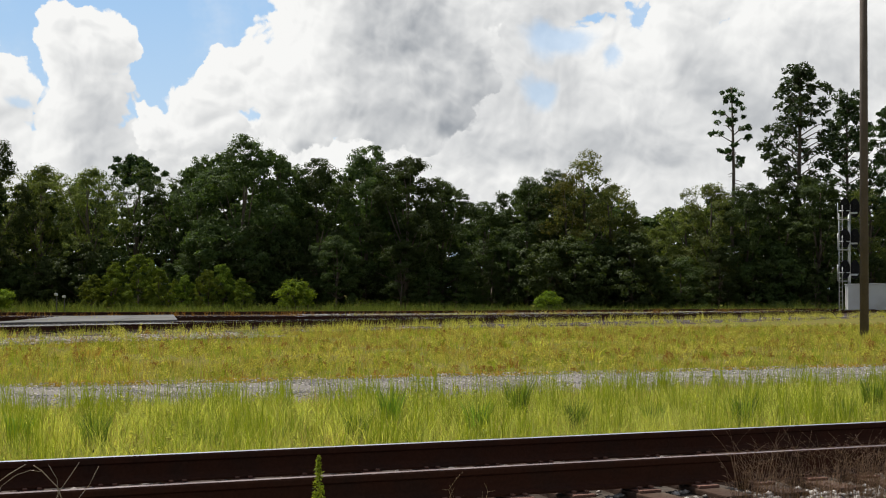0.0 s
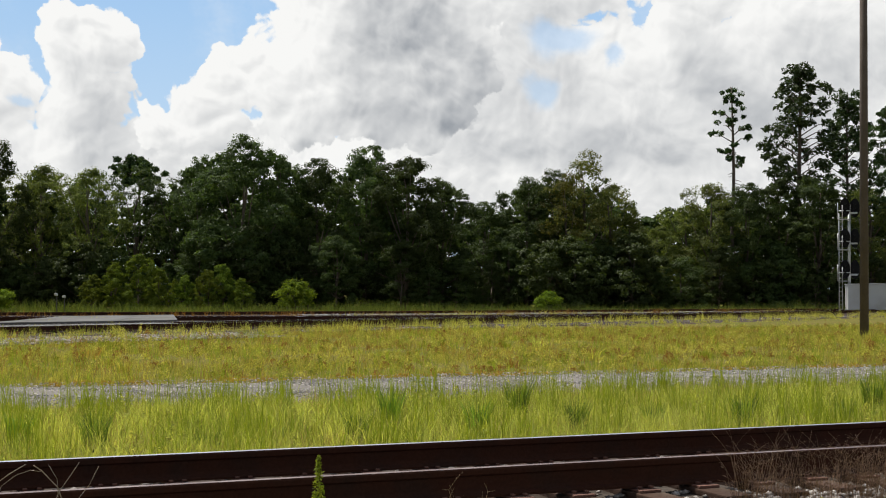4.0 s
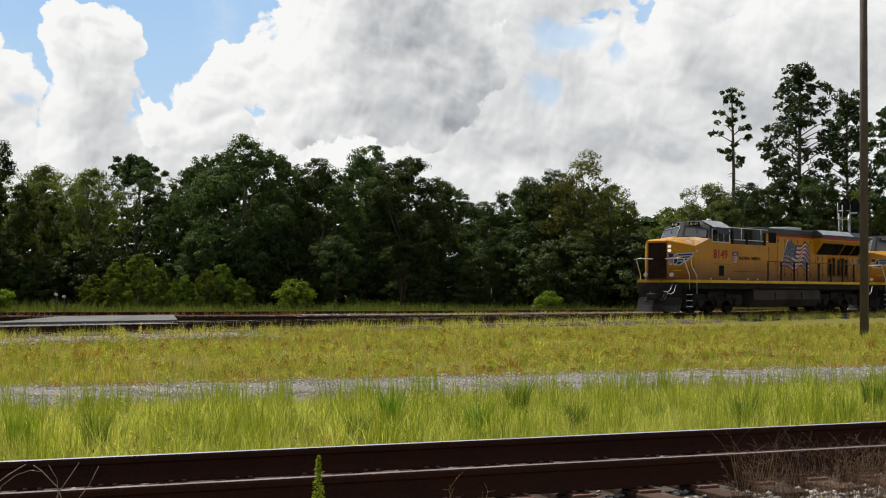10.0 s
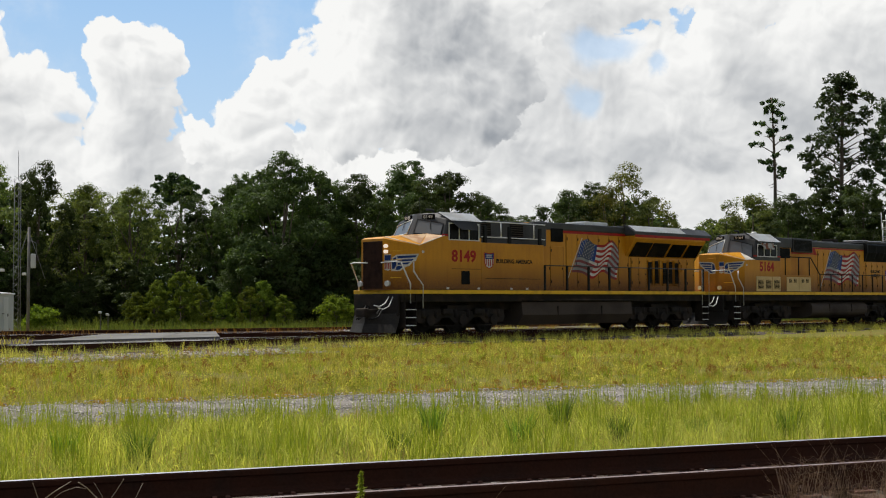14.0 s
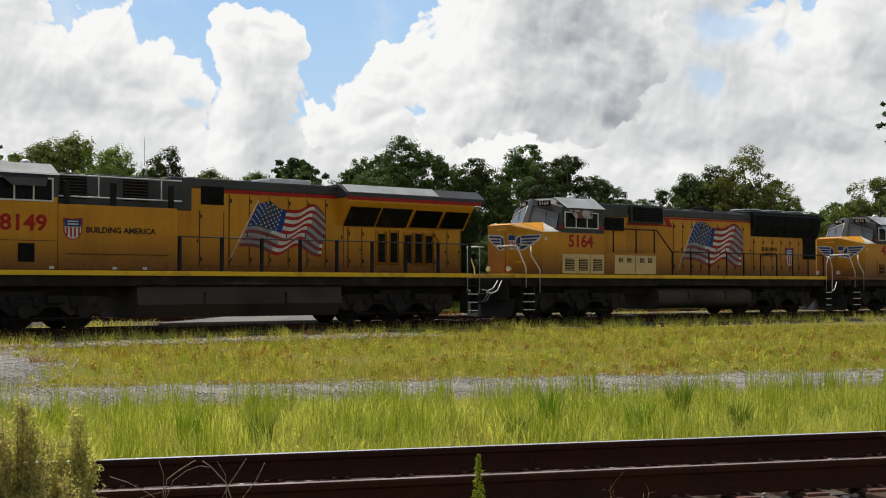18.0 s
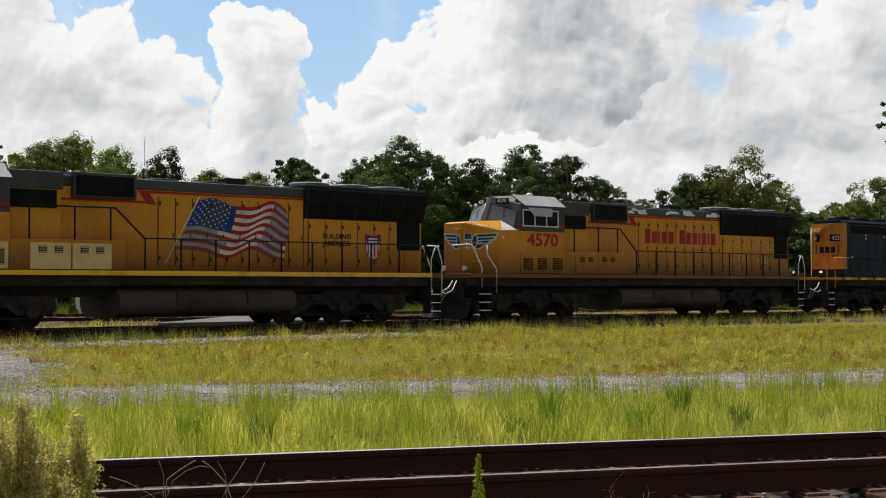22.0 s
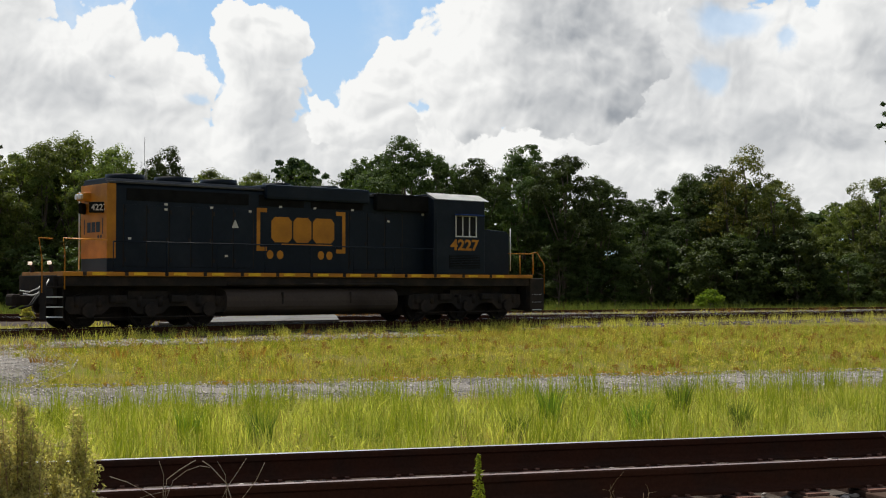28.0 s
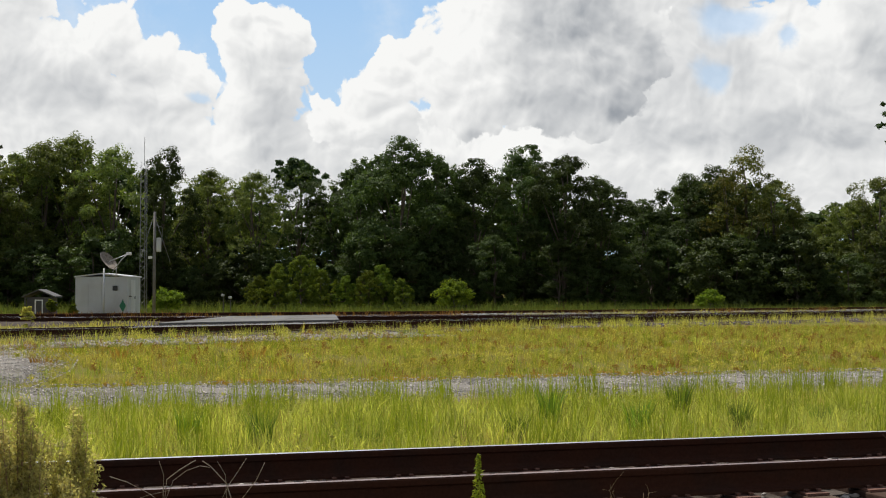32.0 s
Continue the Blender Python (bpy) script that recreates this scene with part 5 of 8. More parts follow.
def truck(loco, centre, half, kind):
    t = tagged(new("truck"), "grimy three-axle truck")
    t.parent = loco
    t.location = (centre, 0, 0)
    for y0, y1 in ((0.28, 0.46), (2.64, 2.82)):
        o = [(-half - 0.75, 0.62), (-half - 0.6, 0.45), (-half + 0.45, 0.42), (-half + 0.75, 0.66), (-0.7, 0.66), (-0.4, 0.42), (0.4, 0.42), (0.7, 0.66), (half - 0.75, 0.66), (half - 0.45, 0.42), (half + 0.6, 0.45), (half + 0.75, 0.62), (half + 0.7, 0.98), (half - 0.6, 1.02), (half - 1.0, 0.90), (-half + 1.0, 0.90), (-half + 0.6, 1.02), (-half - 0.7, 0.98)]
        pr("side_frame", o, y0, y1, M_UNDER, t, bevel=0.02)
    bx("bolster", -0.7, 0.7, 0.4, 2.7, 0.75, 1.15, M_UNDER, t)
    bx("traction_motor", -half - 0.3, half + 0.3, 0.95, 2.15, 0.22, 1.0, M_UNDER, t, 0.05)
    for a in (-half, 0, half):
        pr("axle_box", [(a + 0.24 * math.cos(k * math.pi / 4 + 0.39), 0.56 + 0.24 * math.sin(k * math.pi / 4 + 0.39)) for k in range(8)], 0.16, 0.30, M_UNDER, t, bevel=0.015)
        for dx in (-0.36, 0.36):
            bm = bmesh.new()
            tube(bm, [(a + dx, 0.32, 0.66), (a + dx, 0.32, 0.98)], 0.10, 8)
            part("spring", bm, M_UNDER, t)
    for a in (-half + 0.95, 0.95):
        bx("brake_cylinder", a - 0.28, a + 0.28, 0.14, 0.36, 0.78, 1.02, M_UNDER, t, 0.05)
    bars("brake_rod", [[(-half - 0.4, 0.2, 0.34), (half + 0.4, 0.2, 0.34)]], 0.02, M_UNDER, t)
    for a in (-half, 0, half):
        w = new("wheelset", WHEEL_MESH)
        w.parent = loco
        w.matrix_basis = Matrix.Translation((centre + a, 1.55, 0.53))
        WHEELS.append((w, centre + a, loco))


def wheel_mesh():
    bm = bmesh.new()
    for side in (-1, 1):
        prof = [(0.56, 0.72), (0.53, 0.70), (0.525, 0.83), (0.46, 0.835), (0.42, 0.78), (0.2, 0.77), (0.14, 0.84), (0.0, 0.84)]
        rings = []
        for r, y in prof:
            rings.append([bm.verts.new((r * math.cos(k * math.pi / 14), side * y, r * math.sin(k * math.pi / 14))) for k in range(28)])
        for a, b in zip(rings, rings[1:]):
            for k in range(28):
                bm.faces.new((a[k], a[(k + 1) % 28], b[(k + 1) % 28], b[k]))
        tube(bm, [(0, side * 0.66, 0), (0, side * 0.72, 0)], 0.56, 28)
        box(bm, -0.03, 0.03, min(side * 0.79, side * 0.85), max(side * 0.79, side * 0.85), 0.24, 0.36)
    tube(bm, [(0, -0.72, 0), (0, 0.72, 0)], 0.09, 10)
    bmesh.ops.remove_doubles(bm, verts=bm.verts[:], dist=0.0001)
    bmesh.ops.recalc_face_normals(bm, faces=bm.faces[:])
    me = bpy.data.meshes.new("wheelset")
    bm.to_mesh(me)
    bm.free()
    me.materials.append(M_STEEL)
    return me


WHEEL_MESH = wheel_mesh()


def steps(loco, x0, x1, y0, y1, rail_mat, top=1.6):
    s = new("step_ladder")
    s.parent = loco
    for k in range(4):
        z = 0.36 + (top - 0.36) * k / 4
        bx("tread", x0, x1, y0, y1, z, z + 0.035, M_RAILW if k < 3 else M_UNDER, s, 0.006)
    for x in (x0 - 0.03, x1):
        bx("stringer", x, x + 0.03, y0 + 0.02, y1, 0.3, top, M_UNDER, s, 0.005)


def underframe(loco, length, tank0, tank1, stripe, sill_z=1.62, deck_z=1.78, slab_tank=False):
    bx("frame_sill", 0.9, length - 0.9, 0.12, REAR_Y - 0.12, 1.30, sill_z, M_UNDER, loco, 0.02)
    bx("centre_sill", 0.9, length - 0.9, 0.8, 2.3, 0.95, 1.32, M_UNDER, loco, 0.02)
    bx("walkway", 0.98, length - 0.8, 0.0, REAR_Y, sill_z, deck_z - 0.01, stripe, loco, 0.012)
    o = [(1.55 + 1.45 * (1 if math.cos(a) > 0 else -1) * abs(math.cos(a)) ** 0.55, 0.80 + 0.50 * (1 if math.sin(a) > 0 else -1) * abs(math.sin(a)) ** 0.7) for a in (k * math.pi / 14 for k in range(28))]
    if slab_tank:
        o = [(0.16, 1.28), (0.10, 0.72), (0.42, 0.30), (2.68, 0.30), (3.0, 0.72), (2.94, 1.28)]
    tank = part("fuel_tank", prism(bmesh.new(), o, tank0, tank1, "x", 0.0), M_TANK, loco)
    for k in range(2):
        bx("tank_strap", tank0 + (tank1 - tank0) * (0.3 + 0.4 * k), tank0 + (tank1 - tank0) * (0.3 + 0.4 * k) + 0.06, 0.085, 0.14, 0.7, 1.1, M_UNDER, tank, 0.005)
    bars("air_pipe", [[(tank0, 0.1, 1.36), (tank1, 0.1, 1.36)]], 0.05, M_UNDER, loco)
    for end, sgn in ((0.0, 1), (length, -1)):
        x = end + sgn * 0.78
        bx("end_plate", min(x, x + sgn * 0.12), max(x, x + sgn * 0.12), 0.25, REAR_Y - 0.25, 0.75, 1.62, M_UNDER, loco, 0.02)
        cp = bx("coupler", min(end - sgn * 0.02, end + sgn * 0.8), max(end - sgn * 0.02, end + sgn * 0.8), 1.38, 1.72, 0.72, 1.02, M_UNDER, loco, 0.05)
        bx("knuckle", min(end - sgn * 0.05, end + sgn * 0.22), max(end - sgn * 0.05, end + sgn * 0.22), 1.25, 1.85, 0.70, 1.06, M_UNDER, cp, 0.08)
        bm = bmesh.new()
        for dy in (-0.55, -0.38, 0.38, 0.55):
            tube(bm, [(end + sgn * 0.75, 1.55 + dy, 1.15), (end + sgn * 0.45, 1.55 + dy * 0.95, 0.72), (end + sgn * 0.15, 1.55 + dy * 0.8, 0.62)], 0.03, 6)
        part("air_hose", bm, M_BLACK, loco)
        for y, low in ((0.55, 1.02), (0.78, 1.12)):
            bars("jumper_cable", [[(end + sgn * 0.80, y, 1.52), (end + sgn * 0.55, y - 0.03, low + 0.12), (end + sgn * 0.25, y - 0.04, low), (end - sgn * 0.02, y - 0.02, low + 0.05)]], 0.022, M_RAILW, loco, 6)


def plow(loco, x, sgn=1):
    """A wedge-shaped pilot plow."""
    bm = bmesh.new()
    rows = []
    for z, out in ((0.10, 0.0), (0.45, 0.16), (0.85, 0.26)):
        rows.append([bm.verts.new((x + sgn * (out + 0.55 * abs(y - 1.55) / 1.3), y, z)) for y in (0.2, 0.85, 1.55, 2.25, 2.9)])
    for a, b in zip(rows, rows[1:]):
        for k in range(4):
            bm.faces.new((a[k], a[k + 1], b[k + 1], b[k]))
    r = bmesh.ops.solidify(bm, geom=bm.faces[:], thickness=0.05)
    bmesh.ops.recalc_face_normals(bm, faces=bm.faces[:])
    return part("pilot_plow", bm, M_PLOW, loco, "scuffed grey wedge plow")


def walkway_rail(loco, x0, x1, posts, z, material, thick=0.02, post_mat=None, post_w=0.0, z0=1.72):
    h = new("handrail")
    h.parent = loco
    bars("top_rail", [[(x0, 0.05, z), (x1, 0.05, z)]], 0.024, material, h)
    for k in range(posts):
        x = x0 + (x1 - x0) * k / (posts - 1)
        if post_w:
            bx("post", x - post_w, x + post_w, 0.02, 0.09, z0, z + 0.02, post_mat or material, h, 0.01)
        else:
            bars("post", [[(x, 0.05, z0), (x, 0.05, z)]], thick, post_mat or material, h)


def end_rails(loco, x, sgn, material, lean=0.42, steps_x=0.55):
    """Bent grab rails that frame the steps at a corner of the platform."""
    h = new("grab_rail")
    h.parent = loco
    a = x + sgn * steps_x
    bars("grab_bar", [[(x, 1.15, 2.85), (x + sgn * 0.02, 0.35, 2.88), (x + sgn * 0.05, 0.08, 2.86), (x + sgn * (0.1 + lean), 0.03, 2.0), (x + sgn * (0.1 + lean), 0.03, 1.25)]], 0.030, material, h)
    bars("grab_bar", [[(a + sgn * 0.15, 0.03, 2.85), (a + sgn * 0.15, 0.03, 2.5), (a + sgn * (0.2 + lean), 0.0, 1.95), (a + sgn * (0.2 + lean), 0.0, 1.05)]], 0.030, material, h)
    bars("grab_bar", [[(x, 1.95, 2.85), (x + sgn * 0.02, 2.75, 2.88), (x + sgn * 0.05, 3.02, 2.86), (x + sgn * (0.1 + lean), 3.07, 2.0), (x + sgn * (0.1 + lean), 3.07, 1.25)]], 0.030, material, h)


def wide_nose_cab(loco, front, side_x, ws_base, cab_end, front_z, corner_z, ws_z, ridge_z, number, roof_z, eave, y0, y1, door):
    """A full-width cab with a tapered nose, slanted windscreens and a chamfered roof."""
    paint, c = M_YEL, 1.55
    plan = [(front, y0), (side_x, 0.0), (ws_base + 0.15, 0.0), (ws_base + 0.15, REAR_Y), (side_x, REAR_Y), (front, y1)]
    bm = bmesh.new()
    lows = [bm.verts.new((x, y, 1.78)) for x, y in plan]
    zt = [front_z - 0.06, corner_z, ws_z, ws_z, corner_z, front_z - 0.06]
    tops = [bm.verts.new((x, y, z)) for (x, y), z in zip(plan, zt)]
    ridge = [bm.verts.new((ws_base - 0.1, c - 0.8, ridge_z)), bm.verts.new((ws_base - 0.1, c + 0.8, ridge_z)), bm.verts.new((front + 0.14, y0 + 0.08, front_z)), bm.verts.new((front + 0.14, y1 - 0.08, front_z))]
    n = 6
    for i in range(n):
        bm.faces.new((lows[i], lows[(i + 1) % n], tops[(i + 1) % n], tops[i]))
    bm.faces.new(lows[::-1])
    bm.faces.new((tops[0], tops[1], ridge[2]))
    bm.faces.new((tops[1], tops[2], ridge[0]))
    bm.faces.new((tops[1], ridge[0], ridge[2]))
    bm.faces.new((tops[4], tops[5], ridge[3]))
    bm.faces.new((tops[3], tops[4], ridge[1]))
    bm.faces.new((tops[4], ridge[3], ridge[1]))
    bm.faces.new((ridge[2], ridge[0], ridge[1], ridge[3]))
    bm.faces.new((tops[5], tops[0], ridge[2], ridge[3]))
    bm.faces.new((tops[2], tops[3], ridge[1], ridge[0]))
    bmesh.ops.recalc_face_normals(bm, faces=bm.faces[:])
    nose = part("nose", bm, paint, loco)
    low, high, top = Vector((side_x, 0.0, corner_z)), Vector((ws_base + 0.15, 0.0, ws_z)), Vector((ws_base - 0.1, c - 0.8, ridge_z))
    fore = Vector((front + 0.14, y0 + 0.08, front_z))
    for name, tri, material in (("anti_glare_plate", (low.lerp(high, 0.12), high.lerp(low, 0.02), top.lerp(low, 0.02)), M_GLARE if door else M_FLAGW), ("anti_glare_plate", (low.lerp(top, 0.12), top.lerp(low, 0.04), fore.lerp(top, 0.35)), M_GLARE if door else M_YEL)):
        n = (tri[1] - tri[0]).cross(tri[2] - tri[0]).normalized()
        n = n if n.z > 0 else -n
        bm = bmesh.new()
        bm.faces.new([bm.verts.new(v + n * 0.012) for v in tri])
        part(name, bm, material, nose, "rusty anti-glare plate on the nose" if material is M_GLARE else "")
    # pale bar that imitates the gloss along the nose's upper edge
    bars("nose_edge", [[fore + Vector((0, 0, 0.012)), low + Vector((0, -0.006, 0.012)), high + Vector((0, -0.006, 0.012))]], 0.016, M_RAILW, nose, 6)
    # centre door with lamps over it; the lead's has recess shade painted in
    if door:
        bx("nose_door", front - 0.02, front + 0.06, y0 + 0.04, y1 - 0.12, 1.82, front_z - 0.16, M_RECESS, nose, 0.01)
    else:
        bx("nose_door", front - 0.03, front + 0.06, y0 + 0.2, y0 + 0.75, 1.85, front_z - 0.25, M_YEL, nose, 0.02)
    # cab body below the windows, and the cabin above
    bx("cab_side", ws_base + 0.12, cab_end, 0.0, REAR_Y, 1.78, ws_z - 0.02, paint, loco, 0.02)
    body = [(0.004, ws_z - 0.1), (0.004, eave), (0.62, roof_z), (2.48, roof_z), (3.096, eave), (3.096, ws_z - 0.1)]
    cabin = part("cabin", prism(bmesh.new(), body, ws_base + 0.55, cab_end, "x", 0.03), M_ROOF, loco)
    # windscreen front, raked and faceted
    bm = bmesh.new()
    zt2 = roof_z - 0.02
    p = [(ws_base + 0.1, 0.03, ws_z - 0.02), (ws_base - 0.3, 1.45, ridge_z - 0.05), (ws_base - 0.3, 1.65, ridge_z - 0.05), (ws_base + 0.1, 3.07, ws_z - 0.02)]
    q = [(ws_base + 0.42, 0.16, eave + 0.02), (ws_base + 0.1, 1.48, zt2), (ws_base + 0.1, 1.62, zt2), (ws_base + 0.42, 2.94, eave + 0.02)]
    P, Q = [bm.verts.new(v) for v in p], [bm.verts.new(v) for v in q]
    back = [bm.verts.new((ws_base + 0.7, y, z)) for y, z in ((0.004, ws_z - 0.1), (0.004, eave), (0.62, roof_z), (2.48, roof_z), (3.096, eave), (3.096, ws_z - 0.1))]
    for i in range(3):
        bm.faces.new((P[i], P[i + 1], Q[i + 1], Q[i]))
    bm.faces.new((P[0], Q[0], back[1], back[0]))
    bm.faces.new((P[3], back[5], back[4], Q[3]))
    bm.faces.new((Q[0], Q[1], back[2], back[1]))
    bm.faces.new((Q[1], Q[2], back[3], back[2]))
    bm.faces.new((Q[2], Q[3], back[4], back[3]))
    bm.faces.new(back)
    bm.faces.new((P[3], P[2], P[1], P[0], back[0], back[5]))
    bmesh.ops.recalc_face_normals(bm, faces=bm.faces[:])
    part("windscreen_frame", bm, M_ROOF, loco)

    def pane(name, i, a0, a1, b0, b1):
        va, vb, wa, wb = Vector(p[i]), Vector(p[i + 1]), Vector(q[i]), Vector(q[i + 1])
        nrm = (vb - va).cross(wa - va).normalized()
        if nrm.x > 0:
            nrm = -nrm
        g = lambda a, b: va.lerp(vb, a).lerp(wa.lerp(wb, a), b) + nrm * 0.012
        bm = bmesh.new()
        f = bm.faces.new([bm.verts.new(g(a, b)) for a, b in ((a0, b0), (a1, b0), (a1, b1), (a0, b1))])
        ob = part(name, bm, M_SCREEN, loco)
        bm = bmesh.new()
        cs = [g(a, b) + nrm * 0.01 for a, b in ((a0, b0), (a1, b0), (a1, b1), (a0, b1), (a0, b0))]
        tube(bm, cs, 0.022, 5)
        part("gasket", bm, M_BLACK if i == 0 else M_RAILW, ob)
        bm = bmesh.new()
        tube(bm, [g(a0 + 0.5 * (a1 - a0), b1) + nrm * 0.03, g(a0 + 0.42 * (a1 - a0), b0 + 0.35 * (b1 - b0)) + nrm * 0.03], 0.012, 5)
        part("wiper", bm, M_BLACK, ob)
    pane("windscreen", 0, 0.07, 0.94, 0.08, 0.74)
    pane("windscreen", 2, 0.06, 0.93, 0.08, 0.74)
    # number boards over the windscreen
    for i, (a0, a1) in ((0, (0.36, 0.86)), (2, (0.14, 0.64))):
        va, vb, wa, wb = Vector(p[i]), Vector(p[i + 1]), Vector(q[i]), Vector(q[i + 1])
        nrm = (vb - va).cross(wa - va).normalized()
        nrm = -nrm if nrm.x > 0 else nrm
        ax = (wb - wa).normalized() if i == 0 else (wb - wa).normalized()
        mid = wa.lerp(wb, (a0 + a1) / 2) - (wa - va).normalized() * 0.07 + nrm * 0.05
        ax.z = 0
        ax = -ax if ax.dot(nrm.cross(Vector((0, 0, 1)))) > 0 else ax
        ax.normalize()
        out_ = ax.cross(Vector((0, 0, 1))).normalized()
        mm = Matrix(((ax.x, 0, out_.x, mid.x), (ax.y, 0, out_.y, mid.y), (0, 1, 0, mid.z), (0, 0, 0, 1)))
        nb = part("number_board", box(bmesh.new(), -0.3, 0.3, -0.11, 0.11, -0.06, 0.01, 0.02, mm), M_DARK, loco)
        lettering("board_number", number, -0.22, -0.07, 0.44, 0.14, -0.012, M_FLAGW, nb, mm, 0.01)
    # near roof chamfer, pale for painted-in sunlight, and the red line below the cabin
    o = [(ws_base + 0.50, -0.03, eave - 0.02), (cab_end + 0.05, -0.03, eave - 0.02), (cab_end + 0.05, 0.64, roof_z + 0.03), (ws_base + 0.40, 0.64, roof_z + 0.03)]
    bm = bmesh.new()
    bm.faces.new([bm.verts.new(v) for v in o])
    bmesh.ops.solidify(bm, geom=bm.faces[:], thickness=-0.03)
    part("roof_plate", bm, M_ROOF_L, loco, "roof plate coloured pale grey to look sunlit")
    bx("roof_hatch", ws_base + 1.0, cab_end - 0.3, 1.0, 2.1, roof_z, roof_z + 0.06, M_ROOF, loco, 0.02)
    bm = bmesh.new()
    tube(bm, [(ws_base + 1.7, 1.0, roof_z + 0.02), (ws_base + 1.7, 1.0, roof_z + 0.10), (ws_base + 1.7, 1.0, roof_z + 0.16)], [0.16, 0.15, 0.08], 12)
    part("antenna_dome", bm, M_ROOF_L, loco)
    bars("whip_antenna", [[(ws_base + 0.9, 2.2, roof_z), (ws_base + 0.9, 2.2, roof_z + 0.75)]], 0.012, M_BLACK, loco)
    bars("horn", [[(ws_base + 1.0, 1.5, roof_z + 0.05), (ws_base + 1.0, 1.5, roof_z + 0.16), (ws_base + 0.6, 1.5, roof_z + 0.18)]], 0.05, M_ROOF, loco)
    for z in (2.25, 2.95, 3.3):
        q = Vector((front, y0, 0)).lerp(Vector((side_x, 0, 0)), 0.2) + Vector((-0.05, -0.05, z))
        e = q + (Vector((side_x - front, -y0, 0))).normalized() * 0.42
        bars("nose_grab", [[q + Vector((0.05, 0.05, 0)), q, e, e + Vector((0.05, 0.05, 0))]], 0.014, M_YEL2, nose, 5)
    bx("label_plate", side_x + 0.14, side_x + 0.26, -0.008, 0.0, corner_z - 0.30, corner_z - 0.20, M_FLAGW, nose, 0)
    return nose


def cab_window(loco, x0, x1, z0, z1, y=0.0, panes=3, frame_mat=None):
    w = bx("cab_window", x0, x1, y - 0.012, y + 0.03, z0, z1, M_DARK, loco, 0)
    cuts = [x0 + (x1 - x0) * k / panes for k in range(panes + 1)]
    for a, b in zip(cuts, cuts[1:]):
        bx("pane", a + 0.05, b - 0.05, y - 0.020, y - 0.013, z0 + 0.06, z1 - 0.06, M_OPENING, w, 0)
    bm = bmesh.new()
    for a in cuts:
        box(bm, a - 0.022, a + 0.022, y - 0.035, y - 0.012, z0, z1)
    for z in (z0, z1):
        box(bm, x0 - 0.02, x1 + 0.02, y - 0.037, y - 0.012, z - 0.022, z + 0.022)
    part("frame", bm, frame_mat or M_RAILW, w)
    return w


def hood_doors(loco, x0, x1, z0, z1, y, count, material):
    """Hinged engine-room doors, each a slightly raised panel with latches."""
    w = (x1 - x0) / count
    for k in range(count + 1):
        bx("door_gap", x0 + k * w - 0.016, x0 + k * w + 0.016, y - 0.006, y + 0.01, z0, z1, M_UNDER, loco, 0)
    for k in range(count):
        d = bx("hood_door", x0 + k * w + 0.02, x0 + (k + 1) * w - 0.02, y - 0.018, y + 0.02, z0, z1, material, loco, 0.008)
        bx("latch", x0 + (k + 1) * w - 0.10, x0 + (k + 1) * w - 0.06, y - 0.035, y - 0.012, z0 + (z1 - z0) * 0.42, z0 + (z1 - z0) * 0.48, M_UNDER, d, 0.004)
        for z in (z1 - 0.26, z0 + 0.16):
            bx("hinge", x0 + k * w + 0.03, x0 + k * w + 0.085, y - 0.034, y - 0.012, z, z + 0.13, M_UNDER, d, 0.004)


def locomotive(label):
    return tagged(new("locomotive"), label, "locomotive", "locomotives of the train")


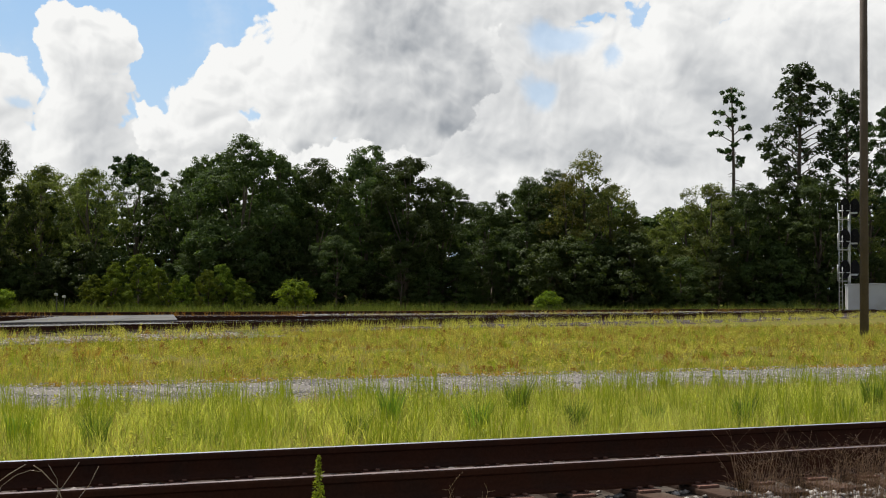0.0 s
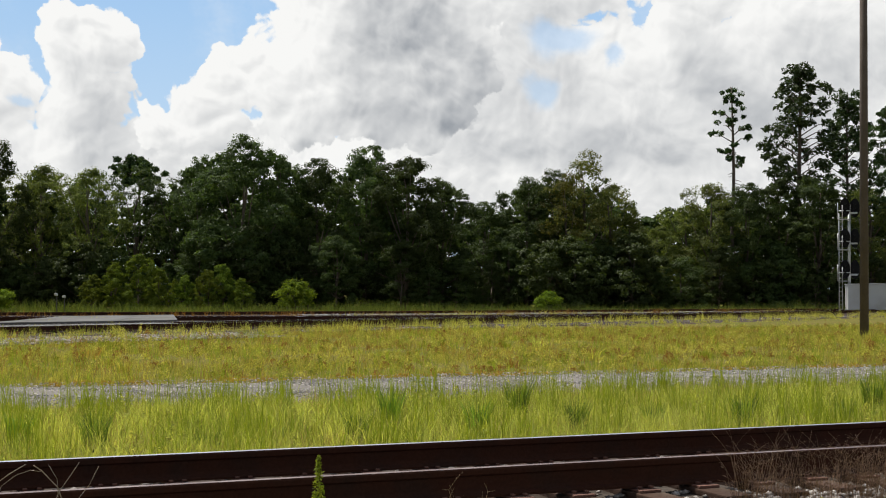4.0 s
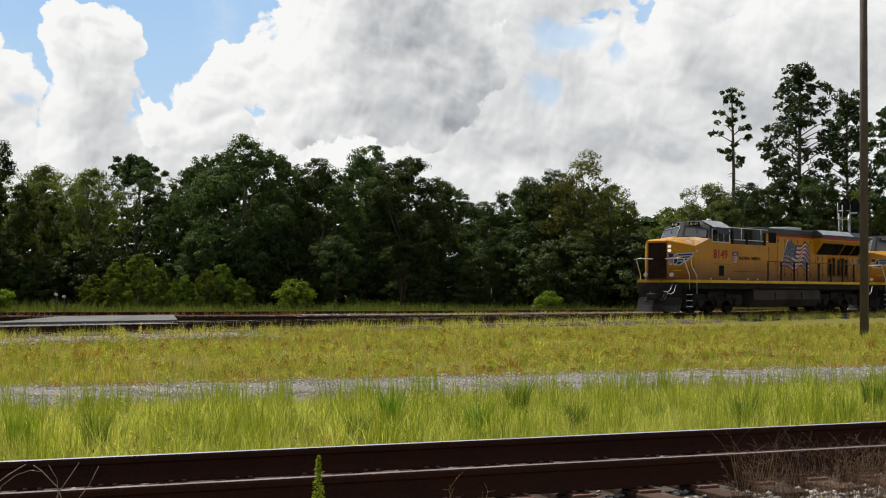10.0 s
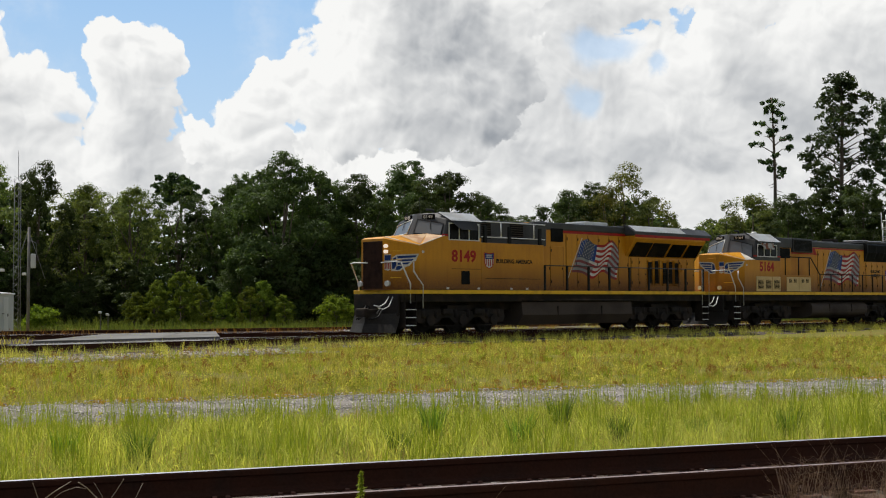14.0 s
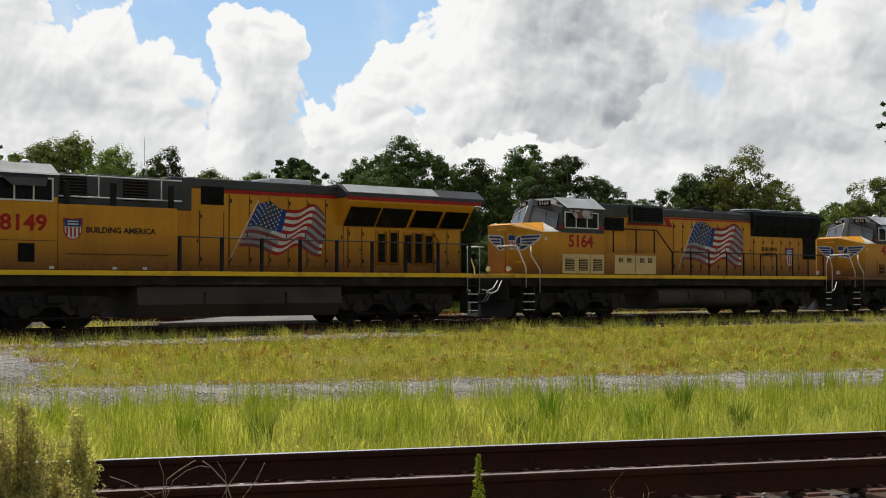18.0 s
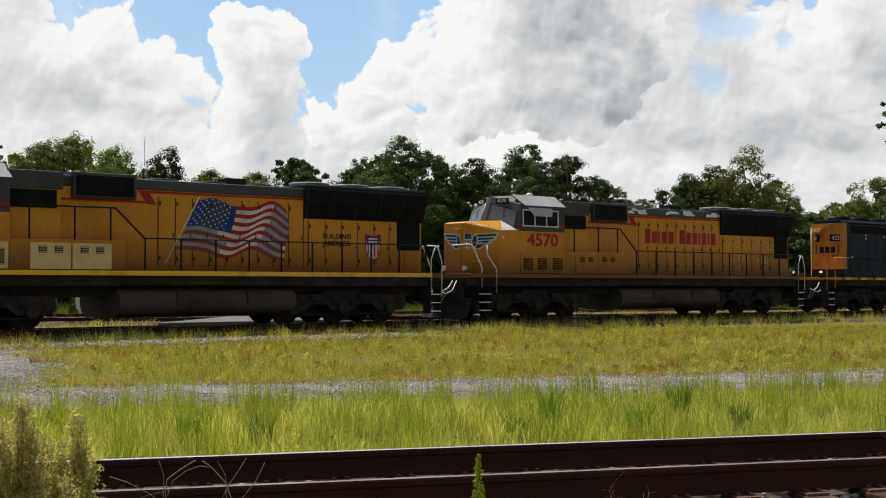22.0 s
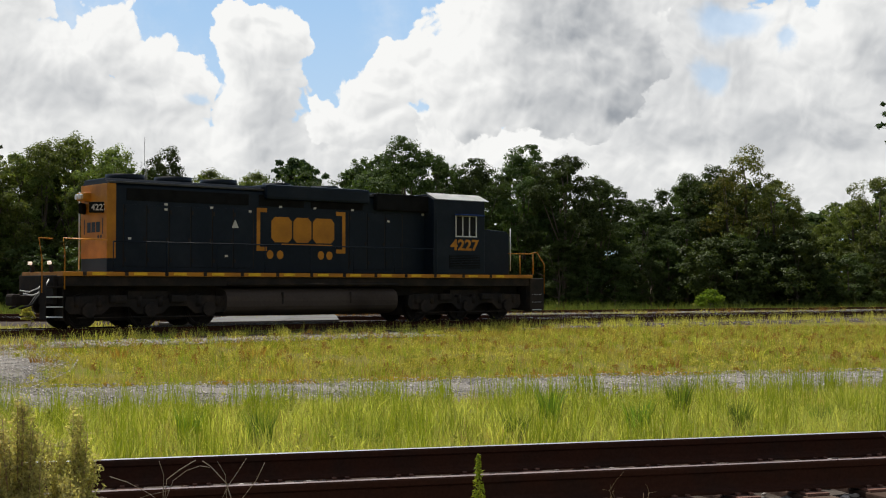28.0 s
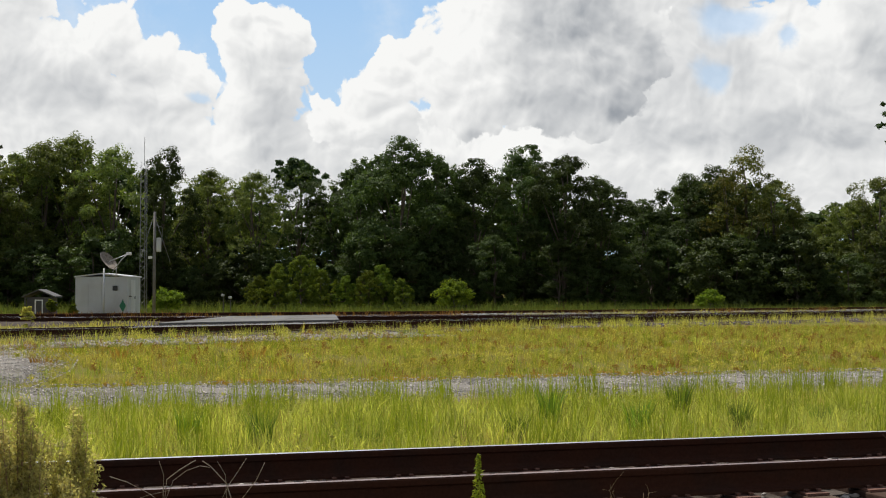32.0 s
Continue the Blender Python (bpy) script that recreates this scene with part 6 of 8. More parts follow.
def lead_loco():
    lo = locomotive("yellow diesel locomotive with grey roof and waving flag, leading the train")
    L_ = 22.3
    underframe(lo, L_, 7.9, 15.6, M_YEL2, slab_tank=True)
    plow(lo, 0.02)
    nose = wide_nose_cab(lo, 0.74, 1.70, 2.95, 5.25, 3.86, 3.52, 3.95, 4.05, "8149", 4.92, 4.60, 1.05, 2.35, True)
    wing(lo, (0.80, 0.984), (1.67, 0.033), 2.52, 0.66)
    for z in (3.28, 3.50):
        bm = bmesh.new()
        tube(bm, [(0.74, 0.97, z), (0.86, 0.97, z)], 0.075, 12)
        part("headlight", bm, M_LAMP, lo, "lit round headlight")
    for y in (0.75, 2.35):
        bm = bmesh.new()
        tube(bm, [(0.62, y, 2.02), (0.76, y, 2.02)], 0.11, 12)
        part("ditch_light", bm, M_LENS, lo)
    cab_window(lo, 3.34, 5.08, 3.80, 4.46, 0.004, 3)
    bm = bmesh.new()
    bm.faces.new([bm.verts.new(v) for v in ((3.42, -0.02, 4.56), (4.95, -0.02, 4.56), (4.75, -0.30, 4.20), (3.75, -0.30, 4.20))])
    bmesh.ops.solidify(bm, geom=bm.faces[:], thickness=0.02)
    part("sunshade", bm, M_ROOF, lo, "dark grey sunshade over the cab window")
    bx("red_stripe", 2.98, 3.3, -0.006, 0.02, 3.94, 4.02, M_RED, lo, 0)
    lettering("road_number", "8149", 3.50, 2.90, 1.42, 0.50, 0.0, M_RED, lo)
    bx("cab_side_panel", 4.05, 4.55, -0.008, 0.02, 2.0, 2.55, M_DARK, lo, 0.01)
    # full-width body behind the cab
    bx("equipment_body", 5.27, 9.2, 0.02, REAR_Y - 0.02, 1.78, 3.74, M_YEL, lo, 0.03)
    shield(5.42, 2.66, 0.62, 0.68, 0.02, lo)
    lettering("slogan", "BUILDING AMERICA", 6.15, 2.90, 2.3, 0.18, 0.02, M_UNDER, lo)
    for a, b, z in ((3.5, 5.2, 2.62), (5.5, 8.9, 2.25)):
        bx("body_seam", a, b, -0.002, 0.03, z, z + 0.018, M_UNDER, lo, 0)
    for a in (3.2, 5.0, 7.0, 8.0):
        bx("reflector", a, a + 0.14, -0.012, 0.0, 1.80, 1.88, M_FLAGW, lo, 0)
    # blower section with louvres and guard rail over it
    bx("blower_housing", 5.27, 10.0, 0.55, REAR_Y - 0.55, 3.72, 4.72, M_ROOF, lo, 0.04)
    for a in (5.55, 7.6):
        louvres("blower_grille", a, a + 0.85, 3.95, 4.62, 0.55, 7, lo, M_TANK)
    h = new("roof_rail")
    h.parent = lo
    bars("guard_bar", [[(5.3, 0.12, 4.62), (9.4, 0.12, 4.62)], [(5.3, 0.12, 3.98), (9.4, 0.12, 3.98)], [(6.6, 0.14, 4.62), (6.6, 0.14, 4.0)], [(8.7, 0.14, 4.62), (8.7, 0.14, 4.0)]], 0.022, M_ROOF_L, h)
    for a in (5.55, 7.05, 9.0):
        bx("bracket", a - 0.09, a + 0.09, 0.03, 0.12, 3.45, 4.45, M_BLACK, h, 0.02)
    # engine hood
    Y = 0.6
    o = [(Y, 1.78), (Y, 4.42), (Y + 0.02, 4.46), (Y + 0.28, 4.78), (REAR_Y - Y - 0.28, 4.78), (REAR_Y - Y - 0.02, 4.46), (REAR_Y - Y, 4.42), (REAR_Y - Y, 1.78)]
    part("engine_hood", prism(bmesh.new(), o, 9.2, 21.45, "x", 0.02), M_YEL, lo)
    bx("hood_roof", 9.2, 16.2, Y - 0.012, REAR_Y - Y + 0.012, 4.47, 4.80, M_ROOF, lo, 0.06)
    bx("red_stripe", 10.6, 16.0, Y - 0.016, Y + 0.02, 4.35, 4.47, M_RED, lo, 0)
    flat_shapes("red_chevron", [([(9.3, 4.32), (9.3, 4.40), (10.0, 4.40), (9.75, 4.05), (8.9, 4.05), (8.9, 4.12), (9.6, 4.12)][::-1], M_RED, 0.012)], SIDE @ Matrix.Translation((0, 0, -Y)), lo)
    bx("intake", 10.35, 11.2, Y - 0.03, Y + 0.03, 3.95, 4.55, M_DARK, lo, 0.03)
    hood_doors(lo, 11.4, 16.0, 1.95, 4.30, Y, 6, M_YEL)
    hood_doors(lo, 9.4, 11.2, 1.95, 3.75, Y, 2, M_YEL)
    us_flag(11.75, 4.05, lo, Y - 0.02, 3.4, 1.45)
    bx("exhaust_stack", 13.2, 14.9, 0.95, 2.15, 4.78, 4.98, M_ROOF_L, lo, 0.04, "pale weathered exhaust silencer on the hood roof")
    bx("sand_box_lid", 10.1, 10.6, 1.0, 1.5, 4.78, 4.86, M_ROOF, lo, 0.02)
    # radiator section with its broad overhang
    o = [(0.0, 4.40), (0.0, 4.56), (0.45, 4.86), (2.65, 4.86), (3.1, 4.56), (3.1, 4.40)]
    part("radiator_housing", prism(bmesh.new(), o, 15.7, 22.15, "x", 0.02), M_ROOF, lo)
    bx("radiator_stripe", 15.75, 21.95, -0.012, 0.02, 4.31, 4.43, M_RED, lo, 0)
    o = [(0.01, 4.24), (0.01, 4.38), (3.09, 4.38), (3.09, 4.24), (2.49, 3.40), (0.61, 3.40)]
    part("radiator_skirt", prism(bmesh.new(), o, 15.72, 21.6, "x", 0.01), M_YEL, lo)
    # pale plate over the dark housing paints the sun on its slope
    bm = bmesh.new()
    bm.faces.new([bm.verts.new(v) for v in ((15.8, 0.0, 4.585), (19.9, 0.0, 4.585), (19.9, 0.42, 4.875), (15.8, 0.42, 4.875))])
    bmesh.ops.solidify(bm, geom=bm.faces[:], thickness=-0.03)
    part("roof_plate", bm, M_ROOF_L, lo, "radiator roof plate coloured pale grey to look sunlit")
    for a, b in ((16.0, 17.3), (17.4, 18.75), (18.9, 20.2), (20.3, 21.5)):
        bm = bmesh.new()
        bm.faces.new([bm.verts.new(v) for v in ((a, 0.555, 3.45), (b, 0.555, 3.45), (b, 0.125, 4.05), (a, 0.125, 4.05))])
        bmesh.ops.solidify(bm, geom=bm.faces[:], thickness=0.03)
        g = part("radiator_screen", bm, M_DARK if a > 18 else M_UNDER, lo, "dark slanted radiator screen")
        bars("screen_frame", [[(a, 0.55, 3.43), (b, 0.55, 3.43), (b, 0.11, 4.06), (a, 0.11, 4.06), (a, 0.55, 3.43)]], 0.018, M_UNDER if a < 18 else M_YEL, g, 5)
    for a in (17.55, 18.1, 18.75, 19.25, 19.75):
        top = 3.25 - 0.12 * (a % 1)
        louvres("air_vent", a, a + 0.30, 2.15, top, Y, 12, lo, M_UNDER)
        bars("vent_frame", [[(a - 0.05, Y - 0.02, 2.08), (a + 0.35, Y - 0.02, 2.08), (a + 0.35, Y - 0.02, top + 0.07), (a - 0.05, Y - 0.02, top + 0.07), (a - 0.05, Y - 0.02, 2.08)]], 0.028, M_YEL, lo, 5)
    hood_doors(lo, 16.2, 17.4, 1.95, 3.35, Y, 2, M_YEL)
    hood_doors(lo, 20.1, 21.4, 1.95, 3.35, Y, 2, M_YEL)
    bars("hose_coil", [[(20.15 + 0.16 * math.cos(k * 0.5), Y - 0.06, 2.9 + 0.22 * math.sin(k * 0.5)) for k in range(14)]], 0.025, M_GOLD, lo)
    walkway_rail(lo, 9.3, 21.4, 9, 2.86, M_ROOF, post_mat=M_BLACK, post_w=0.055)
    end_rails(lo, 0.72, 1, M_RAILW)
    steps(lo, 1.02, 1.58, 0.05, 0.5, M_RAILW)
    steps(lo, 21.35, 21.85, 0.05, 0.5, M_RAILW)
    bars("rear_grab", [[(21.3, 0.04, 1.1), (21.3, 0.04, 2.8), (21.9, 0.04, 2.8), (21.9, 0.04, 1.1)]], 0.022, M_RAILW, lo)
    truck(lo, 4.35, 1.85, 0)
    truck(lo, 18.2, 1.85, 0)
    return lo


def follower(number, label, tan_panels, flag):
    lo = locomotive(label)
    L_ = 22.56
    underframe(lo, L_, 9.5, 15.9, M_YEL2 if tan_panels else M_YEL)
    plow(lo, 0.42)
    wide_nose_cab(lo, 1.55, 2.45, 3.30, 6.0, 3.78, 3.42, 3.46, 3.86, number, 4.86, 4.46, 0.95, 2.2, False)
    wing(lo, (1.57, 0.929), (2.44, 0.011), 2.72, 0.62)
    wing(lo, (1.512, 0.96), (1.512, 2.15), 2.72, 0.62, False)
    cab_window(lo, 3.70, 5.60, 3.64, 4.26, 0.004, 3)
    bm = bmesh.new()
    bm.faces.new([bm.verts.new(v) for v in ((3.95, -0.02, 4.36), (5.3, -0.02, 4.36), (5.1, -0.2, 4.02), (4.12, -0.2, 4.02))])
    bmesh.ops.solidify(bm, geom=bm.faces[:], thickness=0.02)
    part("sunshade", bm, M_AWNING if tan_panels else M_ROOF_L, lo, "rust-blotched white sunshade over the cab window" if tan_panels else "pale sunshade over the cab window")
    lettering("road_number", number, 3.92, 2.85, 1.42 if tan_panels else 1.7, 0.53, 0.0, M_RED, lo)
    bx("red_stripe", 3.35, 3.66, -0.008, 0.02, 3.62, 3.70, M_RED, lo, 0)
    bx("red_stripe", 5.64, 6.0, -0.008, 0.02, 3.62, 3.70, M_RED, lo, 0)
    for y in (0.95, 2.15):
        bm = bmesh.new()
        tube(bm, [(1.48, y, 1.98), (1.60, y, 1.98)], 0.10, 12)
        part("ditch_light", bm, M_LENS, lo)
    # low cabinets beside the hood
    bx("battery_cabinet", 6.0, 9.6, 0.0, REAR_Y, 1.78, 2.68, M_YEL, lo, 0.02)
    vent = M_TAN if tan_panels else M_YEL
    for a, b in ((3.55, 5.1), (5.15, 5.95), (6.6, 7.85), (7.9, 9.15)):
        p = bx("cabinet_door", a, b, -0.03, 0.02, 1.80, 2.58, vent, lo, 0.015, "bare tan replacement panel" if tan_panels else "")
        if b < 6:
            n = 2 if a < 4 else 1
            for k in range(n):
                w = (b - a) / n
                louvres("louvre", a + k * w + 0.2 * w, a + (k + 1) * w - 0.15 * w, 1.92, 2.4, -0.03, 7, p, vent)
        else:
            for k in range(2):
                louvres("louvre", a + 0.25 + 0.5 * k, a + 0.5 + 0.5 * k, 2.28, 2.48, -0.03, 3, p, vent)
    bx("inertial_housing", 6.0, 7.7, 0.35, REAR_Y - 0.35, 2.68, 4.66, M_YEL, lo, 0.03)
    bx("housing_roof", 6.0, 7.75, 0.30, REAR_Y - 0.30, 4.18, 4.72, M_ROOF, lo, 0.05)
    bx("intake", 6.05, 7.55, 0.31, 0.4, 3.62, 4.16, M_DARK, lo, 0.02)
    h = new("roof_rail")
    h.parent = lo
    bars("guard_bar", [[(6.3, 0.06, 3.68), (9.3, 0.06, 3.68), (10.3, 0.06, 2.76)], [(6.6, 0.06, 2.68), (6.6, 0.06, 3.68)], [(8.0, 0.06, 2.68), (8.0, 0.06, 3.68)], [(9.15, 0.06, 2.68), (9.15, 0.06, 3.68)]], 0.032, M_BLACK, h)
    # engine hood
    Y = 0.58
    o = [(Y, 1.78), (Y, 4.30), (Y + 0.3, 4.62), (REAR_Y - Y - 0.3, 4.62), (REAR_Y - Y, 4.30), (REAR_Y - Y, 1.78)]
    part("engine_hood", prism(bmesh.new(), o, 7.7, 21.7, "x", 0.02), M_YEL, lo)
    bx("hood_roof", 7.75, 16.6, Y - 0.01, REAR_Y - Y + 0.01, 4.30, 4.66, M_ROOF, lo, 0.08)
    bx("brake_grid", 8.1, 10.2, 0.42, REAR_Y - 0.42, 3.98, 4.76, M_ROOF, lo, 0.04)
    louvres("grid_intake", 8.2, 10.1, 4.05, 4.66, 0.42, 9, lo, M_BLACK)
    bx("red_stripe", 7.75, 10.4, Y - 0.012, Y + 0.02, 3.90, 3.97, M_RED, lo, 0)
    flat_shapes("red_chevron", [([(10.4, 3.90), (10.95, 3.86), (10.7, 4.22), (16.6, 4.24), (16.6, 4.30), (10.3, 4.30), (10.55, 3.97), (10.4, 3.97)], M_RED, 0.012)], SIDE @ Matrix.Translation((0, 0, -Y)), lo)
    hood_doors(lo, 11.0, 16.5, 1.95, 4.12, Y, 9, M_YEL)
    hood_doors(lo, 16.7, 20.9, 1.95, 3.55, Y, 6, M_YEL)
    for a in (11.6, 13.4, 15.2):
        bm = bmesh.new()
        tube(bm, [(a, 1.55, 4.64), (a, 1.55, 4.76)], 0.55, 18)
        part("roof_fan", bm, M_ROOF, lo)
    # flared radiator at the rear
    o = [(0.36, 4.15), (0.36, 4.62), (0.5, 4.76), (2.6, 4.76), (2.74, 4.62), (2.74, 4.15), (2.55, 3.62), (0.55, 3.62)]
    part("radiator_housing", prism(bmesh.new(), o, 16.5, 21.75, "x", 0.02), M_BLACK, lo)
    bx("radiator_roof", 16.5, 21.78, 0.42, REAR_Y - 0.42, 4.72, 4.80, M_ROOF, lo, 0.03)
    for k in range(5):
        a = 16.62 + k * 1.03
        bm = bmesh.new()
        bm.faces.new([bm.verts.new(v) for v in ((a, 0.53, 3.64), (a + 0.98, 0.53, 3.64), (a + 0.98, 0.342, 4.15), (a, 0.342, 4.15))])
        bm.faces.new([bm.verts.new(v) for v in ((a, 0.348, 4.16), (a + 0.98, 0.348, 4.16), (a + 0.98, 0.348, 4.60), (a, 0.348, 4.60))])
        part("radiator_grille", bm, M_DARK, lo)
    for a in (17.4, 19.1, 20.8):
        bm = bmesh.new()
        tube(bm, [(a, 1.55, 4.78), (a, 1.55, 4.90)], 0.72, 20)
        fan = part("radiator_fan", bm, M_ROOF, lo)
        bars("fan_guard", [[(a + 0.70 * math.cos(k * 0.524), 1.55 + 0.70 * math.sin(k * 0.524), 4.91) for k in range(13)]], 0.02, M_ROOF_L, fan, 5)
    bx("exhaust_stack", 13.9, 14.6, 1.2, 1.9, 4.6, 4.92, M_UNDER, lo, 0.03)
    bx("air_box", 20.55, 21.6, Y - 0.04, Y + 0.05, 2.6, 3.66, M_DARK, lo, 0.01)
    if flag:
        us_flag(11.6, 4.08, lo, Y - 0.02, 4.2, 1.62, 0.85)
        shield(19.1, 2.2, 0.72, 0.95, Y - 0.02, lo)
        lettering("slogan", "BUILDING", 17.3, 2.95, 1.2, 0.18, Y - 0.02, M_UNDER, lo)
        lettering("slogan", "AMERICA", 17.3, 2.70, 1.2, 0.18, Y - 0.02, M_UNDER, lo)
    else:
        x = 11.4
        sh = []
        for k, w in enumerate((0.36, 0.34, 0.14, 0.36, 0.36, 0, 0.34, 0.36, 0.34, 0.14, 0.32, 0.14, 0.34)):
            h_ = 0.62 if k in (0, 6) else 0.52
            if w:
                sh.append(([(x, 3.15), (x + w, 3.15), (x + w, 3.15 + h_), (x, 3.15 + h_)], M_RED, 0.004))
            x += w + 0.085 if w else 0.3
        for one in sh:
            flat_shapes("name_block", [one], SIDE @ Matrix.Translation((0, 0, -Y + 0.02)), lo)
        rr = random.Random(4)
        sh = []
        for k in range(44):
            a, b = 17.1 + rr.random() * 3.2, rr.choice((2.25, 2.95)) + rr.random() * 0.35
            w, h_ = ((0.05, 0.3 + 0.2 * rr.random()) if rr.random() < 0.6 else (0.22, 0.05))
            sh.append(([(a, b), (a + w, b + 0.02), (a + w * 0.9, b + h_), (a + 0.01, b + h_ * 0.9)], M_GRAFF, 0.004 + 0.0002 * k))
        tagged(flat_shapes("worn_lettering", sh, SIDE @ Matrix.Translation((0, 0, -Y + 0.02)), lo, "peeling pale remains of old lettering"), kind="stuff")
        sh = []
        for k in range(22):
            a, b = 10.2 + rr.random() * 6.2, 4.36 + rr.random() * 0.16
            w = 0.1 + 0.7 * rr.random()
            sh.append(([(a, b), (a + w, b), (a + w * 0.8, b + 0.1), (a + 0.1, b + 0.12)], M_ROOF_L, 0.016 + 0.0002 * k))
        tagged(flat_shapes("worn_roof_paint", sh, SIDE @ Matrix.Translation((0, 0, -Y)), lo, "pale patches of peeled roof paint"), kind="stuff")
    walkway_rail(lo, 10.3, 21.5, 10, 2.78, M_BLACK, 0.034)
    end_rails(lo, 1.1, 1, M_RAILW, 0.4, 0.62)
    steps(lo, 1.5, 2.1, 0.05, 0.5, M_RAILW)
    steps(lo, 21.75, 22.2, 0.05, 0.5, M_RAILW)
    bars("rear_grab", [[(21.75, 0.05, 1.1), (21.75, 0.05, 2.3), (21.95, 0.05, 2.75), (22.3, 0.4, 2.75)], [(22.25, 0.05, 1.1), (22.25, 0.05, 2.2), (22.05, 0.05, 2.75)]], 0.022, M_RAILW, lo)
    truck(lo, 4.75, 2.05, 1)
    truck(lo, 17.95, 2.05, 1)
    return lo


def rear_loco():
    lo = locomotive("dark navy diesel locomotive with gold stripe, coupled backwards at the tail")
    L_ = 20.98
    underframe(lo, L_, 6.6, 13.6, M_GOLD, 1.60, 1.74)
    rr = random.Random(7)
    for k in range(13):
        bx("reflector", 1.9 + k * 1.36, 2.35 + k * 1.36, -0.014, 0.0, 1.63, 1.72, M_YEL2, lo, 0)
        bx("stripe_gap", 1.6 + k * 1.36, 1.72 + k * 1.36, -0.010, 0.0, 1.61, 1.73, M_UNDER, lo, 0)
    Y = 0.62
    o = [(Y, 1.74), (Y, 4.42), (Y + 0.22, 4.66), (REAR_Y - Y - 0.22, 4.66), (REAR_Y - Y, 4.42), (REAR_Y - Y, 1.74)]
    part("engine_hood", prism(bmesh.new(), o, 2.66, 15.6, "x", 0.03), M_NAVY, lo)
    bx("end_panel", 2.645, 2.95, Y - 0.008, REAR_Y - Y + 0.008, 2.16, 4.48, M_GOLD, lo, 0.01, "gold painted hood end")
    END = Matrix(((0, 0, -1, 2.64), (-1, 0, 0, 0), (0, 1, 0, 0), (0, 0, 0, 1)))
    for y, yaw in ((1.0, 42), (2.1, -42)):
        m = Matrix.Translation((2.62, y, 3.74)) @ Matrix.Rotation(radians(yaw), 4, "Z") @ Matrix(((0, 0, -1, 0), (-1, 0, 0, 0), (0, 1, 0, 0), (0, 0, 0, 1)))
        nb = part("number_board", box(bmesh.new(), -0.34, 0.34, -0.17, 0.17, 0.0, 0.12, 0.03, m), M_DARK, lo)
        lettering("board_number", "4227", -0.26, -0.10, 0.52, 0.20, -0.12, M_FLAGW, nb, m, 0.01)
    cluster = bx("headlight_housing", 2.40, 2.66, 1.75, 2.25, 3.98, 4.24, M_GOLD, lo, 0.03)
    for y in (1.88, 2.12):
        bm = bmesh.new()
        tube(bm, [(2.30, y, 4.11), (2.42, y, 4.11)], 0.09, 10)
        part("headlight", bm, M_LENS, cluster)
    for x, y in ((0.92, 0.75), (0.98, 2.35)):
        bm = bmesh.new()
        tube(bm, [(x - 0.1, y, 2.0), (x, y, 2.0)], 0.055, 10)
        lamp = part("ditch_light", bm, M_LAMP, lo)
        bx("lamp_bracket", x - 0.04, x + 0.06, y - 0.05, y + 0.05, 1.72, 1.92, M_UNDER, lamp, 0.01)
    pl = SIDE @ Matrix.Translation((0, 0, -Y))

    def rect(a, b, c, d):
        return [(a, c), (b, c), (b, d), (a, d)]

    def disc(cx, cz, r, k=0.6):
        return [(cx + r * 0.9 * math.cos(i * 0.524), cz + r * math.sin(i * 0.524)) for i in range(12)]
    # name drawn as plain rounded blocks between brackets
    sh = [(rect(8.02, 8.16, 2.48, 3.92), M_GOLD, 0.004), (rect(8.16, 8.42, 2.48, 2.62), M_GOLD, 0.004), (rect(8.16, 8.42, 3.78, 3.92), M_GOLD, 0.004),
          (rect(11.52, 11.66, 2.44, 3.90), M_GOLD, 0.004), (rect(11.26, 11.52, 2.44, 2.58), M_GOLD, 0.004), (rect(11.26, 11.52, 3.76, 3.90), M_GOLD, 0.004)]
    for a, w in ((8.60, 0.82), (9.48, 0.74), (10.28, 0.90)):
        c = 0.14
        sh.append(([(a + c, 2.78), (a + w - c, 2.78), (a + w, 2.78 + c), (a + w, 3.64 - c), (a + w - c, 3.64), (a + c, 3.64), (a, 3.64 - c), (a, 2.78 + c)], M_GOLD, 0.004))
    sh.append((rect(9.0, 11.1, 2.70, 2.735), M_GOLD, 0.004))
    for cx in (8.55, 8.95, 10.62, 10.98):
        sh.append((disc(cx, 2.36, 0.15), M_GOLD, 0.004))
    flat_shapes("painted_emblem", sh, pl, lo, "gold blocks between brackets for the railway's name")
    sh = [(rect(-2.0, -1.74, 2.98, 3.30), M_NAVY, 0.004), (rect(-1.68, -1.42, 2.98, 3.30), M_NAVY, 0.004), (rect(-1.36, -1.08, 2.98, 3.30), M_NAVY, 0.004), (rect(-0.92, -0.86, 2.92, 3.40), M_NAVY, 0.004), (rect(-2.24, -2.18, 2.92, 3.40), M_NAVY, 0.004), (disc(-1.2, 2.84, 0.06), M_NAVY, 0.004), (disc(-1.0, 2.84, 0.06), M_NAVY, 0.004)]
    flat_shapes("painted_emblem", sh, END, lo)
    # radiator shutters, doors, blower and small white marks
    for a, b in ((3.3, 7.7), (8.1, 9.9), (10.2, 12.4)):
        bx("radiator_shutter", a, b, Y - 0.02, Y + 0.04, 3.98, 4.36, M_DARK, lo, 0.01)
    hood_doors(lo, 3.2, 7.9, 1.9, 3.85, Y, 6, M_NAVY)
    hood_doors(lo, 11.8, 14.2, 1.9, 3.9, Y, 3, M_NAVY)
    bx("dynamic_brake_bulge", 8.3, 12.6, 0.42, REAR_Y - 0.42, 4.22, 4.72, M_NAVY, lo, 0.08)
    bx("blower_duct", 12.9, 15.4, 0.40, 1.2, 4.02, 4.62, M_DARK, lo, 0.04)
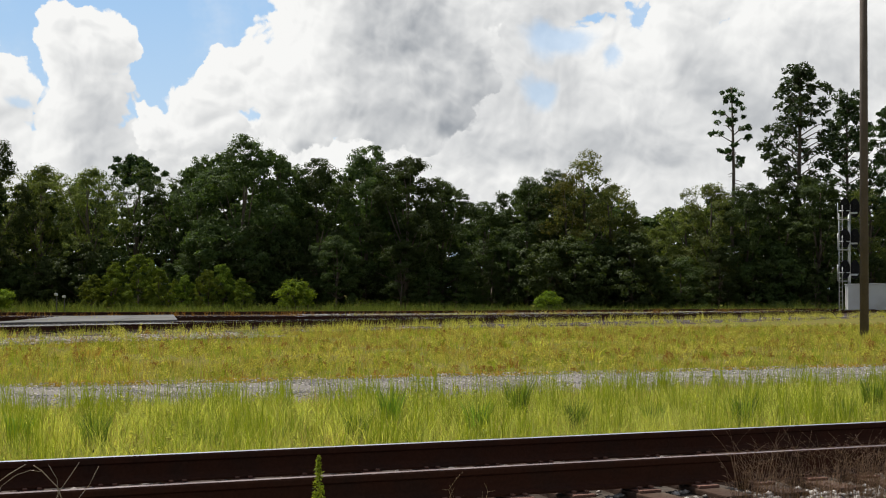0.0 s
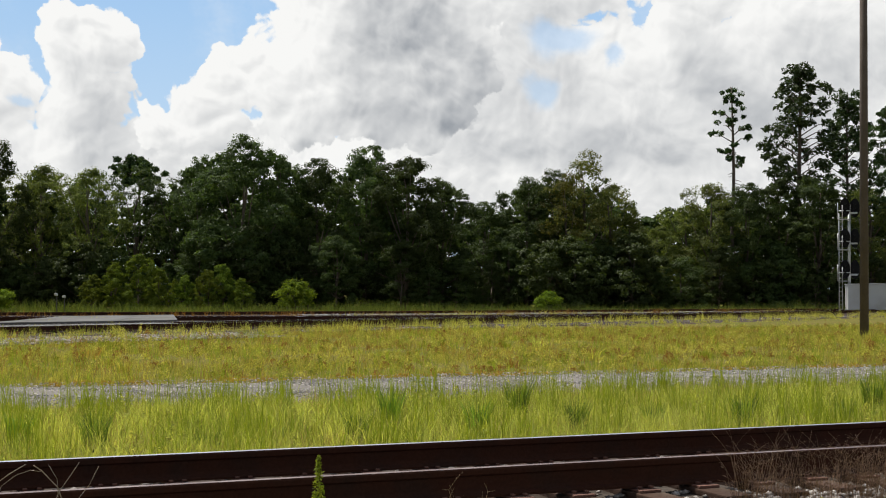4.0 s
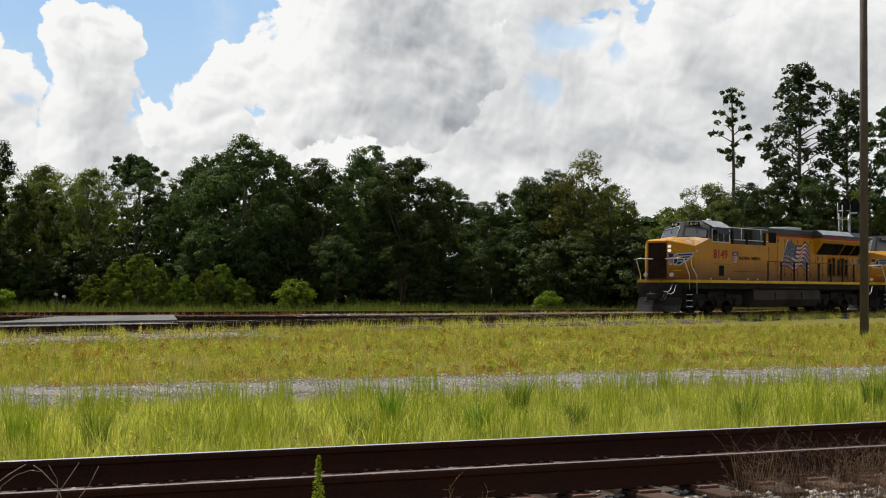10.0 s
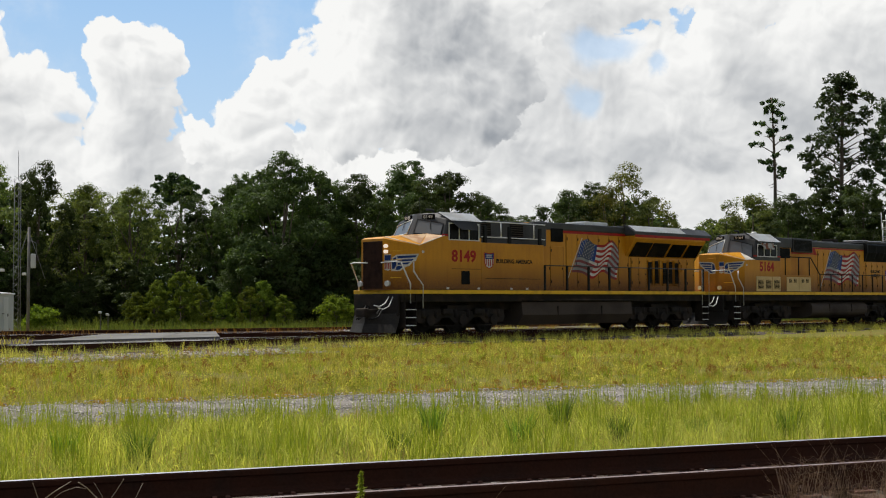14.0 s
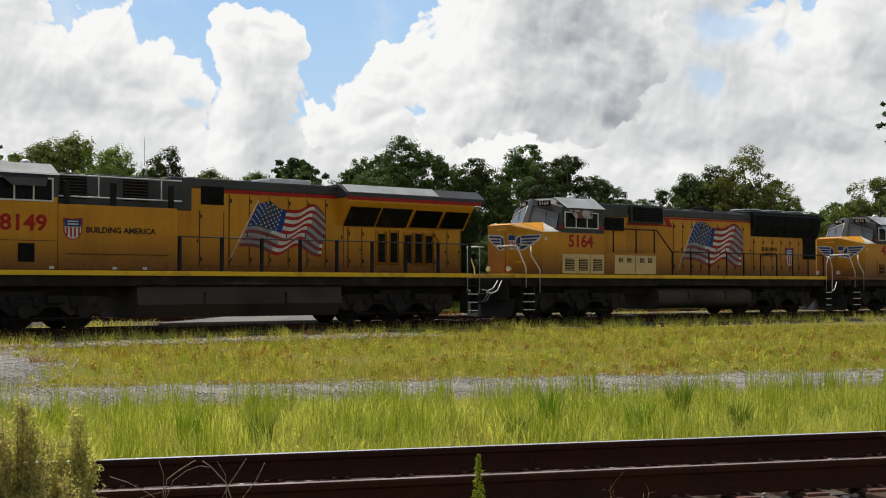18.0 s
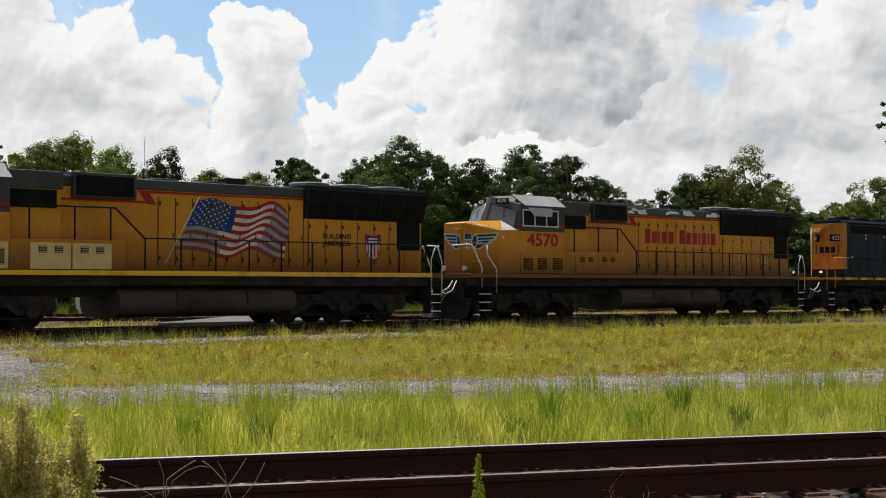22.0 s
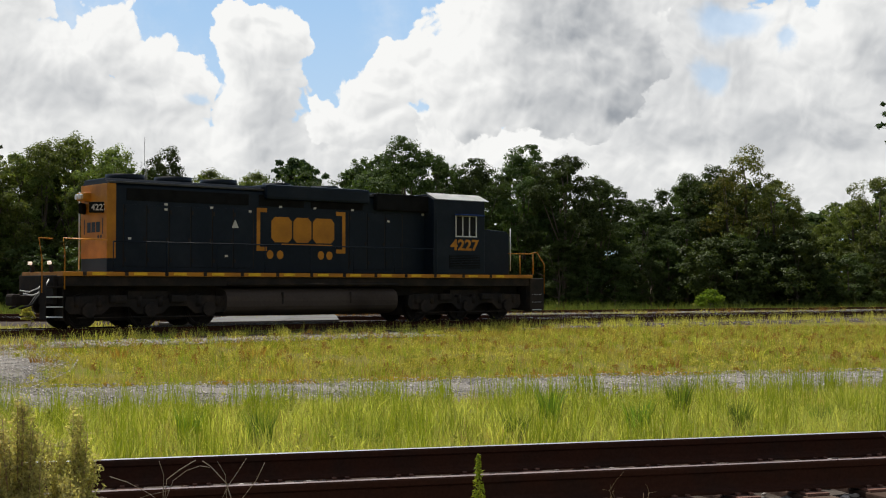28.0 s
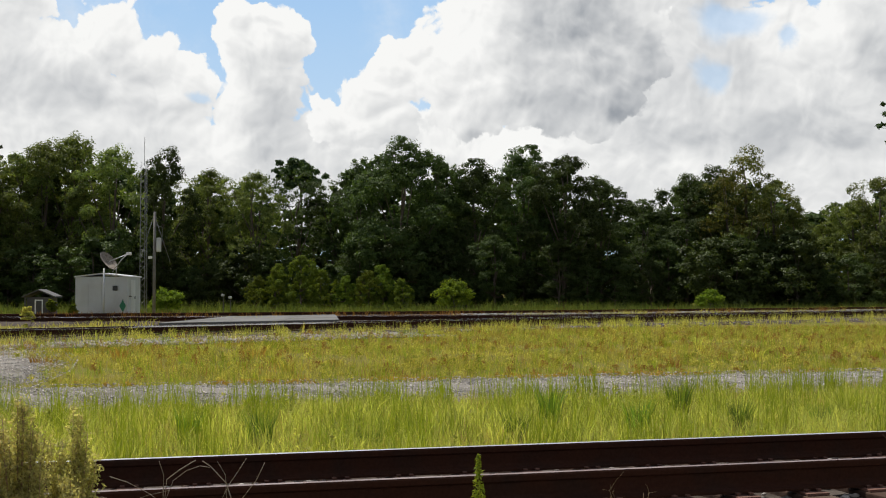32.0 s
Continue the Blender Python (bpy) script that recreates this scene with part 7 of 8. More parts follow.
    for a in (3.7, 5.4, 7.1, 9.4, 11.4):
        bm = bmesh.new()
        tube(bm, [(a, 1.55, 4.64), (a, 1.55, 4.84)], 0.62 if a < 8 else 0.5, 20)
        part("roof_fan", bm, M_NAVY, lo)
    bm = bmesh.new()
    box(bm, 2.7, 15.6, Y - 0.02, Y + 0.14, 4.50, 4.56, 0.01)
    part("roof_edge", bm, M_ROOF, lo)
    for a, z in ((4.6, 3.86), (4.6, 3.70), (6.25, 3.82), (7.7, 3.75), (8.9, 3.95), (10.3, 3.95), (11.9, 3.95), (13.5, 3.6), (3.35, 2.75), (6.8, 2.25), (15.1, 3.9)):
        bx("label_plate", a, a + 0.11, Y - 0.022, Y - 0.005, z, z + 0.07, M_FLAGW, lo, 0)
    flat_shapes("warning_mark", [([(7.05, 3.22), (7.32, 3.22), (7.185, 3.5)], M_FLAGW, 0.022)], pl, lo)
    # cab at the trailing end, with its low nose
    cy = 0.08
    o = [(cy, 1.74), (cy, 4.48), (0.55, 4.70), (REAR_Y - 0.55, 4.70), (REAR_Y - cy, 4.48), (REAR_Y - cy, 1.74)]
    part("cab", prism(bmesh.new(), o, 15.25, 17.75, "x", 0.03), M_NAVY, lo)
    # white plate on the navy cab: grazing sun given as colour
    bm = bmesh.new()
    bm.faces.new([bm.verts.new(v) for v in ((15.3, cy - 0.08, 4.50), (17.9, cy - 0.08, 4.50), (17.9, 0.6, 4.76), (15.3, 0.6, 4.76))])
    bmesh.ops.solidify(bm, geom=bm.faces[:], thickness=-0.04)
    part("roof_plate", bm, M_WHITE, lo, "cab roof edge coloured white to look sunlit")
    cab_window(lo, 16.3, 17.3, 3.15, 3.92, cy, 3, M_ROOF_L)
    bx("sunshade", 16.25, 17.45, cy - 0.35, cy, 3.92, 3.97, M_BLUE, lo, 0.01)
    lettering("road_number", "4227", 16.05, 2.62, 1.4, 0.42, cy, M_GOLD, lo)
    louvres("cab_vent", 16.0, 17.5, 1.95, 2.45, cy, 8, lo, M_NAVY)
    bx("cab_door", 15.35, 15.42, cy - 0.02, cy + 0.3, 1.8, 3.8, M_NAVY, lo, 0.01)
    o = [(17.7, 1.74), (19.5, 1.74), (19.5, 3.30), (19.35, 3.42), (17.7, 3.5)]
    pr("low_nose", o, 0.62, REAR_Y - 0.62, M_NAVY, lo, bevel=0.03)
    bx("cab_front", 17.7, 17.8, 0.15, REAR_Y - 0.15, 3.4, 4.5, M_NAVY, lo, 0.02)
    bars("nose_pole", [[(19.55, 0.6, 1.9), (19.55, 0.6, 3.55)]], 0.02, M_RAILW, lo)
    walkway_rail(lo, 2.6, 15.2, 8, 2.66, M_NAVY, 0.018)
    h = new("grab_rail")
    h.parent = lo
    bars("grab_bar", [[(19.0, 0.1, 2.55), (20.1, 0.1, 2.55), (20.5, 0.1, 2.62), (20.85, 0.05, 2.15), (20.85, 0.05, 1.0)], [(20.3, 0.1, 1.74), (20.3, 0.1, 2.55)], [(19.6, 0.1, 1.74), (19.6, 0.1, 2.5)]], 0.022, M_GOLD, h)
    bars("grab_bar", [[(0.35, 0.05, 1.1), (0.35, 0.05, 2.1), (0.25, 0.05, 2.72), (0.9, 0.6, 2.72)], [(1.05, 0.05, 1.2), (1.05, 0.05, 2.3), (1.0, 0.05, 2.72), (2.4, 0.05, 2.70)]], 0.022, M_GOLD, h)
    bars("hood_end_pole", [[(2.58, REAR_Y - Y - 0.02, 1.8), (2.58, REAR_Y - Y - 0.02, 4.3)]], 0.025, M_RAILW, lo)
    steps(lo, 0.5, 1.0, 0.05, 0.5, M_RAILW, 1.55)
    steps(lo, 20.2, 20.7, 0.05, 0.5, M_UNDER, 1.55)
    bx("step_box", 20.1, 20.85, 0.05, REAR_Y - 0.05, 0.35, 1.6, M_UNDER, lo, 0.04)
    bx("air_tank", 6.9, 13.3, 0.1, 0.45, 1.28, 1.56, M_UNDER, lo, 0.12)
    truck(lo, 3.95, 2.05, 1)
    truck(lo, 17.0, 2.05, 1)
    return lo


TRAIN = [(lead_loco(), -26.85), (follower("5164", "yellow diesel locomotive with tan panels and flag, second in the train", True, True), -4.15),
         (follower("4570", "weathered yellow diesel locomotive with red blocks, third in the train", False, False), 18.45), (rear_loco(), 42.2)]

# ---- lineside things ----
def utility_pole(x, y, h, r, label):
    p = tagged(new("utility_pole"), label, "utility pole", "utility poles")
    p.location = (x, y, 0)
    bm = bmesh.new()
    tube(bm, [(0, 0, -0.2), (0.01, 0, h * 0.5), (0.02, 0.01, h)], [r * 1.12, r, r * 0.85], 14)
    part("shaft", bm, M_POLE if r > 0.12 else M_GREYWOOD, p)
    return p


def big_pole():
    return utility_pole(19.18, 41.5, 15.5, 0.135, "tall weathered brown timber pole standing in the grass")


big_pole()


def signal_mast():
    s = tagged(new("railway_signal"), "silver railway signal mast with black three-tier signal heads and ladder", "railway signal")
    s.location = (38.4, 86.0, 0)
    s.rotation_euler = (0, 0, radians(-24))
    bm = bmesh.new()
    tube(bm, [(0.25, 0, -0.1), (0.25, 0, 7.5)], 0.09, 10)
    part("mast", bm, M_GALV, s)
    bx("base_case", 0.0, 0.5, -0.25, 0.25, 0, 0.35, M_GALV, s, 0.02)
    bx("relay_box", 0.15, 0.40, -0.22, -0.08, 0.9, 1.35, M_GREYBOX, s, 0.02)
    lad = new("ladder")
    lad.parent = s
    bars("rail", [[(-0.42, -0.05, 0), (-0.42, -0.05, 6.9)], [(-0.20, -0.05, 0), (-0.20, -0.05, 6.9)]], 0.028, M_GALV, lad)
    bars("rung_set", [[(-0.42, -0.05, 0.3 * k), (-0.20, -0.05, 0.3 * k)] for k in range(1, 23)], 0.015, M_GALV, lad)
    for z in (2.85, 5.0, 7.1):
        head = new("signal_head")
        head.parent = s
        for x, y in ((-0.02, -0.35), (0.62, 0.25)):
            o = [(x + 0.34 * math.cos(k * math.pi / 10), z + 0.18 + 0.66 * math.sin(k * math.pi / 10)) for k in range(20)]
            bg = part("backplate", prism(bmesh.new(), o, y - 0.02, y + 0.02), M_BLACK, head)
            for dz in (-0.3, 0, 0.3):
                bm = bmesh.new()
                tube(bm, [(x, y - 0.3, z + 0.18 + dz), (x, y, z + 0.18 + dz)], 0.11, 10)
                part("hood", bm, M_BLACK, bg)
        bx("platform", -0.5, 0.35, -0.5, 0.1, z - 0.65, z - 0.60, M_GALV, head, 0.01)
        bars("railing", [[(-0.5, -0.5, z - 0.6), (-0.5, -0.5, z + 0.5)], [(-0.5, -0.5, z - 0.05), (0.3, -0.5, z - 0.05)], [(-0.2, -0.5, z - 0.6), (-0.2, -0.5, z + 0.35)], [(0.05, 0, z - 0.2), (0.62, 0.2, z - 0.2)]], 0.03, M_GALV, head)
        bx("bracket", 0.0, 0.8, -0.06, 0.06, z - 0.24, z - 0.12, M_GALV, head, 0.02)


signal_mast()


def equipment_hut(x, y, w, d, h, turn, label, door_x=None, peak=0.16):
    e = tagged(new("equipment_hut"), label, "equipment hut", "equipment huts")
    e.location, e.rotation_euler = (x, y, 0), (0, 0, turn)
    bx("body", 0, w, 0, d, -0.05, h, M_GREYBOX, e, 0.02)
    pr("roof", [(-0.06, h - 0.03), (w / 2, h + peak - 0.03), (w + 0.06, h - 0.03), (w + 0.06, h + 0.03), (w / 2, h + peak + 0.03), (-0.06, h + 0.03)], -0.06, d + 0.06, M_ROOF_L, e)
    for k in range(1, int(w / 0.6)):
        bx("seam", k * w / int(w / 0.6) - 0.012, k * w / int(w / 0.6) + 0.012, -0.014, 0.0, 0.1, h - 0.1, M_GREYBOX, e, 0)
    return e


def dish_hut():
    e = equipment_hut(-19.15, 68, 2.72, 2.9, 2.12, 0.0, "grey steel equipment hut with a side door beside the branch track")
    dr = bx("side_door", 2.72, 2.745, 0.7, 1.65, 0.05, 1.95, M_ROOF_L, e, 0.01)
    bx("handle", 2.745, 2.78, 1.45, 1.5, 0.95, 1.1, M_BLACK, dr, 0.005)
    bars("door_hook", [[(2.78, 0.2, 1.1), (2.78, 0.6, 1.1)]], 0.025, M_BLACK, e)
    bx("vent_cover", 1.95, 2.2, -0.06, 0.0, 1.4, 1.65, M_ROOF, e, 0.02)
    s = tagged(new("satellite_dish"), "weathered mesh satellite dish on a thin steel mast", "satellite dish")
    s.location = (-17.45, 67.2, 0)
    bars("mast", [[(0, 0, -0.1), (0, 0, 2.55)]], 0.045, M_GALV, s)
    bm = bmesh.new()
    rings = []
    for r in (0.0, 0.2, 0.4, 0.58):
        rings.append([bm.verts.new((r * math.cos(k * math.pi / 12), r * math.sin(k * math.pi / 12), 0.42 * r * r)) for k in range(24)])
    for a, b in zip(rings, rings[1:]):
        for k in range(24):
            bm.faces.new((a[k], a[(k + 1) % 24], b[(k + 1) % 24], b[k]))
    bmesh.ops.remove_doubles(bm, verts=bm.verts[:], dist=0.001)
    bmesh.ops.solidify(bm, geom=bm.faces[:], thickness=0.02)
    bmesh.ops.transform(bm, matrix=Matrix.Translation((0.15, -0.05, 2.85)) @ Matrix.Rotation(radians(52), 4, "Y") @ Matrix.Rotation(radians(16), 4, "X"), verts=bm.verts[:])
    part("reflector", bm, M_DISH, s, "mottled brownish mesh reflector bowl")
    bars("feed_arm", [[(0.45, -0.1, 2.35), (0.95, -0.2, 3.0), (1.25, -0.2, 3.28)], [(0.3, -0.1, 2.9), (1.25, -0.2, 3.28)], [(0.62, 0, 2.12), (0.62, 0, 2.75)]], 0.025, M_GALV, s)
    bx("feed_horn", 1.2, 1.45, -0.3, -0.1, 3.22, 3.36, M_WHITE, s, 0.03)
    g = tagged(new("trail_sign"), "small green diamond sign on a thin dark post", "sign")
    g.location = (-16.25, 66.3, 0)
    bars("post", [[(0, 0, -0.1), (0, 0, 0.95)]], 0.025, M_BLACK, g)
    pr("plate", [(0, 0.3), (0.17, 0.62), (0, 0.95), (-0.17, 0.62)], -0.05, -0.03, M_GREEN, g)


dish_hut()
_far = equipment_hut(37.95, 84.6, 3.6, 2.6, 2.0, radians(-20), "pale grey steel equipment hut beside the railway signal", peak=0.05)


def lattice_mast():
    t = tagged(new("radio_mast"), "slim galvanised lattice radio mast", "radio mast")
    t.location = (-16.55, 72.2, 0)
    leg = [(0, 0.2), (0.2, -0.14), (-0.2, -0.14)]
    for a, b in leg:
        bars("leg", [[(a, b, -0.1), (a * 0.8, b * 0.8, 8.4)]], 0.017, M_DULL, t, 5)
    zig = []
    for k in range(26):
        z = 0.2 + k * 0.32
        (a, b), (c, d) = leg[k % 3], leg[(k + 1) % 3]
        zig += [[(a, b, z), (c, d, z + 0.32)], [(c, d, z), (leg[(k + 2) % 3][0], leg[(k + 2) % 3][1], z + 0.32)]]
    bars("lacing", zig, 0.008, M_DULL, t, 4)
    bars("antenna", [[(0, 0, 8.3), (0, 0, 9.9)]], 0.014, M_DULL, t)


lattice_mast()


def power_pole():
    p = utility_pole(-16.6, 75, 5.9, 0.085, "thin grey timber power pole with a small transformer")
    bx("transformer", 0.14, 0.40, -0.15, 0.1, 3.6, 4.4, M_GREYBOX, p, 0.05)
    bars("brace", [[(-0.02, 0, 5.7), (-0.5, 0, 4.2), (-0.75, -0.1, 3.2)], [(0.1, 0, 5.4), (0.9, 0.1, 3.0)], [(0.0, 0, 5.2), (0.45, 0, 5.0), (0.45, 0, 4.4)]], 0.016, M_DULL, p)
    bx("light_head", -0.3, -0.1, -0.2, 0.0, 3.2, 3.35, M_WHITE, p, 0.02)
    w = tagged(new("overhead_wires"), "thin overhead power wires sagging between poles", "wires")
    for z0, z1 in ((5.6, 5.3), (3.7, 2.9), (3.0, 2.2)):
        bars("wire", [[(-16.6 - 4.6 * k, 75 + 0.4 * k, z0 + (z1 - z0) * k / 6 - 0.25 * math.sin(k / 6 * math.pi)) for k in range(7)]], 0.006, M_UNDER, w, 4)
    utility_pole(-44.3, 77.4, 6.0, 0.11, "thin grey timber power pole at the edge of the woods")


power_pole()


def small_shelter():
    s = tagged(new("shelter"), "small weathered board shelter with a pale door frame", "shelter")
    s.location = (-23.9, 74.5, 0)
    bx("walls", 0.15, 1.55, 0, 1.2, 0, 1.0, M_SHED, s, 0.01)
    pr("roof", [(-0.1, 0.98), (0.85, 1.38), (1.8, 0.98), (1.8, 1.05), (0.85, 1.45), (-0.1, 1.05)], -0.15, 1.35, M_SHED, s)
    for a in (0.05, 1.6):
        bx("post", a, a + 0.07, -0.1, -0.03, 0, 1.0, M_SHED, s, 0.005)
    bm = bmesh.new()
    box(bm, 0.62, 0.68, -0.04, 0.0, 0, 0.85)
    box(bm, 1.02, 1.08, -0.04, 0.0, 0, 0.85)
    box(bm, 0.62, 1.08, -0.045, 0.0, 0.8, 0.86)
    part("door_frame", bm, M_WHITE, s)
    b = tagged(new("mailbox_pair"), "pair of small white boxes on posts before the woods", "box")
    b.location = (-13.6, 80, 0)
    for x in (0, 0.45):
        bx("box", x, x + 0.18, 0, 0.25, 1.0 - 0.3 * x, 1.14 - 0.3 * x, M_GREYBOX, b, 0.03)
        bx("post", x + 0.1, x + 0.15, 0.1, 0.15, 0, 1.0 - 0.3 * x, M_SHED, b, 0.005)


small_shelter()

# ---- plants of their own ----
def bush(x, y, h, w, seed, material, label, per=150, leaf=0.03):
    b = tagged(new("bush"), label, "bush", "bushes by the tracks")
    b.location = (x, y, -0.03)
    part("stem", trunk_mesh(seed, h, 0.02, 8, w * 0.7), M_BARK, b)
    v, f = crown(seed, w, 0.18 * h, 0.85 * h, 34, per, leaf, 0.28 * w, 0.35, 0.5)
    from_arrays("foliage", v, f, material, b)


bush(0.7, 86, 2.1, 1.25, 101, M_BUSH, "bright yellow-green bush before the dark woods", leaf=0.07)
bush(17.2, 84, 1.5, 0.8, 102, M_BUSH, "small bright green bush before the dark woods", leaf=0.06)
bush(-16.9, 80, 1.6, 1.0, 103, M_BUSH, "round green bush beside the power pole", leaf=0.06)
bush(-22.0, 73.5, 1.0, 0.28, 104, M_BRUSH, "pale weedy shrub beside the shelter", leaf=0.05)
bush(-18.9, 66.8, 0.8, 0.2, 105, M_BRUSH, "pale weeds against the equipment hut", leaf=0.04)
bush(-13.35, 42.0, 1.15, 0.2, 106, M_GRASS2, "tall thin green weed on the ballast", per=70, leaf=0.022)


def sage_weed(x, y, z, h, w, seed, stems=9, per=420, leaf=0.0068, label="bushy grey-green weed with seed heads beside the siding"):
    """A bushy weed: upright stems set with tiny leaves and seed heads."""
    rng = np.random.default_rng(seed)
    b = tagged(new("weed"), label, "weed", "weeds beside the siding")
    b.location = (x, y, z)
    bm = bmesh.new()
    C = []
    for k in range(stems):
        a, r = rng.random() * 6.283, w * np.sqrt(rng.random())
        tip = np.array([r * math.cos(a), r * math.sin(a), h * (1 - 0.3 * (r / w) ** 2) * (0.6 + 0.4 * rng.random() ** 0.7)])
        root = np.array([tip[0] * 0.25, tip[1] * 0.25, 0])
        tube(bm, [tuple(root), tuple(root + (tip - root) * 0.5 + np.array([0, 0, 0.03])), tuple(tip)], [0.006, 0.004, 0.002], 5)
        t = rng.random((per, 1)) ** 0.6
        side = np.array([[math.cos(b), math.sin(b), 0.9] for b in rng.random(16) * 6.283])[rng.integers(0, 16, per)]
        C.append(root + (tip - root) * t + side * np.array([1, 1, 0.6]) * (0.10 * (1.1 - 0.7 * t) * rng.random((per, 1))) + rng.normal(size=(per, 3)) * 0.010)
    tagged(part("stalk", bm, M_DRY, b), "thin dry brown stalks among the leaves", kind="stuff")
    C = np.concatenate(C)
    q = rng.normal(size=C.shape)
    v, f = cards(rng, C, q / np.linalg.norm(q, axis=1)[:, None], leaf * (0.5 + rng.random(len(C))), 1.6)
    from_arrays("foliage", v, f, M_SAGE, b)


sage_weed(-2.14, 6.6, 0.0, 1.09, 0.17, 111, 26, 420)
sage_weed(-1.93, 6.8, 0.0, 1.02, 0.13, 112, 20, 420)
sage_weed(-2.42, 6.8, 0.0, 1.06, 0.2, 113, 24, 420)
sage_weed(-1.86, 6.6, 0.0, 0.70, 0.12, 114, 16, 450)
sage_weed(-2.28, 6.7, 0.0, 0.96, 0.18, 115, 18, 400)
sage_weed(-2.02, 6.55, 0.0, 0.86, 0.16, 116, 16, 400)


def fern_weed(x, y, z, h, seed):
    rng = np.random.default_rng(seed)
    b = tagged(new("weed"), "slender bright green feathery weed beside the rail", "weed", "weeds beside the siding")
    b.location = (x, y, z)
    bm = bmesh.new()
    tube(bm, [(0, 0, 0), (0.01, 0, h * 0.5), (-0.005, 0, h)], [0.004, 0.003, 0.0015], 5)
    part("stalk", bm, M_WEED, b)
    n = 620
    t = rng.random(n)
    a = rng.random(n) * 6.283
    r = 0.07 * (1 - t) ** 0.8 * rng.random(n) ** 0.6 + 0.004
    C = np.stack([r * np.cos(a), r * np.sin(a), t * h + r * 0.9], -1)
    q = rng.normal(size=(n, 3))
    v, f = cards(rng, C, q / np.linalg.norm(q, axis=1)[:, None], 0.0065 * (0.5 + rng.random(n)), 2.2)
    from_arrays("foliage", v, f, M_WEED, b)


fern_weed(0.205, 7.6, 0.02, 0.62, 121)
fern_weed(4.05, 8.35, 0.03, 0.28, 122)
fern_weed(3.9, 8.2, 0.03, 0.2, 123)
fern_weed(3.62, 8.0, 0.03, 0.16, 124)
rng_ = np.random.default_rng(125)
leafy_weeds("weeds", M_GRASS, 3.2 + 0.9 * rng_.random(26), 7.9 + 0.35 * rng_.random(26), 0.05 + 0.12 * rng_.random(26), 0.04 + 0.05 * rng_.random(26), 40, 0.008, 126, "small bright green weeds at the foot of the dead stems", 0.08)


def dead_stems(name, x, y, z, n, w, h, seed, curl, label, r=0.0012):
    """Dry bare stems that arch and branch."""
    rr = random.Random(seed)
    d = tagged(new(name), label, "dead weed", "dead weeds beside the siding")
    d.location = (x, y, z)
    bm = bmesh.new()
    for k in range(n):
        a = rr.uniform(0, 6.28)
        px, py = rr.uniform(-w, w), rr.uniform(-0.18, 0.18)
        hh = h * rr.uniform(0.45, 1.0)
        dx, dy = math.cos(a) * curl * hh, math.sin(a) * curl * hh * 0.5
        pts = [(px, py, 0), (px + dx * 0.25, py + dy * 0.25, hh * 0.5), (px + dx * 0.6, py + dy * 0.6, hh * 0.88), (px + dx, py + dy, hh * (1.0 - 0.35 * curl))]
        tube(bm, pts, [r * 1.2, r, r * 0.8, r * 0.5], 4)
        for _ in range(2):
            i = rr.randint(1, 2)
            b = Vector(pts[i])
            e = b + Vector((rr.uniform(-0.12, 0.12), rr.uniform(-0.06, 0.06), rr.uniform(0.02, 0.14))) * (0.6 + h)
            tube(bm, [b, b.lerp(e, 0.5) + Vector((0, 0, 0.01)), e], [r * 0.8, r * 0.6, r * 0.4], 4)
    tagged(part("stalk", bm, M_DRY, d), "tangle of thin dry brown stalks", kind="stuff")


dead_stems("dead_weeds", 3.45, 8.25, 0.05, 210, 0.52, 0.60, 131, 0.26, "tangle of dry brown weed stems against the rail")
dead_stems("dead_weeds", 3.95, 8.4, 0.05, 120, 0.35, 0.56, 132, 0.26, "tangle of dry brown weed stems against the rail")
dead_stems("dead_weeds", 1.1, 8.0, 0.03, 9, 0.12, 0.42, 133, 0.3, "few thin dry stems beside the rail")


def arched_stem(points, r, y):
    """A bleached stalk through points (x, z) in a plane before the rail, going on down to the ground."""
    d = tagged(new("dead_stem"), "bleached dry bent stem before the rail", "dead stem", "dead weeds beside the siding")
    x, z = points[-1]
    run = [(px, y + 0.03 * i, pz) for i, (px, pz) in enumerate(points)] + [(x + 0.02, y + 0.1, 0.0)]
    bars("stem", [run], r * 0.52, M_BLEACH, d, 6)


for run, r in (([(-1.56, 0.66), (-1.54, 0.58), (-1.55, 0.42)], 0.004), ([(-1.36, 0.665), (-1.45, 0.61), (-1.53, 0.55), (-1.55, 0.40)], 0.005), ([(-1.32, 0.66), (-1.28, 0.625), (-1.20, 0.53), (-1.17, 0.42)], 0.006),
               ([(-1.28, 0.625), (-1.34, 0.63), (-1.42, 0.60), (-1.50, 0.54), (-1.56, 0.40)], 0.003), ([(-1.83, 0.575), (-1.74, 0.54), (-1.62, 0.47), (-1.55, 0.40)], 0.004), ([(-1.08, 0.675), (-1.13, 0.60), (-1.18, 0.53), (-1.25, 0.40)], 0.003),
               ([(-0.98, 0.65), (-1.03, 0.55), (-1.10, 0.46), (-1.18, 0.36)], 0.003), ([(-1.92, 0.62), (-1.93, 0.57), (-2.02, 0.52), (-2.12, 0.46)], 0.0035), ([(-2.2, 0.53), (-2.08, 0.47), (-1.95, 0.46), (-1.85, 0.44), (-1.75, 0.36)], 0.003),
               ([(-1.50, 0.50), (-1.62, 0.47), (-1.76, 0.42)], 0.0025), ([(-2.45, 0.58), (-2.36, 0.64), (-2.3, 0.6), (-2.26, 0.5)], 0.004), ([(-1.24, 0.66), (-1.20, 0.58)], 0.0025)):
    arched_stem(run, r, 7.2)

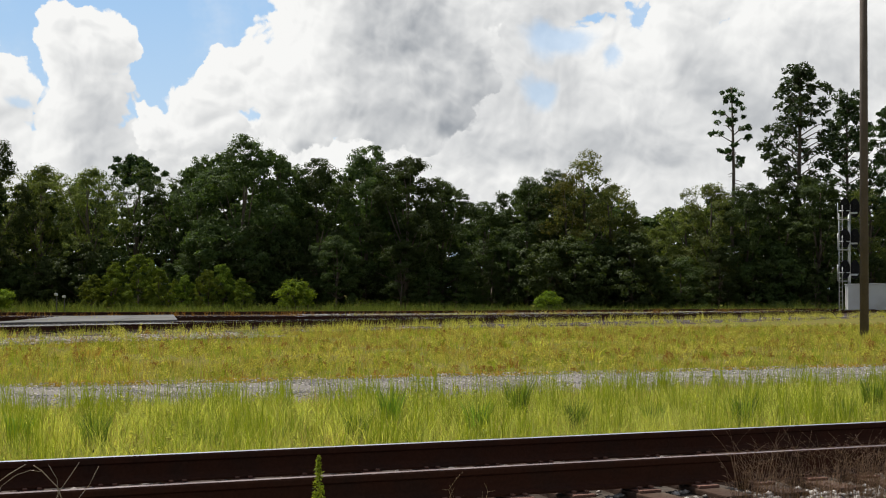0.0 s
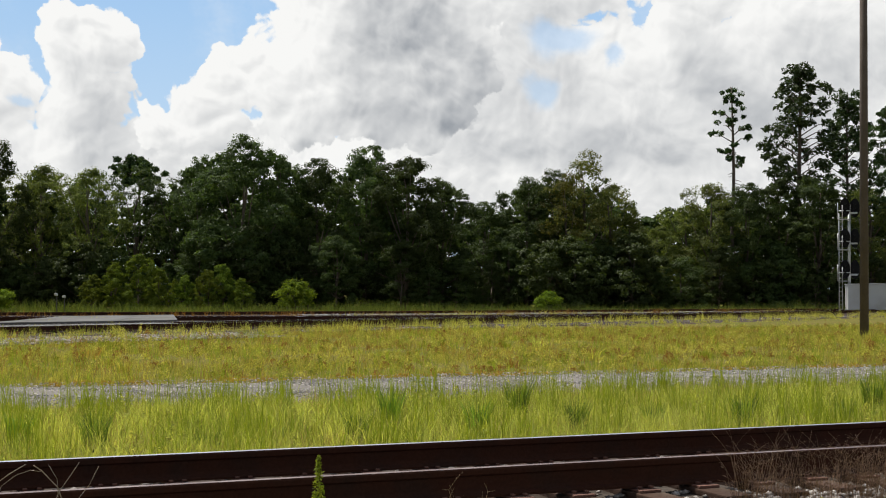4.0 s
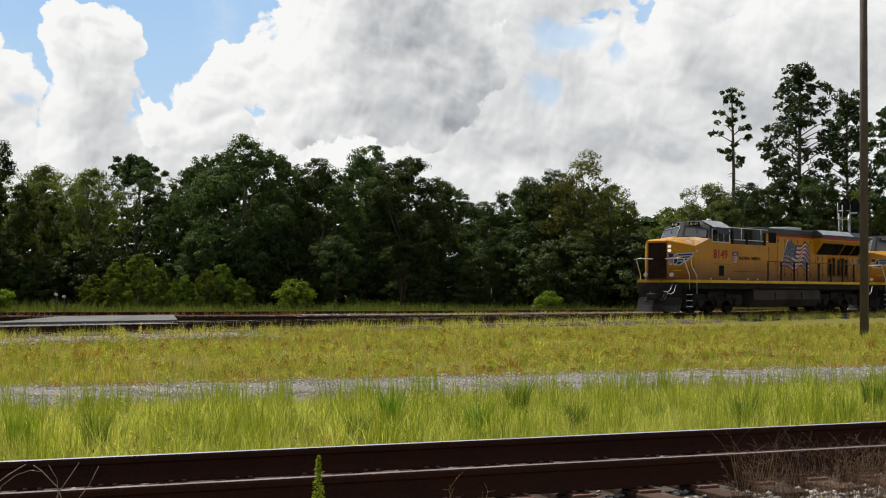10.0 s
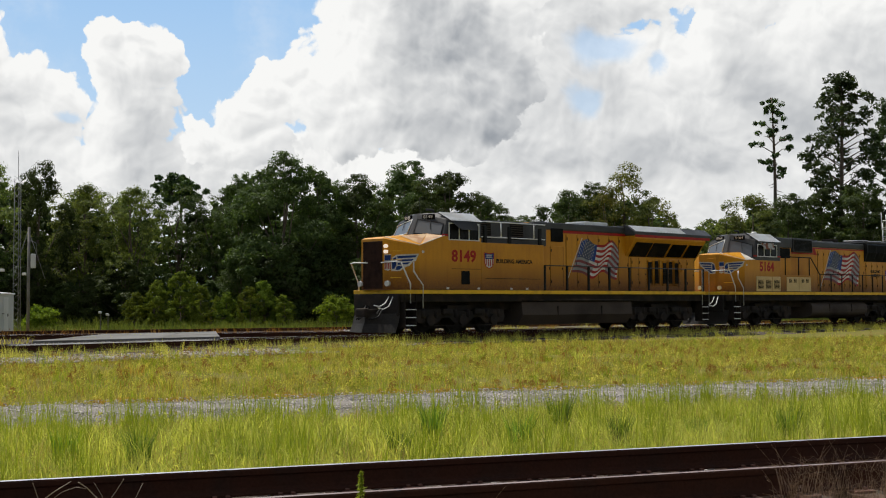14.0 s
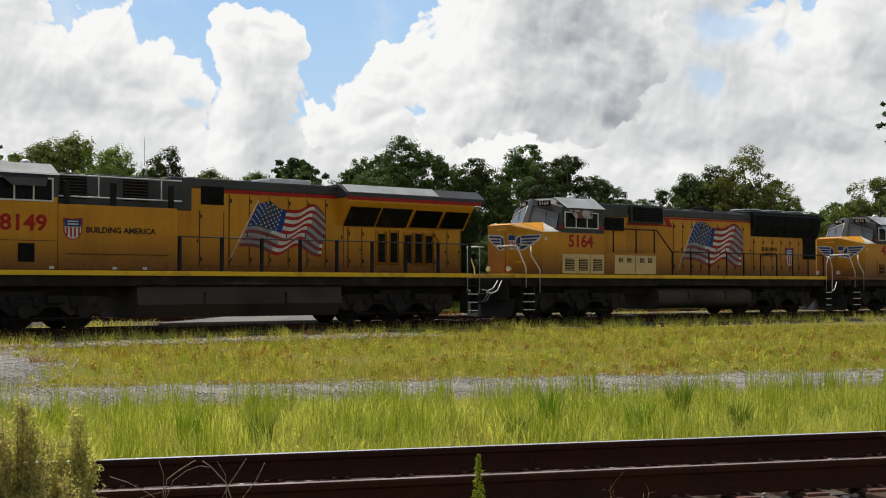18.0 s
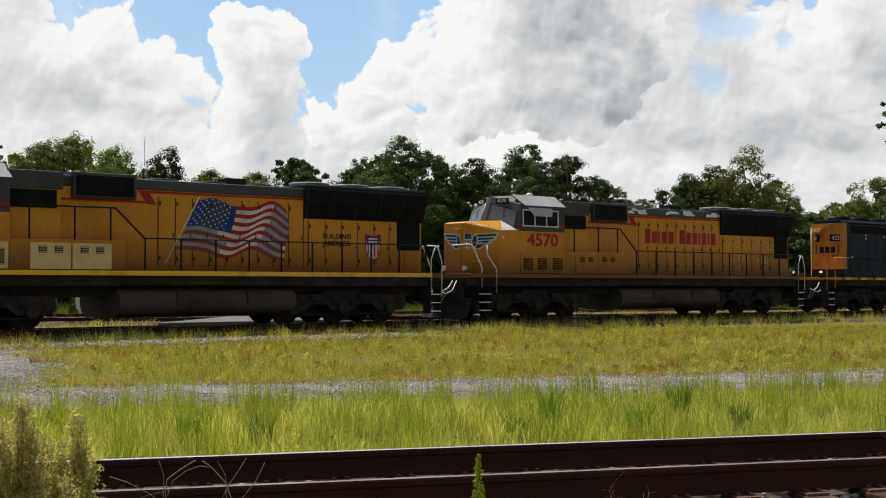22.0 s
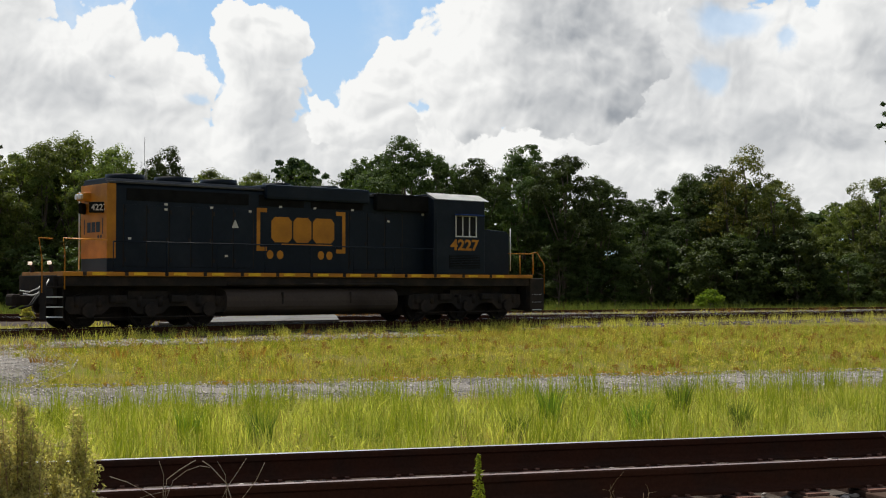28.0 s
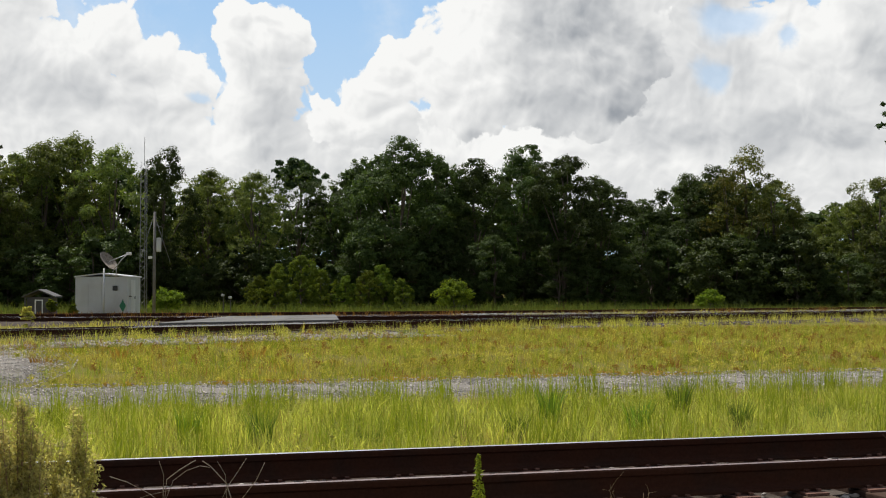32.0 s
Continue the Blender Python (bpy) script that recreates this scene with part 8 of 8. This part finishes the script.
# coarse tufts in the tall grass and the verge
for k, (x, y, h) in enumerate(((0.74, 13.3, 0.34), (2.05, 13.8, 0.42), (3.2, 14.1, 0.40), (5.24, 14.5, 0.42), (-1.8, 12.9, 0.4), (6.7, 15.0, 0.3), (-0.7, 12.6, 0.25), (4.2, 14.6, 0.3), (1.2, 14.6, 0.5), (7.6, 16.2, 0.5), (2.8, 15.5, 0.5), (-2.6, 13.4, 0.35))):
    tuft(x, y, -0.02, h * 1.3, 140, 0.10, 200 + k, M_TUFT, w=0.012, lean=0.24)
tuft(19.1, 41.1, -0.02, 0.5, 120, 0.4, 290, M_GRASS, "weeds at the foot of the timber pole")
rr_ = random.Random(77)
for k in range(46):
    s_, d_ = rr_.uniform(-9, 40), rr_.uniform(23, 34)
    q_ = along(s_, d_, 0, TH2).translation
    if polar(q_.x, q_.y, TH)[1] < SIDE_D - 2.5:
        tuft(q_.x, q_.y, -0.02, rr_.uniform(0.2, 0.42), 60, rr_.uniform(0.12, 0.3), 300 + k, rr_.choice((M_WEED, M_GRASS, M_BROWNWEED, M_GRASS2)), "ragged clump of weeds in the dry grass")

# ---- ties, tie plates and spikes ----
def shared(name, bm, material):
    me = bpy.data.meshes.new(name)
    bm.to_mesh(me)
    bm.free()
    me.materials.append(material)
    return me


def sleepers():
    tie = shared("tie", box(bmesh.new(), -0.115, 0.115, -1.3, 1.3, -0.18, 0.0, 0.012), M_TIE)
    bm = bmesh.new()
    box(bm, -0.09, 0.09, -0.18, 0.18, 0.0, 0.02, 0.004)
    plate = shared("tie_plate", bm, M_PLATE)
    bm = bmesh.new()
    box(bm, -0.010, 0.010, -0.010, 0.010, 0.0, 0.03)
    box(bm, -0.016, 0.016, -0.016, 0.016, 0.026, 0.04, 0.004)
    spike = shared("spike", bm, M_PLATE)
    rr = random.Random(15)

    def lay(parent, line, z, plates):
        for p, d in line:
            m = Matrix.Translation((p.x, p.y, z + rr.uniform(-0.008, 0.004))) @ Matrix.Rotation(math.atan2(d.y, d.x) + rr.uniform(-0.02, 0.02), 4, "Z")
            t = new("tie", tie)
            t.parent, t.matrix_basis = parent, m
            if plates:
                for off in (-0.7525, 0.7525):
                    q = new("tie_plate", plate)
                    q.parent, q.matrix_basis = parent, m @ Matrix.Translation((0, off, 0))
                    for a, b in ((-0.05, -0.1), (0.05, 0.1), (0.05, -0.1)):
                        k = new("spike", spike)
                        k.parent, k.matrix_basis = parent, m @ Matrix.Translation((a, off + b, 0.0))
    siding = [(Vector((*spot(s * 0.52, 9.12, TH2), 0)), Vector((math.cos(TH2), math.sin(TH2), 0))) for s in range(-9, 22)]
    lay(T_SIDING, siding, RAIL2_Z - 0.222, True)
    main = [(Vector((*spot(s * 0.55, SIDE_D + 1.55, TH), 0)), Vector((math.cos(TH), math.sin(TH), 0))) for s in range(10, 140)]
    lay(T_MAIN, main, RAIL_Z - 0.19, False)
    lay(T_BRANCH, offset_line(BRANCH, 0, 0.6)[40:150], RAIL_Z - 0.21, False)


sleepers()


# ---- what moves ----
# seconds, and metres along the main line of the train's mark (the second locomotive's coupler lies 4.15 m before it)
TRAIN_ROWS = [(0, 141), (5.5, 109.2), (7, 100.6), (8, 94.8), (9, 89.1), (10, 83.4), (11, 77.7), (12, 72.0), (13, 66.3), (14, 60.68), (14.5, 57.85), (16.5, 46.45), (17, 43.55), (18, 37.52),
              (19, 31.45), (20, 25.25), (21, 18.98), (22, 12.63), (23, 6.2), (24, -0.32), (25, -6.85), (25.5, -10.15), (27.5, -23.66), (28, -27.08), (29, -33.87), (30, -40.62), (31, -47.3), (32, -54.0)]


def motions():
    walk(SKY, [(0.0, pose(0, 0, 0, -0.25, 0, 0.30)), (16.0, pose(0, 0, 0, 0, 0, 0)), (32.0, pose(0, 0, 0, 0.25, 0, -0.26))])
    for lo, off in TRAIN:
        walk(lo, [(t, along(s + off, SIDE_D, RAIL_Z)) for t, s in TRAIN_ROWS])
    ts, ss = [r[0] for r in TRAIN_ROWS], [r[1] for r in TRAIN_ROWS]
    times = [k / 10 for k in range(321)]
    roll = [math.degrees((float(np.interp(t, ts, ss)) - 141) / 0.53) for t in times]
    for w, x, lo in WHEELS:
        walk(w, [(t, Matrix.Translation((x, 1.55, 0.53)) @ Matrix.Rotation(radians(a), 4, "Y")) for t, a in zip(times, roll)])


motions()
